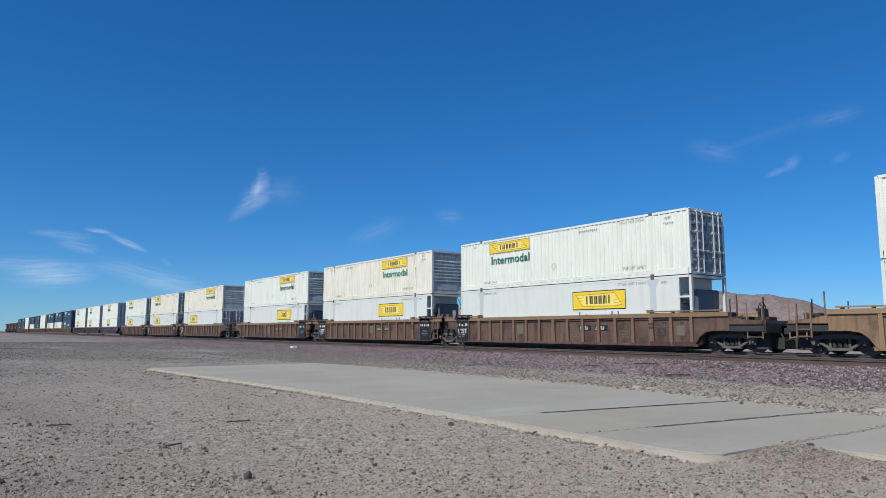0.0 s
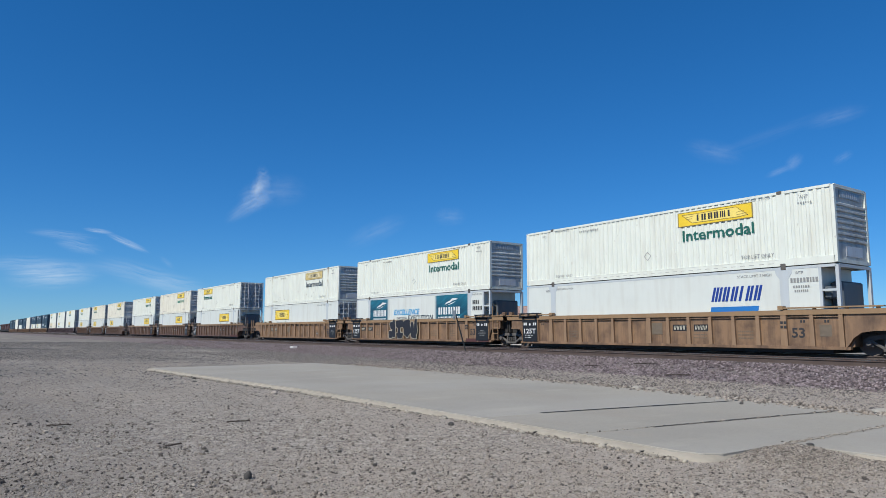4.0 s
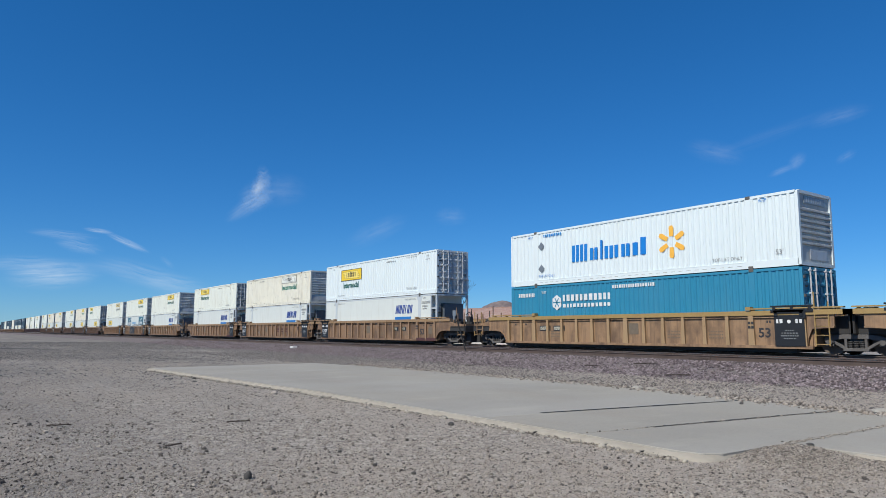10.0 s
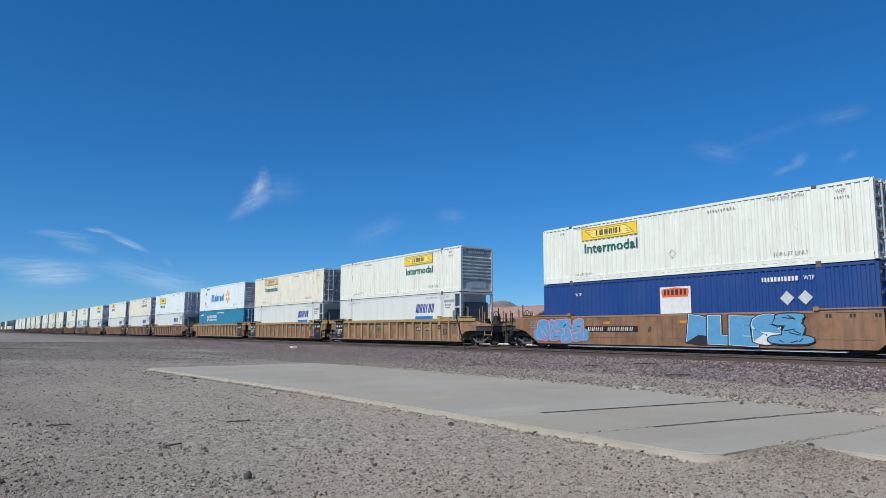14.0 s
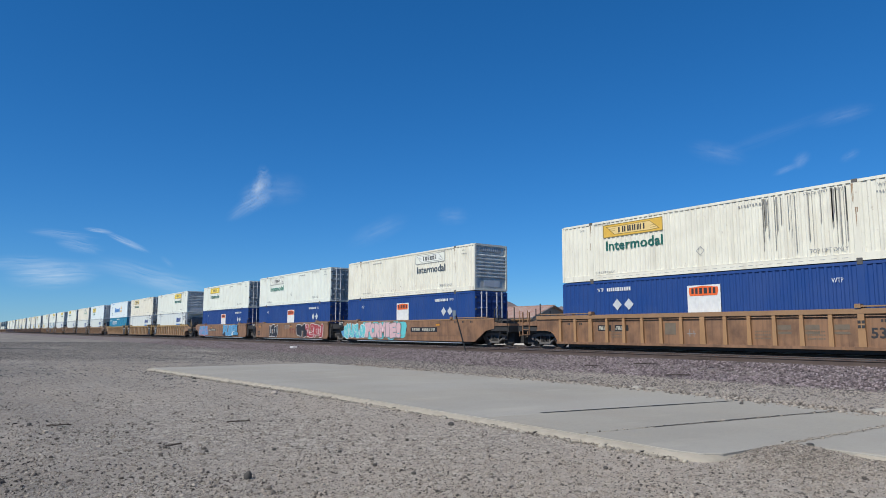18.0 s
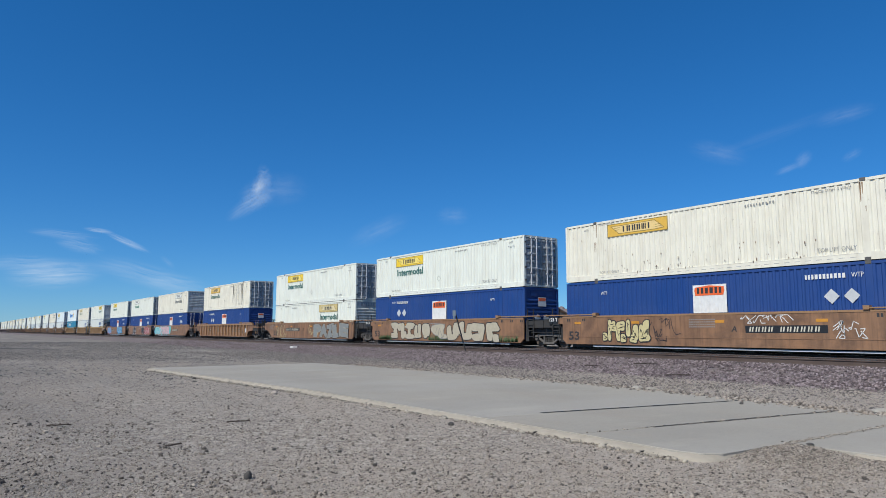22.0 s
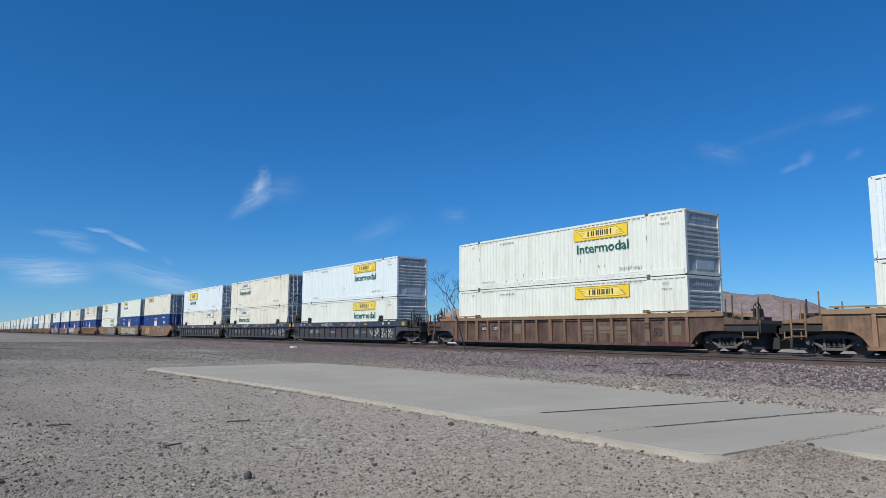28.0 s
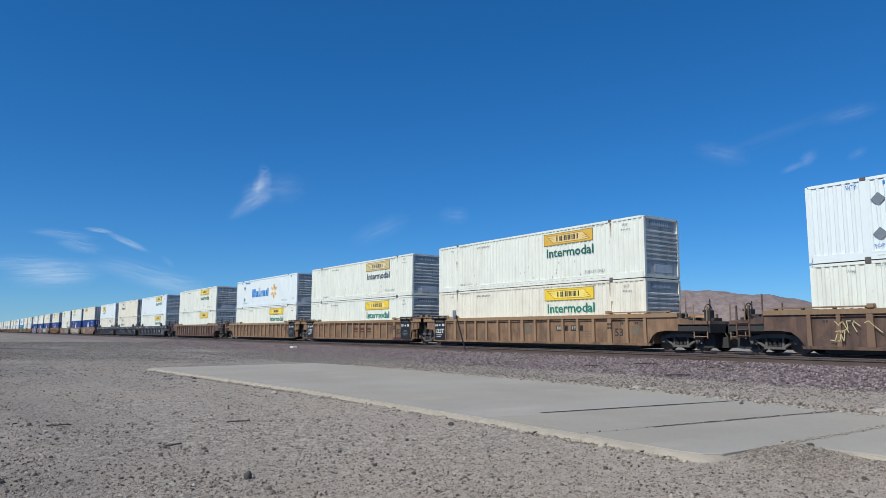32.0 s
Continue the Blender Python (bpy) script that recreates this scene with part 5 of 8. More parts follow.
def blue_box(diamonds=12.9, end="door"):
    c = container_base("dark blue corrugated container with a white panel and orange badge", BLUE, "rib", end, end_mat=BLUE)
    y = -HALF + 0.001
    p = put("white_panel", mesh("white_panel", lambda bm: corrugated(bm, 0, 1.55, 0, 1.16, 0, 0.006, 0.13)), WHITET, c, (7.3, y - 0.004, 1.24))
    badge = [(0.12, 0.72), (1.40, 0.72), (1.46, 0.90), (1.44, 1.06), (0.78, 1.13), (0.10, 1.06), (0.08, 0.90)]
    put("badge", mesh("badge", lambda bm: slab(bm, badge, 0, 0.003)), ORANGE, p, (0, -0.008, 0))
    put("lettering", word_bars(6, 1.12, 0.24, 0.2, 0, 31), BLACKT, p, (0.21, -0.013, 0.80))
    if diamonds:
        for dx in (0, 0.68):
            placard(c, diamonds + dx, 1.72, y, DIAMOND, 0.27)
    nx = 2.9 if diamonds < 8 else 12.0
    put("lettering", word_bars(11, 1.4, 0.17, 0.3, 0, 32), WHITET, c, (nx, y, 2.36))
    letters("WTP", 13.6 if diamonds > 8 else 2.3, 2.36, y, 0.18, WHITET, c, 0, 0, 0.4)
    letters("WTP", 2.25 if diamonds > 8 else 13.2, 2.2, y, 0.18, WHITET, c, 0, 0, 0.4)
    if end == "front":
        e = put("white_panel", mesh("end_panel", lambda bm: box(bm, 0, 0.004, 0, 0.6, 0, 0.5)), WHITET, c, (CL + 0.012, -0.3, 1.85))
        put("badge", mesh("end_badge", lambda bm: box(bm, 0, 0.003, 0.03, 0.57, 0.3, 0.46)), ORANGE, e, (0.006, 0, 0))
        for dy in (-0.35, 0.3):
            put("diamond_placard", mesh("end_diamond", lambda bm: box(bm, 0, 0.004, -0.17, 0.17, -0.17, 0.17)), DIAMOND, c, (CL + 0.012, dy, 1.2)).rotation_euler = (radians(45), 0, 0)
    return c


def far_box(label, skin, mark=None):
    """A distant container: body, ends and a mark are all that shows."""
    c = root("shipping_container", label, "container", "containers on the train")
    put("side_wall", mesh("far_side", lambda bm: (corrugated(bm, 0.1, CL - 0.1, 0.1, CH - 0.08, -HALF + 0.01, 0.035, 0.54), corrugated(bm, 0.1, CL - 0.1, 0.1, CH - 0.08, HALF - 0.01, 0.035, 0.54, -1))), skin, c)
    put("roof", mesh("far_roof", lambda bm: box(bm, 0, CL, -HALF + 0.05, HALF - 0.05, CH - 0.06, CH)), skin, c)
    put("frame", mesh("far_frame", lambda bm: (make_rail(bm, CH - 0.1, CH, 0, CL), make_rail(bm, 0, 0.14, 0, CL))), skin, c)
    put("door_end", mesh("far_door", lambda bm: (box(bm, CL - 0.05, CL, -HALF + 0.02, HALF - 0.02, 0, CH - 0.02), [rod(bm, (CL + 0.03, y, 0.1), (CL + 0.03, y, CH - 0.1), 0.03, 5) for y in (-0.9, -0.3, 0.3, 0.9)])), DOORGREY if skin != NAVY else NAVY, c)
    put("front_wall", mesh("far_front", lambda bm: box(bm, 0, 0.05, -HALF + 0.02, HALF - 0.02, 0, CH - 0.02)), skin, c)
    if mark:
        put("sign_panel", mesh(("far_sign", mark), lambda bm: box(bm, mark[0], mark[0] + 3.3, -HALF - 0.006, -HALF, mark[1], mark[1] + 0.65)), YEL2 if skin != NAVY else DIAMOND, c)
        put("lettering", mesh(("far_name", mark), lambda bm: box(bm, mark[0] + 0.3, mark[0] + 3.0, -HALF - 0.006, -HALF, mark[1] - 0.6, mark[1] - 0.2)), GREEN if skin != NAVY else SLATE, c)
    if skin is NAVY:
        put("emblem", mesh("far_streak", lambda bm: slab(bm, [(9.5, 1.7), (10.6, 2.2), (12.6, 2.1), (13.6, 2.45), (12.4, 1.75), (10.8, 1.8)], -HALF - 0.008, -HALF)), DIAMOND, c)
    return c


# ---- well cars ----
def make_sheet(bm, art_l, art_r):
    """Ribbed car: the sunk side sheets, near and far."""
    for s in (-1, 1):
        y0, y1 = sorted((s * 1.41, s * 1.38))
        box(bm, -0.30, 16.45, y0, y1, 0.30, 1.48)


def make_chord(bm):
    for s in (-1, 1):
        y0, y1 = sorted((s * 1.53, s * 1.34))
        box(bm, -1.75, 17.9, y0, y1, 1.44, 1.62)


def make_sill(bm):
    for s in (-1, 1):
        y0, y1 = sorted((s * 1.50, s * 1.36))
        box(bm, -0.32, 16.47, y0, y1, 0.20, 0.31)


def make_rib(bm, w=0.085):
    """Pressed upright: wider at the foot, proud of the sheet."""
    v = [(-w, -1.505, 0.31), (w, -1.505, 0.31), (w * 0.8, -1.52, 1.44), (-w * 0.8, -1.52, 1.44)]
    a = [bm.verts.new(p) for p in v]
    b = [bm.verts.new((x, -1.41, z)) for x, y, z in v]
    bm.faces.new(a)
    for i in range(4):
        j = (i + 1) % 4
        bm.faces.new((a[i], b[i], b[j], a[j]))


RIBS = [-0.05, 0.97, 1.98, 3.0, 4.01, 5.03, 6.04, 7.06, 8.08, 9.09, 10.11, 11.12, 12.14, 13.16, 14.17, 15.19, 16.2]


def arch_outline(d=1):
    """End web over the truck, from the well's end outward."""
    return [(0, 0.20), (0.30, 0.62), (0.55, 0.80), (0.95, 0.86), (1.60, 0.86), (1.60, 1.44), (0, 1.44)]


def make_end_web(bm, coupled, d):
    pts = arch_outline() if coupled else [(0, 0.20), (0.05, 0.60), (0.20, 0.93), (0.95, 0.97), (0.95, 1.44), (0, 1.44)]
    pts = [(d * x, z) for x, z in pts]
    slab(bm, pts, -1.47, -1.40)
    n = 4 if coupled else 3

    for i in range(n):   # flange that follows the arch
        (x0, z0), (x1, z1) = pts[i], pts[i + 1]
        a = [bm.verts.new(c) for c in ((x0, -1.52, z0), (x1, -1.52, z1), (x1, -1.36, z1), (x0, -1.36, z0))]
        b = [bm.verts.new((v.co.x, v.co.y, v.co.z + 0.05)) for v in a]
        bm.faces.new(a), bm.faces.new(b[::-1])
        for k in range(4):
            bm.faces.new((a[k], b[k], b[(k + 1) % 4], a[(k + 1) % 4]))


def make_endplate(bm, d):
    """Bulkhead and bolster box across the car at the well's end."""
    x = 0.25 * d
    box(bm, min(0, x), max(0, x), -1.36, 1.36, 0.3, 1.44)
    x0, x1 = sorted((0.25 * d, 1.55 * d))
    box(bm, x0, x1, -0.6, 0.6, 0.95, 1.40)


def make_floor_beams(bm):
    for i in range(9):
        x = 0.3 + i * 1.95
        box(bm, x, x + 0.18, -1.36, 1.36, 0.22, 0.32)
    box(bm, 0.35, 15.8, -1.30, 1.30, 0.06, 0.21)


def make_cap(bm):
    """Raised guide plate over the chord beside the container's end."""
    box(bm, 0, 3.55, -1.56, -1.36, 0.05, 0.10)
    for x in (0.15, 1.2, 2.3, 3.3):
        box(bm, x, x + 0.1, -1.5, -1.4, 0.0, 0.05)
    box(bm, -0.04, 0.16, -1.58, -1.35, 0.02, 0.16)


def make_platform(bm, d):
    """Draft sill, end platform and grating of a coupled end."""
    x0, x1 = sorted((1.60 * d, 3.05 * d))
    box(bm, x0, x1, -1.48, -1.40, 0.84, 1.12)
    box(bm, x0, x1, -1.48, 1.48, 1.06, 1.10)
    x0, x1 = sorted((1.0 * d, 3.1 * d))
    box(bm, x0, x1, -0.32, 0.32, 0.72, 1.06)
    x0, x1 = sorted((2.95 * d, 3.1 * d))
    box(bm, x0, x1, -1.45, 1.45, 0.78, 1.14)


def make_coupler(bm, d):
    x0, x1 = sorted((3.05 * d, 3.42 * d))
    box(bm, x0, x1, -0.12, 0.12, 0.72, 0.98)
    x0, x1 = sorted((3.36 * d, 3.64 * d))
    box(bm, x0, x1, -0.2, 0.2, 0.66, 1.02)
    rod(bm, (3.2 * d, 0.28, 0.78), (3.55 * d, 0.30, 0.45), 0.035, 6)


def make_handrail(bm):
    for x in (0.0, 0.62):
        rod(bm, (x, -1.44, 0.55), (x, -1.44, 1.95), 0.026, 6)
    for z in (0.62, 0.86, 1.12):
        rod(bm, (0, -1.44, z), (0.62, -1.44, z), 0.018, 6)


def make_ladder(bm):
    for x in (0.0, 0.52):
        box(bm, x - 0.03, x + 0.03, -1.52, -1.46, 0.62, 1.85)
    for z in (0.65, 0.9, 1.15):
        box(bm, 0, 0.52, -1.52, -1.49, z, z + 0.035)


def make_brake_wheel(bm):
    ring(bm, (0, 0, 0), 1, 0.27, 0.022)
    for i in range(6):
        a = radians(60 * i)
        rod(bm, (0, 0, 0), (0.27 * math.cos(a), 0, 0.27 * math.sin(a)), 0.014, 5)
    rod(bm, (0, -0.04, 0), (0, 0.25, 0), 0.05, 8)


def make_brake_stand(bm):
    box(bm, -0.14, 0.14, -0.1, 0.2, -0.6, 0.02)
    box(bm, -0.35, 0.3, -0.05, 0.5, -0.62, -0.3)


def make_reservoir(bm):
    rod(bm, (-0.45, 0, 0), (0.45, 0, 0), 0.19, 12)
    rod(bm, (-0.52, 0, 0), (-0.45, 0, 0), 0.1, 12, 0.19)
    rod(bm, (0.45, 0, 0), (0.52, 0, 0), 0.19, 12, 0.1)
    for x in (-0.3, 0.3):
        box(bm, x - 0.03, x + 0.03, -0.2, 0.2, -0.26, 0.02)


def make_side_frame(bm):
    """Cast side frame: top chord, sloping tension bars, journal boxes, a window with the spring nest."""
    A = 0.865
    for pts in (
        [(-A - 0.16, 0.44), (-A - 0.16, 0.60), (-A + 0.05, 0.68), (-0.40, 0.74), (0.40, 0.74), (A - 0.05, 0.68), (A + 0.16, 0.60), (A + 0.16, 0.44), (A - 0.02, 0.50), (0.42, 0.60), (-0.42, 0.60), (-A + 0.02, 0.50)],
    ):
        slab(bm, pts, -0.10, 0.06)
    for s in (-1, 1):
        beam(bm, (s * (A - 0.05), -0.02, 0.52), (s * 0.36, -0.02, 0.24), 0.13, 0.10)
        beam(bm, (s * 0.33, -0.02, 0.62), (s * 0.33, -0.02, 0.22), 0.13, 0.09)
    box(bm, -0.42, 0.42, -0.1, 0.06, 0.15, 0.26)


def make_spring(bm):
    """One coil spring as a turned, ribbed body."""
    n, rings = 9, []
    for k in range(9):
        rad = 0.085 if k % 2 else 0.066
        rings.append([bm.verts.new((rad * math.cos(6.2832 * i / n), -0.02 + rad * math.sin(6.2832 * i / n), 0.26 + k * 0.03)) for i in range(n)])
    for a, b in zip(rings, rings[1:]):
        for i in range(n):
            bm.faces.new((a[i], a[(i + 1) % n], b[(i + 1) % n], b[i]))


def make_journal(bm):
    box(bm, -0.13, 0.13, -0.05, 0.12, -0.14, 0.16)
    rod(bm, (0, -0.13, 0), (0, -0.03, 0), 0.105, 10)


def make_wheelset(bm):
    """Axle with two flanged wheels, round its own centre."""
    R = 0.455
    for s in (-1, 1):
        y = s * 0.72
        prof = [(-0.06, 0.10), (-0.06, R - 0.07), (-0.07, R), (0.045, R - 0.008), (0.075, R + 0.026), (0.085, R + 0.02), (0.085, R - 0.06), (0.03, R - 0.10), (0.02, 0.16), (0.05, 0.1)]
        n = 22
        rings = [[bm.verts.new((r * math.cos(2 * math.pi * i / n), y - s * (-w), r * math.sin(2 * math.pi * i / n))) for i in range(n)] for w, r in [(-a if s < 0 else a, b) for a, b in prof]]
        for a, b in zip(rings, rings[1:]):
            for i in range(n):
                bm.faces.new((a[i], a[(i + 1) % n], b[(i + 1) % n], b[i]))
        for i in range(3):
            t = radians(120 * i)
            rod(bm, (0.24 * math.cos(t), y + s * 0.02, 0.24 * math.sin(t)), (0.24 * math.cos(t), y + s * 0.05, 0.24 * math.sin(t)), 0.035, 6)
    rod(bm, (0, -0.9, 0), (0, 0.9, 0), 0.085, 10)


def truck(parent, x, spin=True):
    b = put("truck", mesh("truck_bolster", lambda bm: (box(bm, -0.22, 0.22, -1.02, 1.02, 0.42, 0.70), rod(bm, (0, 0, 0.7), (0, 0, 0.86), 0.22, 12), box(bm, -0.4, 0.4, -0.6, 0.6, 0.14, 0.44), box(bm, -0.75, -0.62, -0.8, 0.8, 0.3, 0.44), box(bm, 0.62, 0.75, -0.8, 0.8, 0.3, 0.44))), UNDER, parent, (x, 0, 0), "dusty dark two-axle truck")
    for s in (-1, 1):
        put("side_frame", mesh("side_frame", make_side_frame, bevel=0.012), TRUCKM, b, (0, s * 1.0, 0))
        for k in (-0.19, 0.0, 0.19) if s < 0 else ():
            put("spring", mesh("spring", make_spring), UNDER, b, (k, s * 1.0, 0))
        for a in (-0.865, 0.865):
            put("bearing", mesh("bearing" if s < 0 else "bearing_far", make_journal if s < 0 else lambda bm: box(bm, -0.12, 0.12, -0.1, 0.1, -0.12, 0.14)), TRUCKM, b, (a, s * 1.0, 0.46))
    for a in (-0.865, 0.865):
        w = put("wheelset", mesh("wheelset", make_wheelset), WHEELM, b, (a, 0, 0.455), "steel wheels on an axle, bright treads")
        if spin:
            WHEELS.append((w, a))
    return b


def number_plate(car, x, z, w, h, y, dark=True):
    if dark:
        p = put("number_panel", mesh(("number_panel", w, h), lambda bm: box(bm, 0, w, 0, 0.003, 0, h)), BLACKP, car, (x, y, z))
        chars = max(4, round(w * 3.3))
        cell = w * 0.9 / (chars + 1)
        put("lettering", bars_mesh(("plate_strokes", w, h), [(cell * (i + (0.8 if i >= 4 else 0) + 0.12 + 0.42 * j), cell * (i + (0.8 if i >= 4 else 0) + 0.12 + 0.42 * j) + cell * 0.22, 0, h * 0.66) for i in range(chars) for j in (0, 1)], 0.2), STENCILW, p, (w * 0.04, -0.004, h * 0.17))["kind"] = "stuff"
    else:
        put("lettering", word_bars(10, w, h, 0.26, 0, 41), WHITET, car, (x, y, z))


def bubble_outline(rnd, cx, cz, w, h, n=15, grow=0.0):
    ph = rnd.uniform(0, 6.28)
    k = rnd.choice((2, 3, 3, 4))
    amp = rnd.uniform(0.10, 0.24)
    pts = []
    for i in range(n):
        a = 2 * math.pi * i / n
        r = 1 + amp * math.sin(k * a + ph)
        sq = (abs(math.cos(a)) ** 4 + abs(math.sin(a)) ** 4) ** -0.25
        pts.append((cx + (w / 2 * r * sq + grow) * math.cos(a), cz + (h / 2 * (0.75 + 0.25 * r) * sq + grow) * math.sin(a)))
    return pts


def graffiti(car, seed, x0, x1, z0, z1, fill, line, n, y, glow=None, marks=True):
    """Sprayed bubble shapes, each with a dark rim, a fill and a few inner strokes."""
    st = random.Random(seed)
    shapes = []
    w = (x1 - x0) / n
    for i in range(n):
        cx, cz = x0 + w * (i + 0.5), (z0 + z1) / 2
        lean = st.uniform(-0.12, 0.12)
        form = st.choice((
            ((-0.2, 0.0, 0.42, 1.0), (0.18, 0.2, 0.6, 0.5), (0.15, -0.3, 0.5, 0.4)),
            ((0.0, 0.0, 0.4, 1.05), (-0.28, -0.25, 0.5, 0.45), (0.26, 0.22, 0.55, 0.5)),
            ((0.0, 0.3, 0.95, 0.42), (0.1, -0.05, 0.45, 0.6), (-0.05, -0.32, 0.9, 0.36)),
            ((0.0, 0.05, 0.95, 0.85), (0.2, -0.3, 0.5, 0.35)),
            ((-0.25, 0.1, 0.4, 0.8), (0.25, -0.05, 0.4, 0.85), (0.0, -0.3, 0.7, 0.38))))
        flip = st.choice((-1, 1))
        for k, (dx, dz, ww, hh) in enumerate(form):
            dx *= flip
            shapes.append((cx + (dx + lean * dz * 4 + st.uniform(-0.05, 0.05)) * w, cz + (dz + st.uniform(-0.05, 0.05)) * (z1 - z0), w * ww * st.uniform(0.9, 1.25), (z1 - z0) * hh * st.uniform(0.85, 1.02), st.random()))

    def layer(grow, dz):
        def make(bm):
            for i, (cx, cz, ww, hh, sd) in enumerate(shapes):
                pts = [(px, min(max(pz, z0 - 0.05 - grow), z1 + 0.05 + grow)) for px, pz in bubble_outline(random.Random(int(sd * 1e6)), cx, cz, ww, hh, 15, grow)]
                slab(bm, pts, -0.0004 * i, 0.001)
        return make

    def strokes(bm):
        r2 = random.Random(seed + 5)
        for i, (cx, cz, ww, hh, sd) in enumerate(shapes):
            for k in range(3):
                a = r2.uniform(-0.7, 0.7) + (1.57 if hh > 0.7 else 0.1)
                l2 = min(hh, ww) * r2.uniform(0.2, 0.42)
                px, pz = cx + r2.uniform(-0.26, 0.26) * ww, cz + r2.uniform(-0.25, 0.25) * hh
                dx, dz = math.cos(a) * l2, math.sin(a) * l2
                ln = math.hypot(dx, dz)
                nx, nz = -dz / ln * 0.016, dx / ln * 0.016
                slab(bm, [(px - dx + nx, pz - dz + nz), (px + dx + nx, pz + dz + nz), (px + dx - nx, pz + dz - nz), (px - dx - nx, pz - dz - nz)], 0, 0.001)
    if glow:
        def cloud(bm):
            r3 = random.Random(seed + 9)
            for i in range(int(n * 2)):
                cx = x0 + (x1 - x0) * (i + 0.5) / (n * 2)
                slab(bm, bubble_outline(r3, cx, z0 + (z1 - z0) * 0.3, w * 1.3, (z1 - z0) * 0.5, 12), -0.0005 * i, 0.001)
        put("graffiti_cloud", mesh(("graffiti_cloud", seed), cloud), GRAF[glow], car, (0, y + 0.0, 0))
    g = put("graffiti", mesh(("graffiti_rim", seed), layer(0.034, 0)), GRAF[line], car, (0, y - 0.009, 0), "sprayed graffiti in bubble shapes")
    g["kind"] = "stuff"
    put("graffiti_fill", mesh(("graffiti_fill", seed), layer(-0.014, 0)), GRAF[fill], g, (0, -0.008, 0))["kind"] = "stuff"
    if marks:
        put("graffiti_stroke", mesh(("graffiti_stroke", seed), strokes), GRAF[line], g, (0, -0.016, 0))["kind"] = "stuff"


def sprayed_letter(ch, height, grow):
    """A swollen letter round its own middle, `height` tall before it swells by `grow`."""
    key = ("sprayed_letter", ch, height, grow)
    if key not in CACHE:
        cu = bpy.data.curves.new("letter", "FONT")
        cu.body, cu.size, cu.offset, cu.resolution_u = ch, height / 0.73, grow, 3
        ob = new("letter", cu)
        me = bpy.data.meshes.new_from_object(ob)
        bpy.data.objects.remove(ob)
        bpy.data.curves.remove(cu)
        co = np.zeros(len(me.vertices) * 3)
        me.vertices.foreach_get("co", co)
        co = co.reshape(-1, 3)
        mid = (co.max(0) + co.min(0)) / 2
        me.vertices.foreach_set("co", np.stack([co[:, 0] - mid[0], co[:, 2] * 0, co[:, 1] - mid[1]], -1).ravel())
        me.materials.clear()
        me.materials.append(None)
        me.update()
        me["wide"] = float(co[:, 0].max() - co[:, 0].min())
        CACHE[key] = me
    return CACHE[key]


def sprayed_word(car, word, seed, x0, x1, z0, z1, fill, line, y, edge=None, glow=None, swell=0.1):
    """A sprayed word of swollen, leaning letters: a dark rim, a thin pale edge and a fill, each letter over the last."""
    rnd = random.Random(seed)
    w, zc, tall = (x1 - x0) / len(word), (z0 + z1) / 2, z1 - z0
    if glow:
        def halo(bm):
            for i in range(len(word) + 1):
                slab(bm, bubble_outline(random.Random(seed + i), x0 + w * i, zc + rnd.uniform(-0.1, 0.1), w * 1.7, tall * 1.02, 16), -0.0004 * i, 0.001)
        put("graffiti_cloud", mesh(("graffiti_halo", seed), halo), GRAF[glow], car, (0, y + 0.002, 0))["kind"] = "stuff"
    cap = tall - 2 * swell
    for i, ch in enumerate(word):
        me = sprayed_letter(ch, cap, swell)
        kx = w * (1.24 if ch != "I" and ch != "!" else 0.8) / me["wide"]
        g = put("graffiti_letter", sprayed_letter(ch, cap, swell + 0.055), GRAF[line], car, (x0 + w * (i + 0.5), y - 0.006 - 0.004 * i, zc + rnd.uniform(-0.05, 0.05)), "swollen sprayed letter")
        g.scale = (kx, 1, rnd.uniform(0.92, 1.0))
        g.rotation_euler = (0, radians(rnd.uniform(-9, 9)), 0)
        if edge:
            put("graffiti_edge", sprayed_letter(ch, cap, swell + 0.02), GRAF[edge], g, (0, -0.0012, 0))
        put("graffiti_fill", me, GRAF[fill], g, (0, -0.0024, 0))


def scrawl(car, seed, x0, x1, z0, z1, material, y, n=9):
    """Thin sprayed lines."""
    def make(bm):
        rnd = random.Random(seed)
        for i in range(n):
            px, pz = x0 + (x1 - x0) * (i + rnd.random()) / n, rnd.uniform(z0, z1)
            for k in range(4):
                qx, qz = px + rnd.uniform(-0.2, 0.25), min(z1, max(z0, pz + rnd.uniform(-0.4, 0.4)))
                ln = math.hypot(qx - px, qz - pz) + 1e-6
                nx, nz = -(qz - pz) / ln * 0.014, (qx - px) / ln * 0.014
                slab(bm, [(px + nx, pz + nz), (qx + nx, qz + nz), (qx - nx, qz - nz), (px - nx, pz - nz)], 0, 0.001)
                px, pz = qx, qz
    put("graffiti_scrawl", mesh(("graffiti_scrawl", seed), make), material, car, (0, y, 0))["kind"] = "stuff"


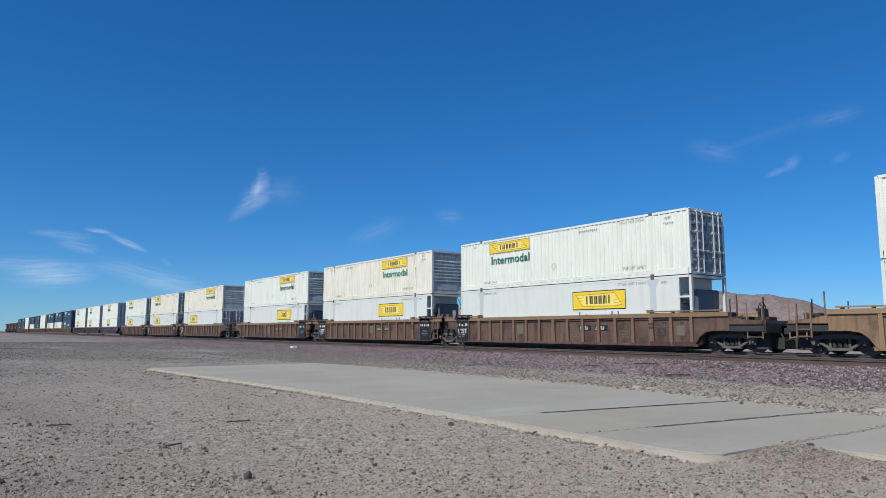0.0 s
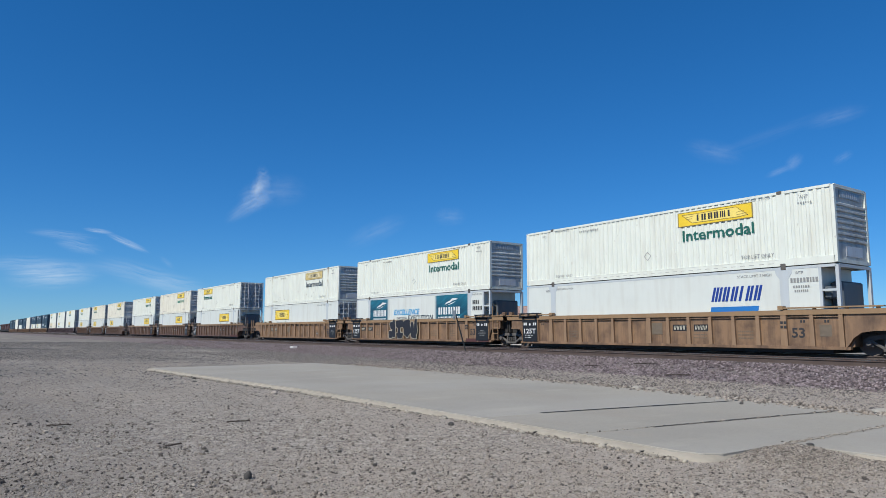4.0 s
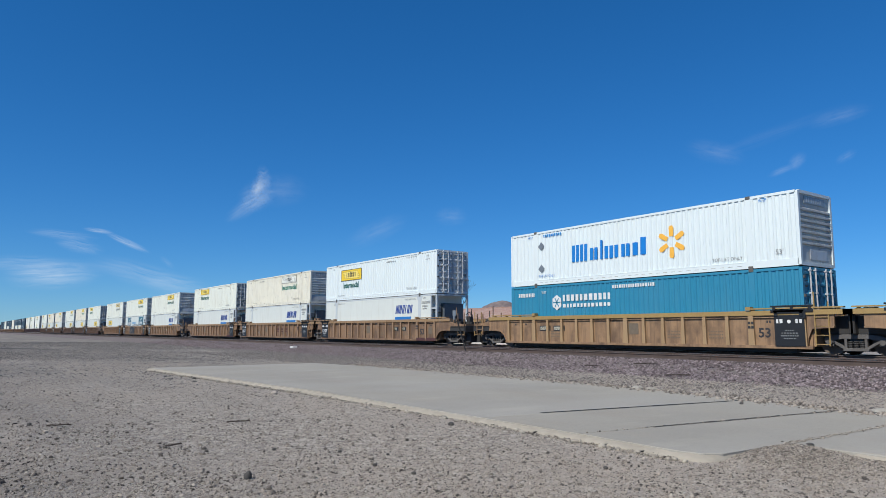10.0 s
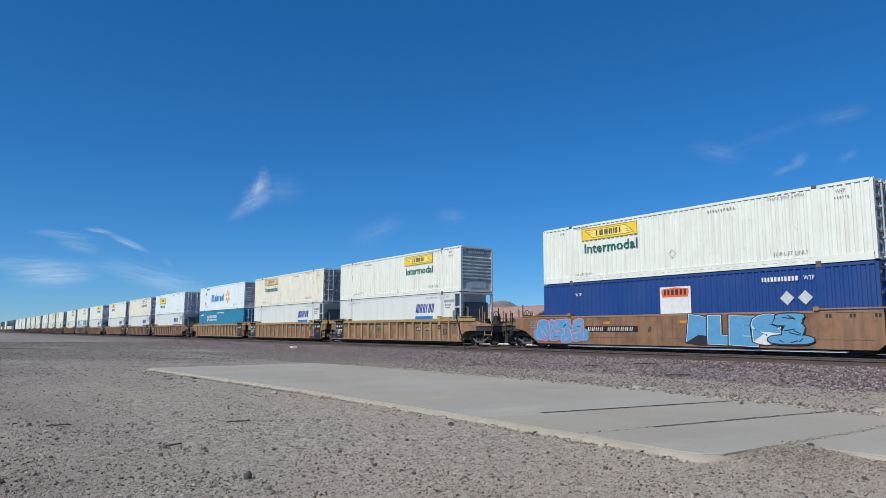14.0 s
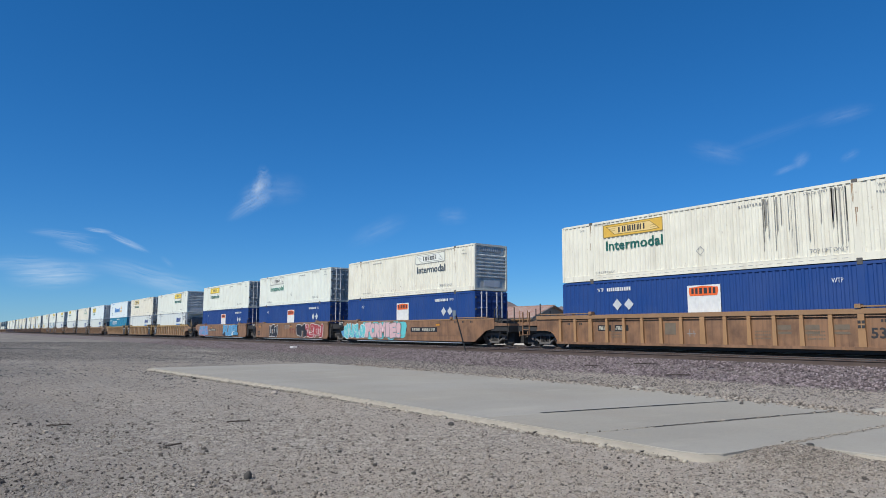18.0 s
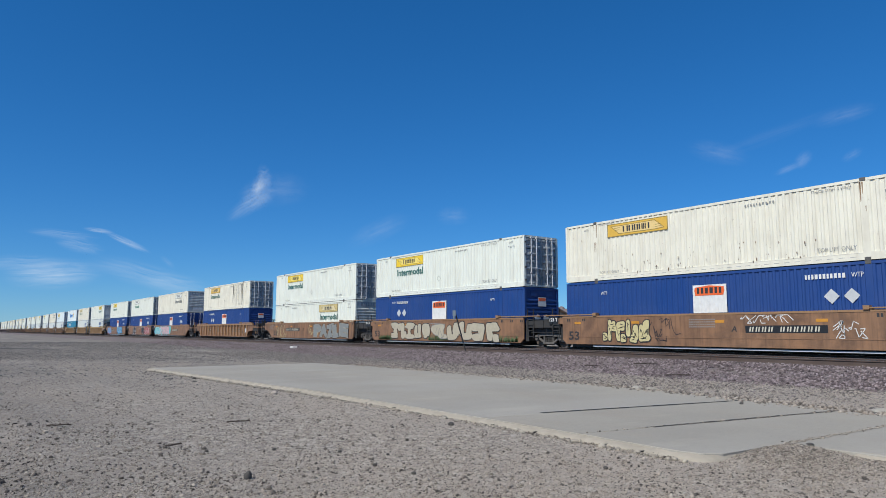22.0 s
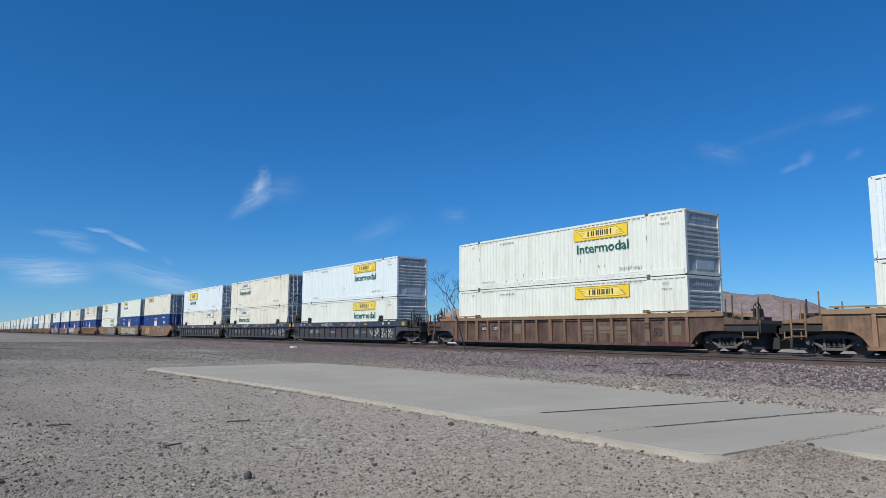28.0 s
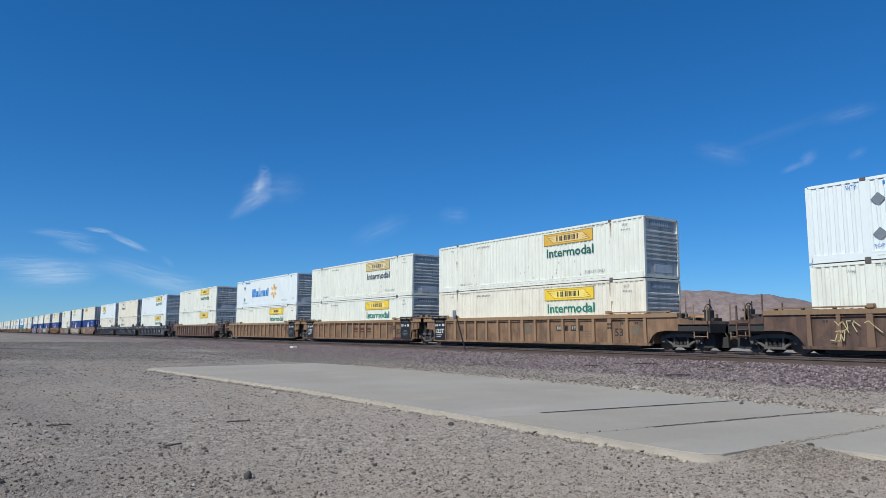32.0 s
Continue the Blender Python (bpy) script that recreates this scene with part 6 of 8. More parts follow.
def car_end(car, d, coupled, tone, style, at_brake):
    """What stands at one end of a well car: d = 1 trailing end, -1 leading end; origin of the meshes at the well's end."""
    ox = 16.30 if d > 0 else -0.15
    body, ch = CAR[tone], CHORD[tone]
    rust = body if style != "slope" else UNDER
    if style != "slope":
        put("end_web", mesh(("end_web", coupled, d, style), lambda bm: make_end_web(bm, coupled, d)), body, car, (ox, 0, 0))
        put("far_end_web", mesh(("far_end_web", coupled, d), lambda bm: slab(bm, [(d * x, z) for x, z in arch_outline()[:3]] + [(d * 0.95, 0.88), (d * (1.6 if coupled else 0.95), 1.44), (0, 1.44)], 1.40, 1.47)), body, car, (ox, 0, 0))
    put("end_bulkhead", mesh(("end_bulkhead", d), lambda bm: make_endplate(bm, d)), rust if style != "dark" else UNDER, car, (ox, 0, 0))
    if coupled:
        put("end_platform", mesh(("end_platform", d), lambda bm: make_platform(bm, d)), UNDER, car, (ox, 0, 0))
        if style != "dark":
            put("platform_side", mesh(("platform_side", d), lambda bm: (slab(bm, [(1.605 * d, 1.13), (3.0 * d, 1.13), (3.0 * d, 1.26), (2.2 * d, 1.30), (1.605 * d, 1.42)], -1.485, -1.42), box(bm, *sorted((2.86 * d, 3.08 * d)), -1.40, 1.40, 1.13, 1.26))), body, car, (ox, 0, 0))
        # Black boxes stand in for underframe and the shadow below the coupled end.
        put("draft_sill", mesh(("draft_sill", d), lambda bm: (box(bm, *sorted((0.9 * d, 3.0 * d)), -1.25, 1.25, 0.74, 1.05), box(bm, *sorted((2.15 * d, 2.95 * d)), -0.9, 0.9, 0.15, 0.76), box(bm, *sorted((2.6 * d, 3.3 * d)), -0.5, 0.5, 0.16, 0.6))), UNDER, car, (ox, 0, 0))
        put("coupler", mesh(("coupler", d), lambda bm: make_coupler(bm, d), bevel=0.03), UNDER, car, (ox, 0, 0))
        put("handrail", mesh("handrail", make_handrail), ch if style == "rib" else UNDER, car, (ox + (2.35 if d > 0 else -3.0), 0, 0))
        for k, (x, yy, top) in enumerate(((1.45, -1.1, 2.15), (1.75, -1.1, 2.3), (2.55, -0.55, 2.2)) if d > 0 else ((1.1, -1.0, 1.9), (1.95, -0.9, 2.3), (2.5, -0.7, 2.05))):
            put("end_post", mesh(("end_post", top), lambda bm: rod(bm, (0, 0, 1.08), (0, 0, top), 0.03, 6)), (body if style == "rib" and tone != "orange" and k < 2 else UNDER), car, (ox + d * x, yy, 0))
        put("valve_box", mesh(("valve_box", d), lambda bm: (box(bm, -0.3, 0.3, -0.25, 0.25, 1.1, 1.52 if d < 0 else 1.62), box(bm, 0.34, 0.42, -0.2, 0.2, 1.1, 1.45)), bevel=0.03), UNDER, car, (ox + d * (2.45 if d < 0 else 1.05), -0.6, 0))
        if d < 0:
            put("ladder", mesh("ladder", make_ladder), body if style == "rib" else UNDER, car, (ox - 2.7, 0, 0))
        if at_brake:
            zz = 1.70
            bx = ox + d * (2.6 if style == "rib" else 1.75)
            put("brake_stand", mesh("brake_stand", make_brake_stand), UNDER, car, (bx, -0.75, zz))
            put("brake_wheel", mesh("brake_wheel", make_brake_wheel), UNDER, car, (bx, -0.75, zz), "spoked hand brake wheel").rotation_euler = (0, 0, radians(90))
        put("air_reservoir", mesh("air_reservoir", make_reservoir), UNDER if style != "rib" else ch, car, (ox + d * 1.75, 0.35 if style == "rib" else -0.6, 1.36))
        put("air_hose", mesh(("air_hose", d), lambda bm: (rod(bm, (3.0 * d, -0.35, 0.85), (3.3 * d, -0.38, 0.48), 0.03, 6), rod(bm, (3.3 * d, -0.38, 0.48), (3.6 * d, -0.36, 0.62), 0.03, 6))), UNDER, car, (ox, 0, 0))
        put("pipe_run", mesh(("pipe_run", d), lambda bm: (rod(bm, (0.2 * d, -1.44, 1.30), (1.5 * d, -1.42, 1.24), 0.025, 6), rod(bm, (1.5 * d, -1.42, 1.24), (2.1 * d, -1.3, 1.45), 0.025, 6), box(bm, *sorted((1.9 * d, 2.3 * d)), -1.2, -0.7, 1.1, 1.42))), UNDER, car, (ox, 0, 0))
    else:
        if style == "rib":
            top = 1.64 if tone == "gold" else 1.9
            for nm, a, b, y0, y1, z0, z1, mt in (("end_stanchion", 1.00, 1.26, -1.42, -1.20, 1.40, top, body), ("end_stanchion", 1.00, 1.26, 1.1, 1.46, 0.95, top - 0.06, body), ("inner_stanchion", 0.52, 0.74, -1.15, -0.9, 0.95, top - 0.1, body), ("stop_block", 0.55, 0.97, -1.46, -1.2, 1.44, 1.66, ch), ("joint_arm", 0.27, 1.50, -1.05, 1.05, 0.74, 1.38, UNDER)):
                put(nm, mesh((nm, d, y0, z1), lambda bm: box(bm, *sorted((a * d, b * d)), y0, y1, z0, z1), bevel=0.02), mt, car, (ox, 0, 0))
            put("joint_casting", mesh(("joint_casting", d), lambda bm: (box(bm, *sorted((1.33 * d, 1.5 * d)), -1.3, 1.3, 0.74, 1.62), box(bm, *sorted((1.0 * d, 1.5 * d)), -0.85, 0.85, 1.3, 1.62)), bevel=0.03), UNDER, car, (ox, 0, 0), "black casting at the shared joint")
            put("black_guide", mesh(("black_guide", d), lambda bm: (box(bm, *sorted((-1.30 * d, 0.28 * d)), -1.575, -1.34, 1.74, 1.80), box(bm, *sorted((-1.30 * d, 0.28 * d)), -1.565, -1.5, 1.54, 1.635), [box(bm, *sorted((q * d, (q + 0.12) * d)), -1.57, -1.45, 1.625, 1.75) for q in (-1.22, -0.55, 0.1)], box(bm, *sorted((-0.1 * d, 0.0)), -1.56, -1.5, 1.3, 1.63)), bevel=0.01), BLACKP, car, (ox, 0, 0))
            if d > 0:
                put("end_ladder", mesh("end_ladder", lambda bm: ([rod(bm, (x, -1.5, 0.32), (x, -1.5, 2.25 if x < 0.5 else 1.9), 0.026, 6) for x in (0.3, 0.78)], [rod(bm, (0.3, -1.5, z), (0.78, -1.5, z), 0.018, 5) for z in (0.38, 0.7, 1.02, 1.34, 1.66)])), ch, car, (ox, 0, 0))
        else:
            def low(bm):
                x0, x1 = sorted((0.2 * d, 1.42 * d))
                box(bm, x0, x1 + 0.0, -1.2, 1.2, 0.74, 1.46)
                box(bm, x0, x1, -1.44, -1.25, 1.02, 1.4)
                for z in (0.55, 0.85, 1.15, 1.45):
                    box(bm, *sorted((0.25 * d, 0.75 * d)), -1.5, -1.47, z, z + 0.03)
                for xx in (0.25, 0.72):
                    box(bm, *sorted((xx * d, xx * d + 0.04)), -1.5, -1.46, 0.5, 2.0)
            put("end_frame", mesh(("end_frame", d), low), UNDER, car, (ox, 0, 0))
            if style == "dark" and d > 0:
                put("joint_cover", mesh("joint_cover", lambda bm: (box(bm, 0.95, 1.44, -1.15, 0.9, 1.4, 1.95), rod(bm, (1.2, -1.2, 2.0), (1.2, -0.7, 2.0), 0.3, 14)), bevel=0.05), UNDER, car, (ox, 0, 0), "black hump over the shared joint")


def panel125(car, x, y, words):
    """Black data panel of an articulated end."""
    p = put("data_panel", mesh("data_panel", lambda bm: (box(bm, 0, 1.12, 0, 0.004, 0.30, 1.44), box(bm, 0.02, 0.14, -0.03, 0, 1.40, 1.62), box(bm, 0.96, 1.08, -0.03, 0, 1.40, 1.62), box(bm, 0, 1.12, -0.03, 0, 1.5, 1.62))), BLACKP, car, (x, y, 0), "black data panel with white stencils")
    if words:
        letters("125T", 0.12, 0.72, -0.006, 0.26, WHITET, p, 0.006, 0, 0.9)
        put("lettering", word_bars(6, 0.6, 0.035, 0.8, 0, 51), WHITET, p, (0.2, -0.006, 0.6))
        put("lettering", word_bars(5, 0.45, 0.035, 0.8, 0, 52), WHITET, p, (0.2, -0.006, 0.48))
    else:
        for k, (m, w) in enumerate(((5, 0.42), (8, 0.66), (6, 0.6), (4, 0.3))):
            put("lettering", word_bars(m, w, 0.034, 0.7, 0, 53 + k), GREYT, p, (0.56 - w / 2, -0.006, 0.56 + 0.1 * k))
    put("lettering", word_bars(2, 0.24, 0.15, 0.3, 0, 59), WHITET, p, (0.08, -0.006, 1.14))
    put("lettering", word_bars(2, 0.24, 0.15, 0.3, 0, 60), WHITET, p, (0.8, -0.006, 1.14))
    put("stencil_disc", mesh("stencil_disc", lambda bm: slab(bm, [(0.07 * math.cos(i * 0.6283), 0.07 * math.sin(i * 0.6283)) for i in range(10)], 0, 0.002)), WHITET, p, (0.56, -0.006, 1.2))


def ribbed_car(n, tone, left_c, right_c, label, number_x=None, logo_x=None, seed=0):
    car = root("well_car", label, "rail car", "well cars of the train")
    body, ch = CAR[tone], CHORD[tone]
    dark = tone == "dark"
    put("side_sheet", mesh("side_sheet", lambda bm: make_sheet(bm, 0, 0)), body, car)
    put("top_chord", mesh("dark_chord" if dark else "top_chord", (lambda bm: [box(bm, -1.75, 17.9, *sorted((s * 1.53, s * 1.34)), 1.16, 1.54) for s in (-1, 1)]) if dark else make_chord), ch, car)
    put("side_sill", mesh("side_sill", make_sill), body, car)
    put("floor_beam", mesh("floor_beam", make_floor_beams), UNDER, car)
    for i, x in enumerate(RIBS):
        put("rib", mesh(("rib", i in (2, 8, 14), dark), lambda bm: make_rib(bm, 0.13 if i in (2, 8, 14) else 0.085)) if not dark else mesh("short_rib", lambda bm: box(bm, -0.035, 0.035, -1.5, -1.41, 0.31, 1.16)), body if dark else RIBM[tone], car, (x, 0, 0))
    put("far_rib", mesh("far_ribs", lambda bm: [box(bm, x - 0.08, x + 0.08, 1.41, 1.5, 0.31, 1.44) for x in RIBS]), body, car)["kind"] = "stuff"
    zc = 1.62 if not dark else 1.56
    put("guide_plate", mesh("guide_plate", make_cap), ch, car, (14.05, 0, zc))
    cap = put("guide_plate", mesh("guide_plate", make_cap), ch, car, (2.1, 0, zc))
    cap.scale = (-1, 1, 1)
    if not dark:
        put("grab_rail", mesh("grab_rail", lambda bm: rod(bm, (RIBS[0], -1.46, 1.36), (RIBS[-1], -1.46, 1.36), 0.02, 5)), body, car)
    car_end(car, 1, right_c, tone, "dark" if dark else "rib", right_c)
    car_end(car, -1, left_c, tone, "dark" if dark else "rib", left_c and n % 2 == 0)
    truck(car, 17.735)
    if left_c:
        truck(car, -1.585)
    y = -1.416
    rnd = random.Random(n * 7 + 3)
    if not dark:
        letters("53", 14.42, 0.62, y, 0.36, BLACKT, car, 0.012, 0, 0.48)
        put("lettering", bars_mesh("limit_stencil", [(0, 0.1, 0, 0.10), (0.13, 0.23, 0, 0.10), (0, 0.1, 0.16, 0.26), (0.13, 0.23, 0.16, 0.26)]), BLACKT, car, (14.06, -1.524, 0.95))
        for x in (14.75, 15.6, 1.2, 0.4):
            put("lettering", word_bars(2, 0.17, 0.10, 0.3, 0, 63), BLACKT, car, (x, y, 1.15))
        for x in ([4.2, 9.3] if rnd.random() < 0.5 else [3.2, 10.3]) + [12.3]:
            for k in range(3):
                put("lettering", word_bars(8, 0.62, 0.05, 0.3, 0, 64 + k), STENCIL, car, (x, y, 0.55 + 0.13 * k))
        put("data_plate", mesh("data_plate", lambda bm: box(bm, 0, 0.42, 0, 0.004, 0, 0.42)), DIAMOND if rnd.random() < 0.25 else STENCIL, car, (15.42, y - 0.002, 0.66))
        nx = number_x if number_x is not None else 10.2
        for k in range(2 if logo_x is None or abs(logo_x[0] - nx) > 3.0 else 0):
            number_plate(car, nx + k * 1.02, 0.86, 0.80, 0.26, y)
        if logo_x is not None:
            for k in range(3):
                put("lettering", bars_mesh(("logo_bars", k), [(0.08, 0.72, 0.08, 0.17), (0.08, 0.72, 0.24, 0.42)]), MAROON if logo_x[1] == "red" else STENCIL, car, (logo_x[0] + k * 1.02, y, 0.66))
        put("patch", mesh(("patch", n % 3), lambda bm: box(bm, 0, 0.55, 0, 0.003, 0, 0.5)), STENCIL, car, (5.2 + (n % 4), y, 0.7))
        put("jack_pad", mesh("jack_pad", lambda bm: (box(bm, 0, 1.05, -1.505, -1.41, 0.21, 0.40), box(bm, 1.15, 2.2, -1.505, -1.41, 0.21, 0.40))), MAROON, car, (14.1, -0.004, 0)) if seed % 2 == 0 else None
        for k in range(4):
            x = RIBS[rnd.randrange(3, 13)] + 0.25
            put("chalk_mark", bars_mesh(("chalk_mark", k), [(0, 0.4, 0.1, 0.13), (0.1, 0.13, 0, 0.3), (0.3, 0.33, 0, 0.25)], 0.2 * k), GREYT, car, (x, y, rnd.uniform(0.5, 0.9))) if k < 1 and n % 4 == 1 else None
        if not right_c:
            panel125(car, 15.12, -1.535, False)
        if not left_c:
            panel125(car, -0.12, -1.535, True)
    else:
        letters("53", 10.3 if n != 17 else 9.2, 0.60, y, 0.34, GREYT, car, 0.012, 0, 0.5)
        for x in (2.2, 4.6, 8.1, 11.9):
            put("reflector", mesh("reflector", lambda bm: box(bm, 0, 0.42, 0, 0.004, 0, 0.11)), AMBER, car, (x, -1.536, 1.28))
        for x in (-1.4, 17.2):
            put("reflector", mesh("tall_reflector", lambda bm: box(bm, 0, 0.36, 0, 0.004, 0, 0.25)), AMBER, car, (x, -1.536, 1.22))
        put("lettering", word_bars(4, 0.75, 0.26, 0.3, 0, 71), GREYT, car, (2.2, y, 0.66))
        put("lettering", word_bars(4, 0.75, 0.26, 0.3, 0, 72), GREYT, car, (3.4, y, 0.66))
        for k, x in enumerate((6.1, 7.4, 11.4)):
            put("lettering", word_bars(8, 0.8, 0.12, 0.3, 0, 73 + k), REDB if k == 1 else GREYT, car, (x, y, 0.68))
        scrawl(car, 100 + n, 12.4, 14.0, 0.5, 1.05, GRAF["white"], y)
        scrawl(car, 130 + n, 14.4, 15.6, 0.4, 1.1, GRAF["white"], y, 14)
        scrawl(car, 160 + n, 5.0, 6.4, 1.22, 1.48, GRAF["white"], -1.537, 7)
        scrawl(car, 190 + n, 9.0, 11.0, 1.22, 1.48, GRAF["rose"] if n != 17 else GRAF["white"], -1.537, 9)
        for x in (1.85, 14.0):
            put("corner_guide", mesh("corner_guide", lambda bm: box(bm, 0, 0.3, -1.5, -1.34, 1.5, 1.95)), BLACKP, car, (x, 0, 0))
        for x in (0.4, 1.1, 14.6, 15.4):
            put("lettering", word_bars(2, 0.2, 0.14, 0.3, 0, 78), WHITET, car, (x, -1.536, 1.3))
    if n == 24:
        scrawl(car, 240, 0.5, 1.9, 0.5, 1.2, GRAF["straw"], -1.526, 7)
    if n == 2:
        graffiti(car, 2, 5.3, 8.9, 0.30, 1.6, "black", "beige", 4, -1.535, None, False)
    return car


def smooth_car(n, tone, left_c, right_c, label, paint_job):
    car = root("well_car", label, "rail car", "well cars of the train")
    body, ch = CAR[tone], CHORD[tone]
    y = -1.506
    dl, dr = (-2.05 if left_c else -0.12), (18.2 if right_c else 16.28)

    def side(bm):
        for s in (-1, 1):
            west = [(dl, 1.55), (dl, 0.98), (-1.25, 0.84), (-0.55, 0.40), (-0.25, 0.21)] if left_c else [(dl, 1.55), (dl, 0.42), (0.12, 0.21)]
            east = [(16.40, 0.21), (16.70, 0.40), (17.4, 0.84), (dr, 0.98), (dr, 1.55)] if right_c else [(16.02, 0.21), (dr, 0.42), (dr, 1.55)]
            top = west + east
            slab(bm, top, s * 1.50, s * 1.42)
    put("side_plate", mesh(("smooth_side_plate", left_c, right_c), side), body, car)
    put("crease_strip", mesh("crease_strip", lambda bm: [box(bm, 0.2, 15.95, *sorted((s * 1.512, s * 1.50)), 0.55, 0.57) for s in (-1, 1)]), body, car)
    put("top_chord", mesh(("flat_chord", left_c, right_c), lambda bm: [box(bm, dl, dr, *sorted((s * 1.515, s * 1.33)), 1.50, 1.58) for s in (-1, 1)]), ch, car)
    put("floor_beam", mesh("floor_beam", make_floor_beams), UNDER, car)
    put("bottom_rail", mesh("light_bottom_rail", lambda bm: box(bm, 1.8, 15.0, -1.42, -1.32, 0.10, 0.16)), GREYPOST, car)
    put("guide_plate", mesh("guide_plate", make_cap), ch, car, (14.05, 0, 1.56))
    cap = put("guide_plate", mesh("guide_plate", make_cap), ch, car, (2.1, 0, 1.56))
    cap.scale = (-1, 1, 1)
    car_end(car, 1, right_c, tone, "slope", right_c and n % 2 == 1)
    car_end(car, -1, left_c, tone, "slope", left_c)
    truck(car, 17.735)
    if left_c:
        truck(car, -1.585)
    for x in (0.7, 4.2, 8.4, 12.4):
        put("reflector", mesh("reflector", lambda bm: box(bm, 0, 0.42, 0, 0.004, 0, 0.11)), AMBER, car, (x, y - 0.004, 1.18))
    for x in (0.2, 1.2, 14.4, 15.2, 16.0):
        put("lettering", word_bars(2, 0.2, 0.13, 0.3, 0, 81), BLACKT, car, (x, y, 1.32))
    for k in range(4):
        put("lettering", word_bars(12, 1.2, 0.045, 0.3, 0, 82 + k), GREYT, car, (-0.9 if left_c else 7.2, y, 1.0 + 0.1 * k))
    if right_c and n == 16:
        put("reflector", mesh("big_reflector", lambda bm: box(bm, 0, 0.42, 0, 0.004, 0, 0.3)), AMBER, car, (17.6, y - 0.004, 1.2))
    if not left_c:
        p = put("data_panel", mesh("small_data_panel", lambda bm: box(bm, 0, 0.66, 0, 0.05, 0, 0.40)), BLACKP, car, (dl - 0.98, y + 0.006, 1.18), "small black data panel with white stencil")
        put("tan_plate", mesh("tan_plate", lambda bm: box(bm, 0, 0.30, 0, 0.04, 0, 0.30)), body, car, (dl - 0.31, y + 0.012, 1.20))
        letters("125 T", 0.05, 0.16, -0.004, 0.18, WHITET, p, 0.006, 0, 0.56)
    paint_job(car, y)
    return car


def sprayed_grass(car, seed, x0, x1, y):
    """Tufts of sprayed grass blades along the foot of a car side."""
    rnd = random.Random(seed)

    def make(bm):
        for _ in range(150):
            x, h = rnd.uniform(x0, x1), rnd.uniform(0.12, 0.42)
            k = rnd.uniform(-0.5, 0.5)
            slab(bm, [(x - 0.02, 0.24), (x + 0.03, 0.24), (x + k * h, 0.24 + h)], 0, 0.001)
    put("sprayed_grass", mesh(("sprayed_grass", seed), make), GRAF["moss"], car, (0, y, 0))["kind"] = "stuff"


def job10(car, y):
    graffiti(car, 10, -0.3, 3.0, 0.30, 1.48, "sky", "pink", 4, y - 0.004, "sky")
    number_plate(car, 3.05, 0.80, 3.15, 0.28, y)
    letters("B", 6.75, 0.8, y, 0.25, BLACKT, car, 0.006, 0.2)
    sprayed_word(car, "BLES", 11, 8.9, 12.7, 0.26, 1.52, "sky", "black", y - 0.004, "white", None, 0.13)
    graffiti(car, 9, 12.4, 13.9, 0.34, 1.46, "sky", "black", 1, y - 0.034)


def job11(car, y):
    letters("53", 0.35, 0.42, y, 0.40, BLACKT, car, 0.012, 0, 0.7)
    graffiti(car, 12, 3.5, 5.6, 0.28, 1.46, "black", "white", 3, y - 0.004, None, False)
    graffiti(car, 21, 10.0, 12.2, 0.30, 1.46, "black", "white", 2, y - 0.004, None, False)
    graffiti(car, 13, 11.9, 15.4, 0.28, 1.42, "red", "white", 4, y - 0.006)
    put("lettering", bars_mesh("wide_logo_bars", [(0, 0.5, 0.34, 0.44), (0.18, 0.30, 0, 0.34), (0.6, 1.1, 0.34, 0.44), (0.78, 0.9, 0, 0.34), (1.2, 1.3, 0, 0.44), (1.5, 1.6, 0, 0.44)]), REDB, car, (8.3, y, 0.6))


def job12(car, y):
    graffiti(car, 14, -0.2, 3.2, 0.28, 1.44, "aqua", "white", 4, y - 0.004, "sky")
    sprayed_word(car, "FORMIE!", 15, 3.3, 8.3, 0.34, 1.44, "rose", "grey", y - 0.004, None, "aqua", 0.10)
    letters("A", 8.75, 0.8, y, 0.26, BLACKT, car, 0.006, 0.2)
    number_plate(car, 9.45, 0.78, 3.1, 0.30, y)


def job14(car, y):
    letters("53", 0.25, 0.45, y, 0.42, BLACKT, car, 0.012, 0, 0.7)
    scrawl(car, 141, 0.9, 3.0, 0.25, 1.4, GRAF["straw"], y, 18)
    number_plate(car, 3.1, 0.82, 3.1, 0.28, y)
    letters("B", 6.9, 0.85, y, 0.22, BLACKT, car, 0.006, 0.2)
    scrawl(car, 142, 8.2, 9.6, 0.5, 1.4, GRAF["straw"], y, 8)
    sprayed_word(car, "PAZLE", 16, 9.3, 15.3, 0.30, 1.44, "grey", "black", y - 0.004, "beige", None, 0.10)


def job15(car, y):
    letters("53", 0.25, 0.45, y, 0.42, BLACKT, car, 0.012, 0, 0.7)
    graffiti(car, 17, 2.6, 7.4, 0.30, 1.40, "beige", "black", 5, y - 0.004, None, False)
    graffiti(car, 18, 7.7, 9.0, 0.34, 1.30, "beige", "grey", 1, y - 0.004)
    graffiti(car, 19, 9.2, 14.3, 0.26, 1.42, "beige", "black", 4, y - 0.004, None, False)
    sprayed_grass(car, 3, 0.9, 2.6, y - 0.003)
    sprayed_grass(car, 4, 7.2, 9.6, y - 0.003)
    sprayed_grass(car, 5, 13.2, 15.8, y - 0.003)


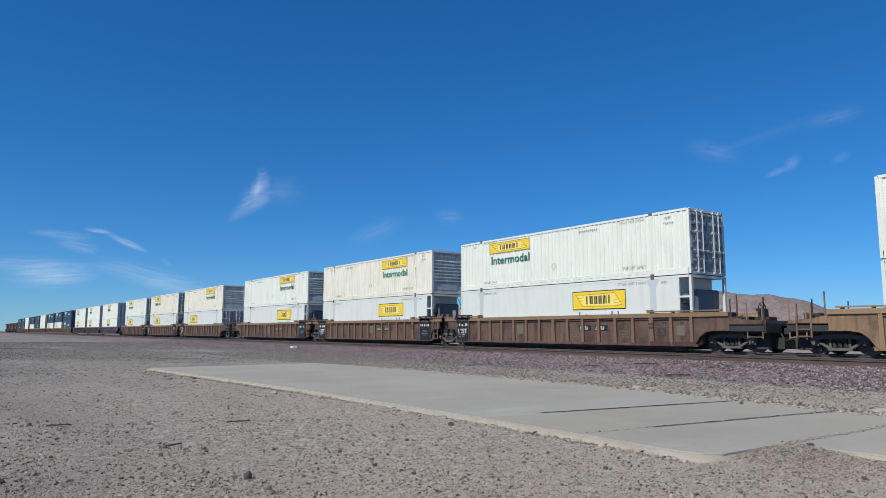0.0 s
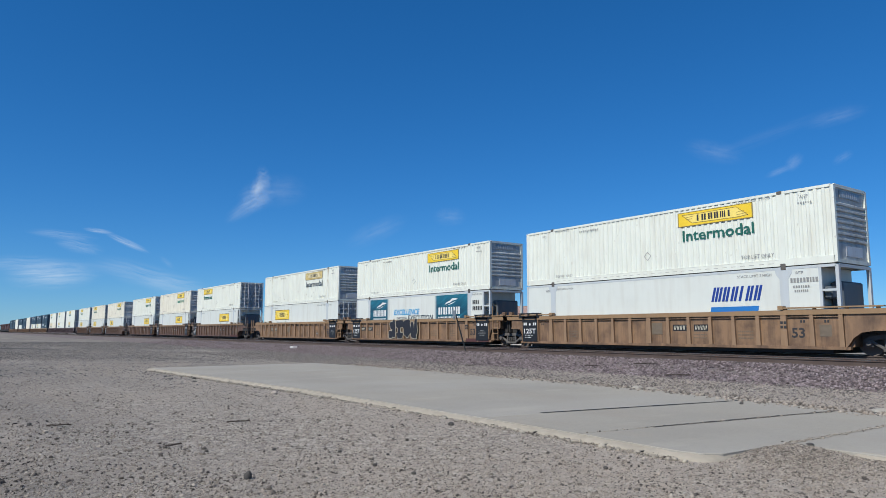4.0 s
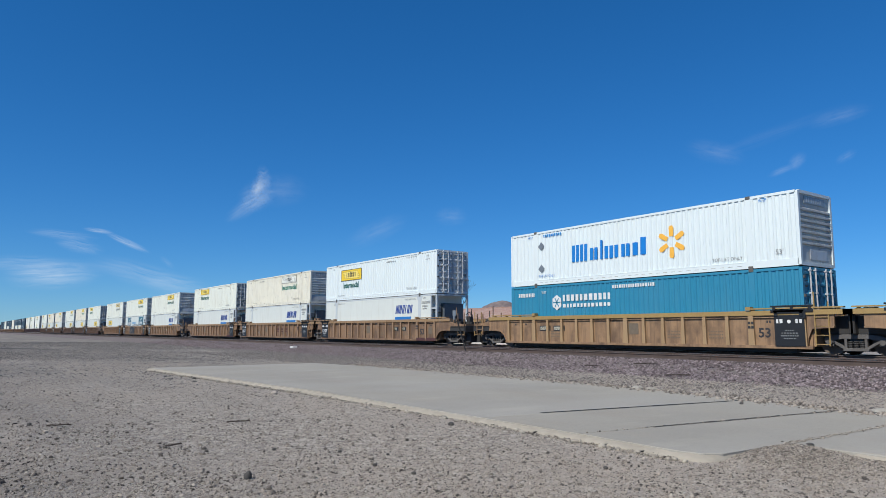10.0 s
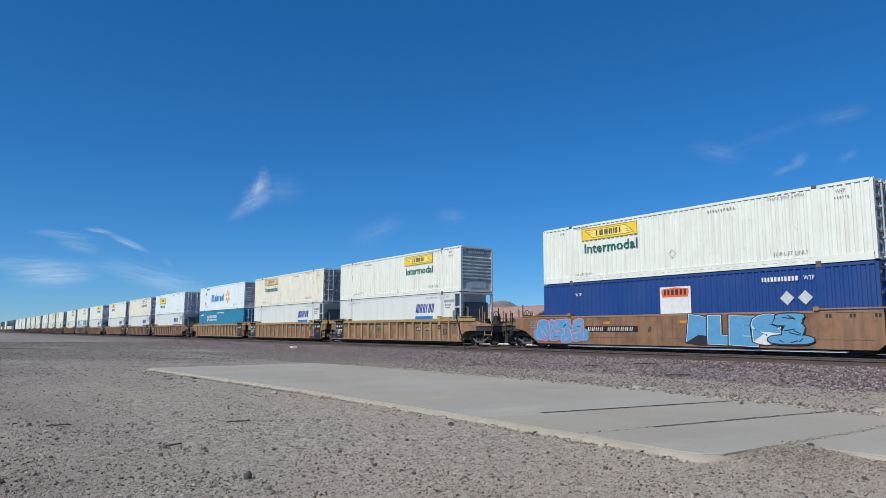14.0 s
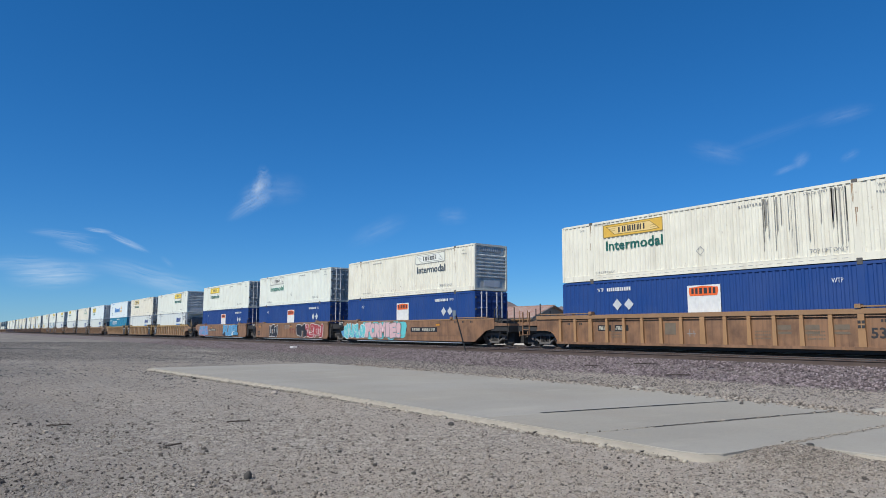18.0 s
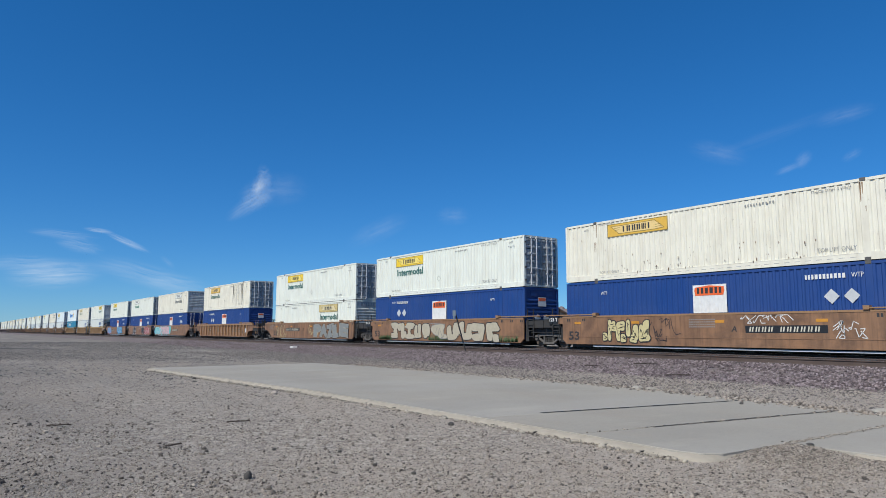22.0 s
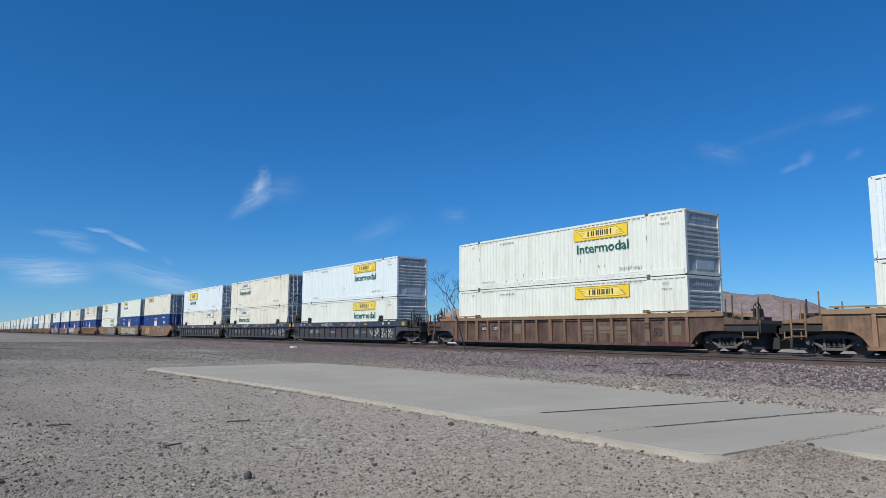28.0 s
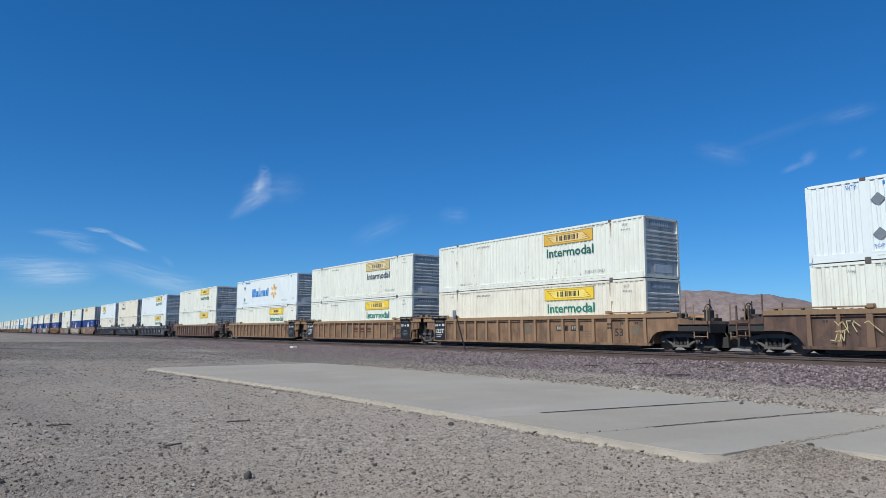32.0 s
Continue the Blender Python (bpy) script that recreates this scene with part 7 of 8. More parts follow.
def job16(car, y):
    letters("53", 0.30, 0.42, y, 0.42, BLACKT, car, 0.012, 0, 0.7)
    graffiti(car, 20, 2.6, 5.2, 0.34, 1.36, "straw", "black", 4, y - 0.004)
    scrawl(car, 143, 5.2, 6.4, 0.4, 1.4, GRAF["black"], y, 8)
    letters("A", 9.1, 0.82, y, 0.24, BLACKT, car, 0.006, 0.2)
    number_plate(car, 9.7, 0.78, 3.1, 0.28, y)
    scrawl(car, 144, 12.9, 14.0, 0.6, 1.2, GRAF["white"], y, 8)
    scrawl(car, 145, 9.6, 11.4, 1.15, 1.45, GRAF["white"], y, 9)


def far_car(n, tone, left_c, label):
    car = root("well_car", label, "rail car", "well cars of the train")
    put("side_sheet", mesh("side_sheet", lambda bm: make_sheet(bm, 0, 0)), CAR[tone], car)
    put("top_chord", mesh("top_chord", make_chord), CHORD[tone], car)
    put("side_sill", mesh("side_sill", make_sill), CAR[tone], car)
    put("rib", mesh("far_near_ribs", lambda bm: [box(bm, x - 0.08, x + 0.08, -1.5, -1.41, 0.31, 1.44) for x in RIBS]), CAR[tone], car)
    put("far_rib", mesh("far_ribs", lambda bm: [box(bm, x - 0.08, x + 0.08, 1.41, 1.5, 0.31, 1.44) for x in RIBS]), CAR[tone], car)["kind"] = "stuff"
    for d, c in ((1, (n + 1) in COUPLED_BEHIND), (-1, left_c)):
        put("end_web", mesh(("end_web", c, d, "rib"), lambda bm: make_end_web(bm, c, d)), CAR[tone], car, (16.30 if d > 0 else -0.15, 0, 0))
        put("end_bulkhead", mesh(("end_bulkhead", d), lambda bm: make_endplate(bm, d)), UNDER, car, (16.30 if d > 0 else -0.15, 0, 0))
    for x in (17.735, -1.585) if left_c else (17.735,):
        put("truck", mesh("far_truck", lambda bm: (make_side_frame(bm), box(bm, -0.9, 0.9, 0.2, 2.0, 0.3, 0.7), [rod(bm, (a, 0.2, 0.45), (a, 0.4, 0.45), 0.45, 14) for a in (-0.865, 0.865)])), UNDER, car, (x, -1.0, 0))
    return car


# the make-up of the train: car, lower box, upper box
def ride(thing, n, z):
    RIDERS.append((thing, berth(n), z))


LOW, HIGH = 0.36, 0.36 + CH
RIB_LABEL = {"orange": "rusty orange-brown ribbed well car with grimy panels", "brown": "rust-brown ribbed steel well car on the rails", "tan": "dusty tan ribbed steel well car on the rails", "gold": "golden tan ribbed steel well car on the rails", "dark": "charcoal ribbed well car with a slate blue top chord", "purple": "dusty plum-brown well car on the rails"}
DRY = "white corrugated 53-foot container with a yellow sign"
DRYC = "aged cream corrugated container with rust flecks"
DRYF = "white corrugated container with a bleached sign"


def lay_train():
    tops = {
        -5: lambda: dry_box(DRY, WHITE, "L", end="door"), -4: lambda: dry_box(DRYC, CREAM, "L", end="door"), -3: lambda: dry_box(DRYC, CREAM, "R", end="front"),
        -2: lambda: dry_box(DRY, WHITE, "R", end="front"), -1: lambda: dry_box(DRYC, CREAM, "R", YEL, SEAGREEN, end="front"), 0: lambda: dry_box(DRYC, WHITE, "L", YEL, GREEN, "door"),
        1: lambda: dry_box(DRYF, WHITE, "R", YEL2, PRINTSLATE, "front", specks=1), 2: lambda: dry_box(DRY, WHITE, "R", YEL, GREEN, "front"), 3: lambda: dry_box(DRY, WHITE, "R", YEL, GREEN, "front"),
        4: lambda: dry_box(DRY, WHITE, "L", YEL, GREEN, "door", specks=4), 5: lambda: dry_box(DRYF, CREAM, "R", YEL3, SEAGREEN, "front", specks=5), 6: lambda: dry_box(DRY, BRIGHT, "LF", end="door"),
        7: lambda: rays_box(True), 8: lambda: dry_box(DRYC, CREAM, "L", YEL2, GREEN, "door", specks=8), 9: lambda: dry_box(DRY, WHITE, "R", YEL, GREEN, "front", specks=9),
        10: lambda: dry_box(DRY, WHITE, "L", YEL, GREEN, "door"), 11: lambda: dry_box(DRYF, WHITE, "L", YEL3, SEAGREEN, "door"), 12: lambda: dry_box(DRYF, CREAM, "R", YEL3, PRINTSLATE, "front", specks=12),
        13: lambda: dry_box("aged white corrugated container with black soot streaks", CREAM, "L", YEL4, GREEN, "door"), 14: lambda: dry_box(DRY, WHITE, "L", YEL, GREEN, "door"), 15: lambda: dry_box(DRY, WHITE, "L", YEL, GREEN, "door"),
        16: lambda: dry_box(DRYC, CREAM, "L", YEL4, None, "door", specks=16), 17: lambda: dry_box(DRY, BRIGHT, "LF", end="door"), 18: lambda: dry_box(DRYF, CREAM, "L", YEL3, GREEN, "door", specks=18),
        19: lambda: dry_box(DRY, BRIGHT, "R", YEL, GREEN, "front"), 20: lambda: dry_box(DRY, WHITE, "R", YEL, GREEN, "front", specks=20), 21: lambda: rays_box(True), 22: lambda: dry_box(DRY, WHITE, "R", YEL2, PRINTSLATE, "front", specks=22),
        23: lambda: dry_box(DRY, WHITE, "R", YEL4, GREEN, "front", specks=23), 24: lambda: rays_box(False),
    }
    lows = {
        -5: lambda: framed_reefer(3.0), -4: lambda: framed_reefer(3.0), -3: lambda: framed_reefer(3.0, True), -2: lambda: framed_reefer(9.3), -1: lambda: framed_reefer(9.3), 0: lambda: framed_reefer(9.3),
        1: lambda: framed_reefer(2.9, True), 2: teal_panel_reefer, 3: marten_box, 4: marten_box, 5: marten_box, 6: marten_box, 7: teal_box, 8: marten_box, 9: marten_box,
        10: lambda: blue_box(12.95), 11: lambda: blue_box(12.9), 12: lambda: blue_box(12.95), 13: lambda: blue_box(3.5, "front"), 14: lambda: dry_box(DRYF, WHITE, "R", YEL2, GREEN, "front"), 15: lambda: blue_box(3.2, "front"), 16: lambda: blue_box(12.9),
        17: lambda: dry_box(DRYF, CREAM, "RP", YEL3, None, "front"), 18: lambda: dry_box(DRYF, CREAM, "L", YEL3, GREEN, "door"), 19: lambda: dry_box(DRY, WHITE, "R", YEL, GREEN, "front"), 20: lambda: dry_box(DRY, WHITE, "R", YEL, None, "front"),
        21: lambda: dry_box(DRY, WHITE, "R", YEL, SEAGREEN, "front"), 22: lambda: dry_box(DRY, WHITE, "R", YEL, SEAGREEN, "front"), 23: lambda: dry_box(DRY, CREAM, "R", YEL, SEAGREEN, "front"), 24: lambda: dry_box("white corrugated container under a brighter one", WHITE, "N", end="front"),
    }
    tones = {n: "brown" for n in (-5, -4, -3, -2, -1, 0)}
    tones.update({1: "tan", 2: "tan", 3: "tan", 4: "tan", 5: "tan", 6: "tan", 7: "gold", 8: "gold", 9: "gold", 13: "orange", 17: "dark", 18: "dark", 19: "dark", 20: "brown", 21: "tan", 22: "tan", 23: "tan", 24: "brown"})
    jobs = {10: job10, 11: job11, 12: job12, 14: job14, 15: job15, 16: job16}
    numbers = {0: 9.8, 1: 2.2, 2: 0.9, 4: 2.3, 6: 10.9, 7: 2.35, 8: 6.5, 9: 11.4, 13: 2.4, 20: 2.3, 21: 2.3, 23: 10.6, 24: 4.2}
    logos = {5: (8.9, "red"), 8: (9.2, "grey"), 13: (11.0, "grey"), 20: (10.2, "grey"), 22: (8.0, "red")}
    for n in range(-5, 25):
        lc, rc = n in COUPLED_BEHIND, (n + 1) in COUPLED_BEHIND or n == 24
        if n in jobs:
            car = smooth_car(n, "orange", lc, rc, "orange-tan smooth-sided well car with sprayed graffiti", jobs[n])
        else:
            car = ribbed_car(n, tones[n], lc, rc, RIB_LABEL[tones[n]], numbers.get(n, 9.3), logos.get(n), n)
        ride(car, n, 0.0)
        ride(lows[n](), n, LOW)
        up = tops[n]()
        if n == 13:
            rnd = random.Random(13)

            def soot(bm):
                for _ in range(26):
                    x = 10.0 + 4.0 * rnd.random() ** 0.8
                    w, z = rnd.uniform(0.015, 0.05), rnd.uniform(0.3, 1.8)
                    slab(bm, [(x, z), (x + w, z + 0.1), (x + w * 1.1, 2.7), (x, 2.72)], 0, 0.001)
            put("soot_streak", mesh("soot_streak", soot), SOOT, up, (0, -HALF - 0.005, 0))["kind"] = "stuff"
        ride(up, n, HIGH)
    far = {-6: (WHITE, WHITE), -7: (WHITE, WHITE), -8: (WHITE, CREAM), -9: (NAVY, NAVY), -10: (NAVY, WHITE), -11: (NAVY, WHITE), -12: (CREAM, CREAM), -13: (NAVY, NAVY), -14: (NAVY, WHITE), -15: (WHITE, WHITE), -16: (NAVY, NAVY), -17: (NAVY, NAVY)}
    for n, (u, d) in far.items():
        ride(far_car(n, "purple" if n > -9 else "tan", n in COUPLED_BEHIND, "distant well car of the train" if n < -8 else RIB_LABEL["purple"]), n, 0.0)
        for skin, z in ((d, LOW), (u, HIGH)):
            lab = {WHITE: "distant white corrugated container", CREAM: "distant cream corrugated container", NAVY: "distant dark navy container with white marks"}[skin]
            ride(far_box(lab, skin, (2.8 if n != -6 else 5.5, 2.05) if n > -12 else None), n, z)
    lead = berth(-17)
    for k in range(4):
        RIDERS.append((locomotive(), lead - 27.5 - 22.6 * k, 0.0))


LOCO = paint("sooty_engine_paint", (0.085, 0.030, 0.022), streak=0.4, rust=0.2)


def locomotive():
    e = root("locomotive", "distant dark red-brown diesel locomotive heading the train", "locomotive", "locomotives of the train")
    put("engine_hood", mesh("engine_hood", lambda bm: (box(bm, 1.5, 17.5, -0.9, 0.9, 1.6, 4.4), box(bm, 2.0, 6.5, -1.35, 1.35, 3.9, 4.6)), bevel=0.08), LOCO, e)
    put("cab", mesh("cab", lambda bm: (box(bm, 17.5, 20.2, -1.5, 1.5, 1.5, 4.7), box(bm, 20.2, 21.6, -1.1, 1.1, 1.5, 3.2)), bevel=0.08), LOCO, e)
    put("cab_window", mesh("cab_window", lambda bm: box(bm, 18.0, 19.8, -1.52, -1.49, 3.3, 4.2)), BLACKP, e)
    put("walkway", mesh("walkway", lambda bm: box(bm, 0, 22.0, -1.55, 1.55, 1.35, 1.55)), UNDER, e)
    put("fuel_tank", mesh("engine_tank", lambda bm: box(bm, 7.5, 14.5, -1.45, 1.45, 0.4, 1.35), bevel=0.1), UNDER, e)
    for x in (3.4, 18.6):
        put("truck", mesh("engine_truck", lambda bm: (box(bm, -2.4, 2.4, -1.2, 1.2, 0.45, 1.1), [rod(bm, (a, -0.85, 0.5), (a, 0.85, 0.5), 0.5, 14) for a in (-1.8, 0, 1.8)])), UNDER, e, (x, 0, 0))
    put("radiator_fan", mesh("radiator_fan", lambda bm: [rod(bm, (x, 0, 4.4), (x, 0, 4.75), 0.6, 14) for x in (3.2, 4.8)]), UNDER, e)
    return e
# ---- lay out the place ----
ground_sheet()
ballast_bed()
concrete_slab()
hills()
MAIN = rails("main_track", TRACK_Y, "main railway track of brown rails on ballast")
SIDING = rails("siding_track", NEAR_TRACK_Y, "empty siding track of brown rails on ballast")
shed()
bare_tree(-76.5, 58.5, 11.8, 4, 0.72)
bare_tree(-83.0, 60.0, 5.5, 9)
power_pole(-66.0, 71.0, 5.2)
power_pole(-96.0, 53.6, 7.6)
leafy_tree(-118, 292, 11.0, 3)
leafy_tree(-196, 388, 6.0, 5, 0.6)
leaning_marker()

wisp_a = cloud_material("cirrus_core", 2.2, (1.0, 1.0, 1), 0.28, 0.75, 0.5, 1.0)
wisp_b = cloud_material("cirrus_streak", 3.0, (0.8, 1.6, 1), 0.28, 0.72, 0.55, 2.0)
wisp_c = cloud_material("cirrus_veil", 3.6, (0.5, 2.6, 1), 0.25, 0.8, 0.55, 3.0)
wisp_d = cloud_material("faint_cirrus", 2.8, (0.9, 1.3, 1), 0.30, 0.85, 0.14, 4.0)
wisp_g = cloud_material("barest_cirrus", 2.8, (0.9, 1.3, 1), 0.30, 0.85, 0.06, 7.0)
wisp_f = cloud_material("thinning_cirrus", 2.6, (0.9, 1.2, 1), 0.28, 0.85, 0.2, 6.0)
wisp_e = cloud_material("soft_cirrus", 3.2, (0.6, 2.2, 1), 0.30, 0.80, 0.36, 5.0)
for x, y, w, h, turn, drift, lab, mt in (
    (456, 334, 26, 44, -14, (2.5, 4), "small bright wisp of high cloud", wisp_a),
    (452, 350, 62, 50, 20, (2.5, 4), "small bright wisp of high cloud", wisp_e),
    (440, 366, 92, 30, 32, (2.5, 4), "soft tail of a high wisp of cloud", wisp_e),
    (466, 318, 26, 46, 10, (2.5, 4), "soft tail of a high wisp of cloud", wisp_e),
    (490, 338, 110, 60, 0, (2.5, 4), "soft tail of a high wisp of cloud", wisp_d),
    (174, 409, 52, 9, -8, (1, 1), "thin streak of high cloud", wisp_b),
    (225, 430, 82, 13, -24, (1, 1), "thin streak of high cloud", wisp_b),
    (140, 436, 84, 26, -12, (1, 1), "thin streak of high cloud", wisp_e),
    (110, 416, 120, 18, -6, (1, 1), "thin streak of high cloud", wisp_e),
    (92, 486, 170, 54, 2, (2, 1), "pale veil of cloud low in the sky", wisp_c),
    (40, 468, 150, 34, 0, (2, 1), "pale veil of cloud low in the sky", wisp_e),
    (250, 486, 190, 44, -14, (2, 1), "pale veil of cloud low in the sky", wisp_e),
    (310, 505, 120, 40, -8, (2, 1), "pale veil of cloud low in the sky", wisp_e),
    (295, 465, 34, 12, -40, (2, 1), "thin streak of high cloud", wisp_d),
    (1402, 288, 40, 26, 42, (24, 6.6), "faint drifting wisp of cloud", wisp_f),
    (1376, 304, 56, 14, 22, (24, 6.6), "faint drifting wisp of cloud", wisp_f),
    (1488, 280, 44, 18, 30, (24, 6.6), "faint drifting wisp of cloud", wisp_d),
    (1262, 268, 110, 40, -12, (12, -3), "faint drifting wisp of cloud", wisp_d),
    (1370, 236, 300, 30, 20, (16, 3), "faint drifting wisp of cloud", wisp_g),
    (1478, 208, 120, 30, 16, (22, 5), "faint drifting wisp of cloud", wisp_d),
    (795, 384, 60, 34, 0, (8, 2), "faint drifting wisp of cloud", wisp_d),
    (665, 410, 120, 40, 24, (6, 2), "faint drifting wisp of cloud", wisp_d),
):
    cloud(*bearing(x, y), w, h, turn, drift, lab, mt)

lay_train()


# gravel and small things on the ground
def place_near(rng, n):
    u = rng.random(n) ** 1.7
    d = 3.4 + u * 26
    a = rng.uniform(radians(105), radians(182), n)
    x, y = d * np.cos(a), d * np.sin(a)
    ok = (y > 0.2) & (y < 17) & ~in_slab(x, y)
    x, y = x[ok], y[ok]
    z = np.array([height(float(p), float(q)) for p, q in zip(x, y)])
    return np.stack([x, y, z + 0.002], -1)


def size_near(rng, n):
    return np.clip(0.0056 * (rng.random(n) ** -0.31), 0.005, 0.026)


stones("gravel", 170000, place_near, size_near, PEBBLE, "loose tan and dark gravel on the dirt", 11, faces20=False)


def place_dark(rng, n):
    """Coarser dark stones, thickest out to the west."""
    d = 3.6 + rng.random(n) ** 1.5 * 16
    a = radians(182) - rng.random(n) ** 2.2 * radians(70)
    x, y = d * np.cos(a), d * np.sin(a)
    keep = np.array([noise.noise((float(p) * 0.8, float(q) * 1.1, 5.0)) > -0.1 for p, q in zip(x, y)])
    ok = keep & (y > 0.1) & ~in_slab(x, y + 0.15) & ~in_slab(x, y)
    x, y = x[ok], y[ok]
    z = np.array([height(float(p), float(q)) for p, q in zip(x, y)])
    return np.stack([x, y, z + 0.006], -1)


DARKGRIT = stone_material("dark_grit", (0.035, 0.03, 0.028), (0.10, 0.085, 0.072), (0.26, 0.22, 0.185))
stones("dark_gravel", 9500, place_dark, lambda rng, n: np.clip(0.007 * rng.random(n) ** -0.36, 0.007, 0.024), DARKGRIT, "dark coarse stones strewn over the dirt", 17)


def place_mid(rng, n):
    x, y = -14 - rng.random(n) ** 1.15 * 72, rng.uniform(-1.5, 16, n)
    thick = np.array([noise.noise((float(p) * 0.12, float(q) * 0.35, 8.0)) for p, q in zip(x, y)])
    ok = (rng.random(n) < np.clip((-x - 15) / 22 + thick * 0.8, 0.04, 1)) & ~in_slab(x, y + 0.3) & ~in_slab(x, y)
    x, y = x[ok], y[ok]
    return np.stack([x, y, np.full(len(x), GROUND_Z + 0.012)], -1)


GREYGRIT = stone_material("grey_strip_gravel", (0.055, 0.05, 0.048), (0.2, 0.175, 0.16), (0.38, 0.34, 0.305))
BLUEGRIT = stone_material("blue_grey_gravel", (0.045, 0.045, 0.047), (0.15, 0.14, 0.135), (0.36, 0.33, 0.295))
stones("far_gravel", 70000, place_mid, lambda rng, n: np.clip(0.014 * rng.random(n) ** -0.33, 0.012, 0.042), BLUEGRIT, "coarse gravel strewn over the dirt farther off", 16, faces20=False)


def bed_height(y):
    return np.interp(y, [15.4, 16.6, 18.2, 19.6, 20.5, 28.3], [-0.50, -0.43, -0.40, -0.26, -0.20, -0.20])


def place_ballast(rng, n):
    x = -3 - rng.random(n) ** 1.5 * 75
    y = rng.uniform(15.8, 25.2, n)
    return np.stack([x, y, bed_height(y) + rng.uniform(-0.01, 0.02, n)], -1)


stones("ballast_stones", 60000, place_ballast, lambda rng, n: rng.uniform(0.02, 0.055, n), BSTONE, "crushed mauve-grey ballast stones beside the rails", 12, faces20=False)


def place_shoulder(rng, n):
    x = -3 - rng.random(n) ** 1.3 * 45
    y = rng.uniform(11.2, 16.6, n)
    return np.stack([x, y, np.full(n, GROUND_Z + 0.005)], -1)


stones("shoulder_gravel", 26000, place_shoulder, lambda rng, n: np.clip(0.012 * rng.random(n) ** -0.4, 0.01, 0.04), GREYGRIT, "grey gravel strip between slab and ballast", 13, faces20=False)


def place_edge(rng, n):
    x = rng.uniform(-22, 1.5, n)
    y = np.where(x < -4.9, 11.0 + (-4.9 - x).clip(0, 5) * 0.14 + rng.normal(0, 0.2, n), 10.85 + rng.normal(0, 0.15, n))
    return np.stack([x, y, np.full(n, SLAB_TOP + 0.004)], -1)


stones("edge_stones", 2600, place_edge, lambda rng, n: rng.uniform(0.008, 0.034, n), PEBBLE, "stones spilled along the slab's far edge", 14)



def place_joint(rng, n):
    """Grit in the joints of the slab and against its front lip."""
    u, k = rng.random(n), rng.choice(6, n, p=(0.0, 0.05, 0.1, 0.38, 0.42, 0.05))
    a = np.array([(-7.33, 5.95), (-5.57, 5.95), (-3.86, 7.2), (-22.5, 5.02), (-12.0, 5.72), (-5.42, 7.2)])[k]
    b = np.array([(-6.66, 11.25), (-4.97, 10.85), (-3.84, 10.8), (-12.0, 5.72), (-4.2, 5.76), (-4.99, 10.8)])[k]
    p = a + (b - a) * u[:, None] + rng.normal(0, 1, (n, 2)) * np.where((k == 3) | (k == 4), 0.05, 0.028)[:, None]
    top = np.where((k == 3) | (k == 4), GROUND_Z + 0.02, SLAB_TOP + 0.004)
    return np.stack([p[:, 0], p[:, 1], top], -1)



def place_chips(rng, n):
    x = -22.6 + rng.random(n) * 18.6
    y = front_edge(x) - 0.11 - np.abs(rng.normal(0, 0.06, n))
    return np.stack([x, y, np.full(n, GROUND_Z + 0.012)], -1)


CHIPS = stone_material("concrete_chips", (0.16, 0.14, 0.115), (0.32, 0.285, 0.235), (0.42, 0.38, 0.31))
stones("edge_chips", 900, place_chips, lambda rng, n: np.clip(0.012 * rng.random(n) ** -0.4, 0.01, 0.045), CHIPS, "crumbled concrete chips along the slab's lip", 19)
stones("joint_grit", 2400, place_joint, lambda rng, n: np.clip(0.006 * rng.random(n) ** -0.35, 0.006, 0.026), PEBBLE, "grit caught in the slab's joints and under its lip", 18, faces20=False)

for i, (x, y, r) in enumerate(((-5.72, 2.10, 0.034), (-7.37, 5.42, 0.04), (-18.3, 5.2, 0.045), (-12.9, 5.2, 0.06), (-6.9, 2.8, 0.024), (-5.1, 3.35, 0.022), (-4.3, 4.9, 0.024), (-9.6, 1.0, 0.03), (-7.2, 2.2, 0.022), (-6.4, 3.3, 0.022), (-10.4, 0.9, 0.03))):
    rock_at(x, y, height(x, y), r, i + 1, DARKROCK if i % 4 != 3 else PEBBLE, "dark rough stone lying on the dirt" if i % 4 != 3 else "grey-tan rough stone beside the slab", 1.2 if i == 0 else 0.7)
rock_at(-3.66, 7.30, SLAB_TOP, 0.04, 31, DARKROCK, "dark flat stone on the slab", 0.35)
rock_at(-6.33, 10.5, SLAB_TOP, 0.032, 32, DARKROCK, "dark stone on the slab")
for i, (x, y) in enumerate(((-9.4, 11.75), (-9.0, 11.7), (-4.6, 11.3), (-3.9, 11.35), (-4.2, 11.2))):
    rock_at(x, y, GROUND_Z + 0.03, 0.13, 40 + i, CONCRETE, "pale chunk of broken concrete at the slab's edge", 0.45)
for i, (x, y, ln, a) in enumerate(((-9.15, 3.2, 0.30, 1.15), (-10.1, 1.2, 0.30, 1.0), (-7.7, 2.0, 0.18, 0.95))):
    twig_at(x, y, height(x, y), ln, a, i + 1)
for i, (x, y, ln, a) in enumerate(((-14.9, 19.1, 1.0, 0.9), (-11.8, 16.5, 0.9, 0.75), (-20.0, 15.6, 0.5, 0.9), (-16.3, 18.0, 0.6, 0.4))):
    twig_at(x, y, float(bed_height(y)) + 0.03, ln * 0.8, a, 20 + i, 0.018)


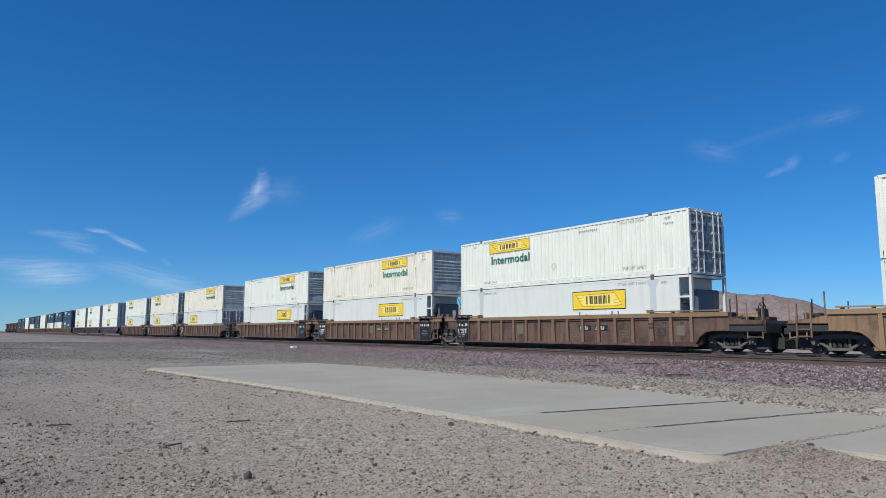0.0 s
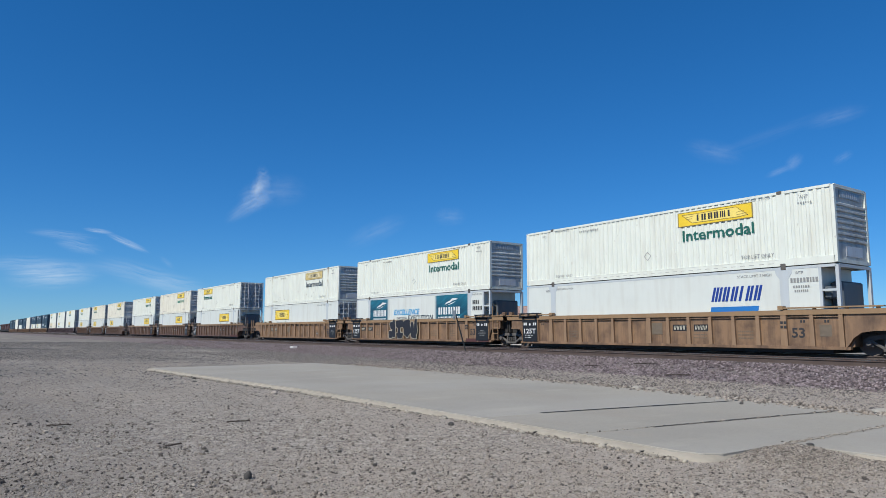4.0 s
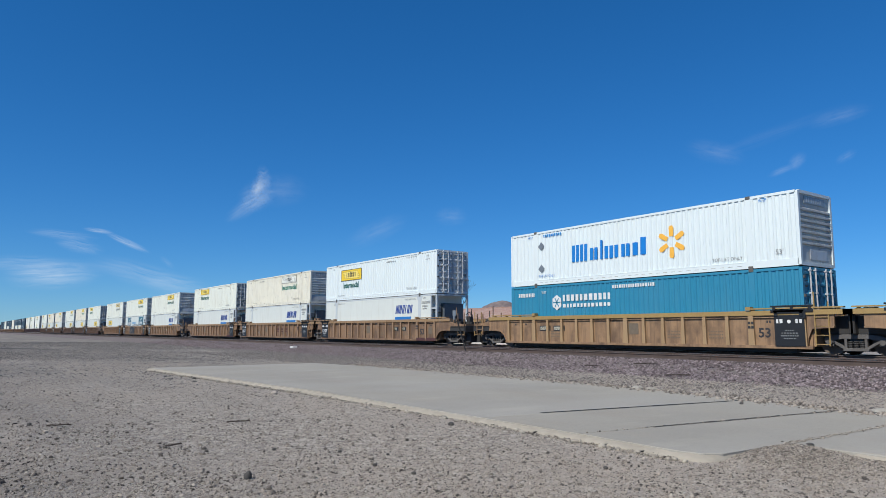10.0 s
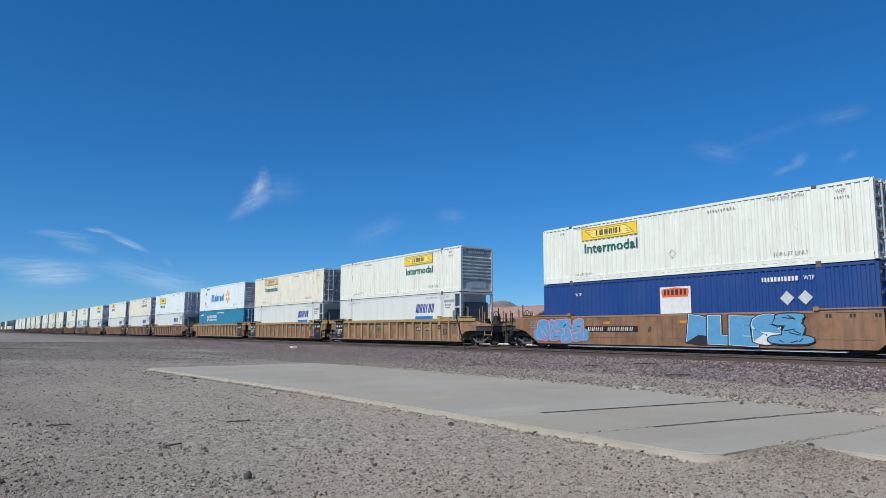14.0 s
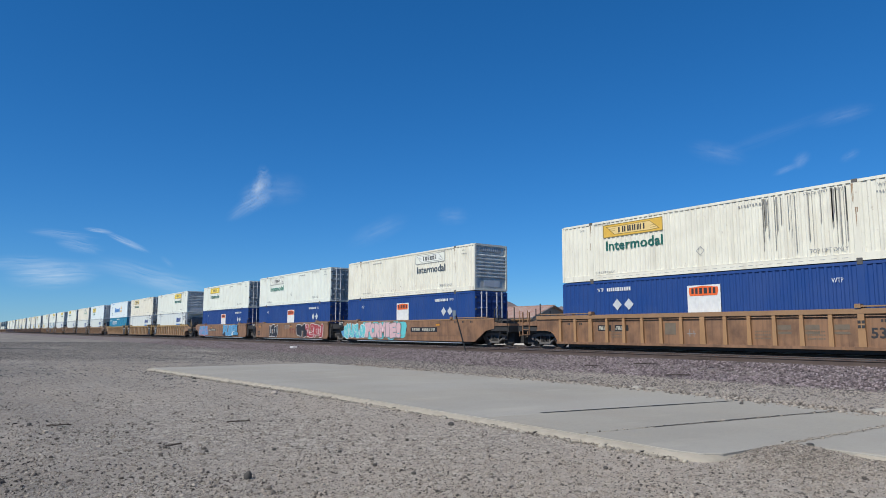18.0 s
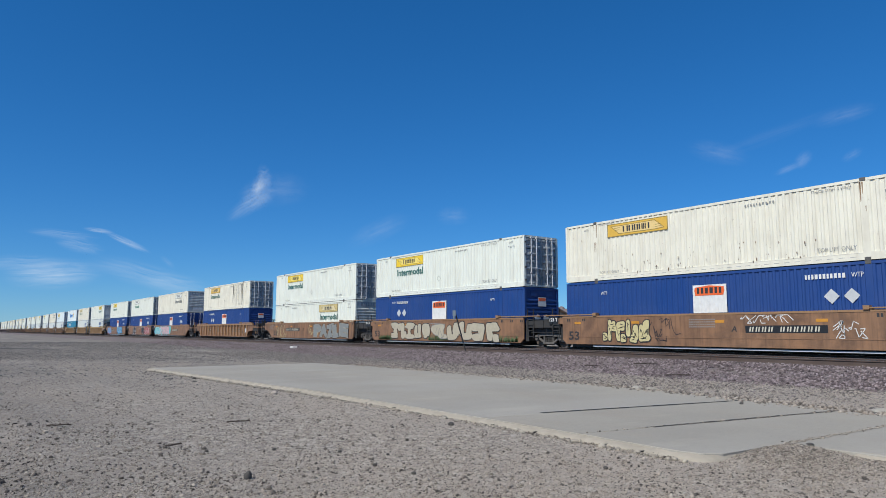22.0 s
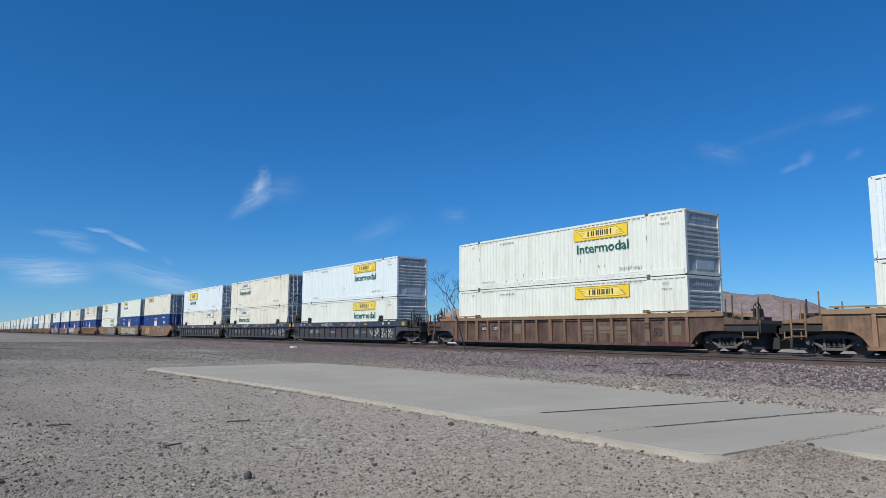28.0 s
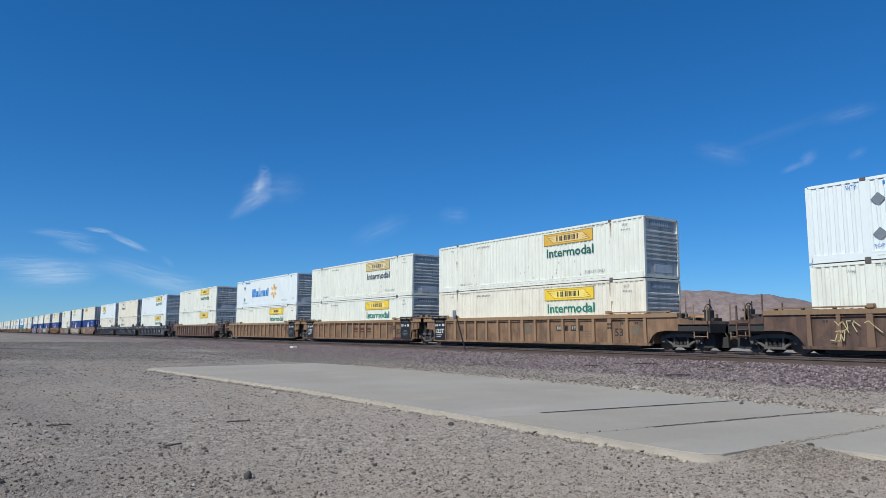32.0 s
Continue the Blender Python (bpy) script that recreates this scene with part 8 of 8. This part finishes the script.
def berm():
    """A low dark ridge added for a thin dark streak out on the flat."""
    def make(bm):
        n, prev = 30, None
        for i in range(n + 1):
            u = i / n
            c = Vector((-58.5 + 7.2 * u, -2.2 + 8.6 * u, GROUND_Z - 0.03))
            h = 0.16 * math.sin(math.pi * u) ** 0.5 * (0.7 + 0.5 * noise.noise((u * 9, 0, 3)))
            row = [bm.verts.new(c + Vector((-0.81, 0.58, 0)) * d + Vector((0, 0, h * k))) for d, k in ((-0.9, 0), (-0.4, 0.8), (0, 1), (0.5, 0.7), (1.0, 0))]
            if prev:
                for a in range(4):
                    bm.faces.new((prev[a], row[a], row[a + 1], prev[a + 1]))
            prev = row
    tagged(put("dirt_berm", mesh("dirt_berm", make, smooth=True), DARKROCK), "low dark ridge on the flat", "berm", kind="structure")


berm()
white_box = put("marker_block", mesh("marker_block", lambda bm: box(bm, -0.28, 0.28, -0.15, 0.15, 0, 0.14), bevel=0.02), SHEDWHITE, None, (-43.3, 18.7, -0.34))
tagged(white_box, "small white block lying on the ballast", "block")

def place_bank(rng, n):
    x, y = rng.normal(-3.4, 0.42, n), rng.normal(6.6, 0.40, n)
    x, y = x[~in_slab(x, y)], y[~in_slab(x, y)]
    z = np.array([height(float(p), float(q)) for p, q in zip(x, y)])
    return np.stack([x, y, z + 0.004], -1)


stones("bank_gravel", 5000, place_bank, lambda rng, n: np.clip(0.005 * rng.random(n) ** -0.33, 0.005, 0.02), PEBBLE, "gravel banked against the slab's corner", 15, faces20=False)

ties(SIDING, NEAR_TRACK_Y, -62, 2, 1)
ties(MAIN, TRACK_Y, -62, 2, 2)
anchors(SIDING, NEAR_TRACK_Y)


def motions():
    """The train rolls away to the west, its wheels turn, the clouds drift."""
    for thing, s, z in RIDERS:
        walk(thing, [(float(t), pose(s - run(t), TRACK_Y, z)) for t in range(0, 33)])
    for w, a in WHEELS:
        walk(w, [(k / 30, pose(a, 0, 0.455, 0, -math.degrees(run(k / 30) / 0.455), 0)) for k in range(0, 961)])
    for ob, a, b in CLOUDS:
        walk(ob, [(0.0, a), (DURATION, b)])


motions()
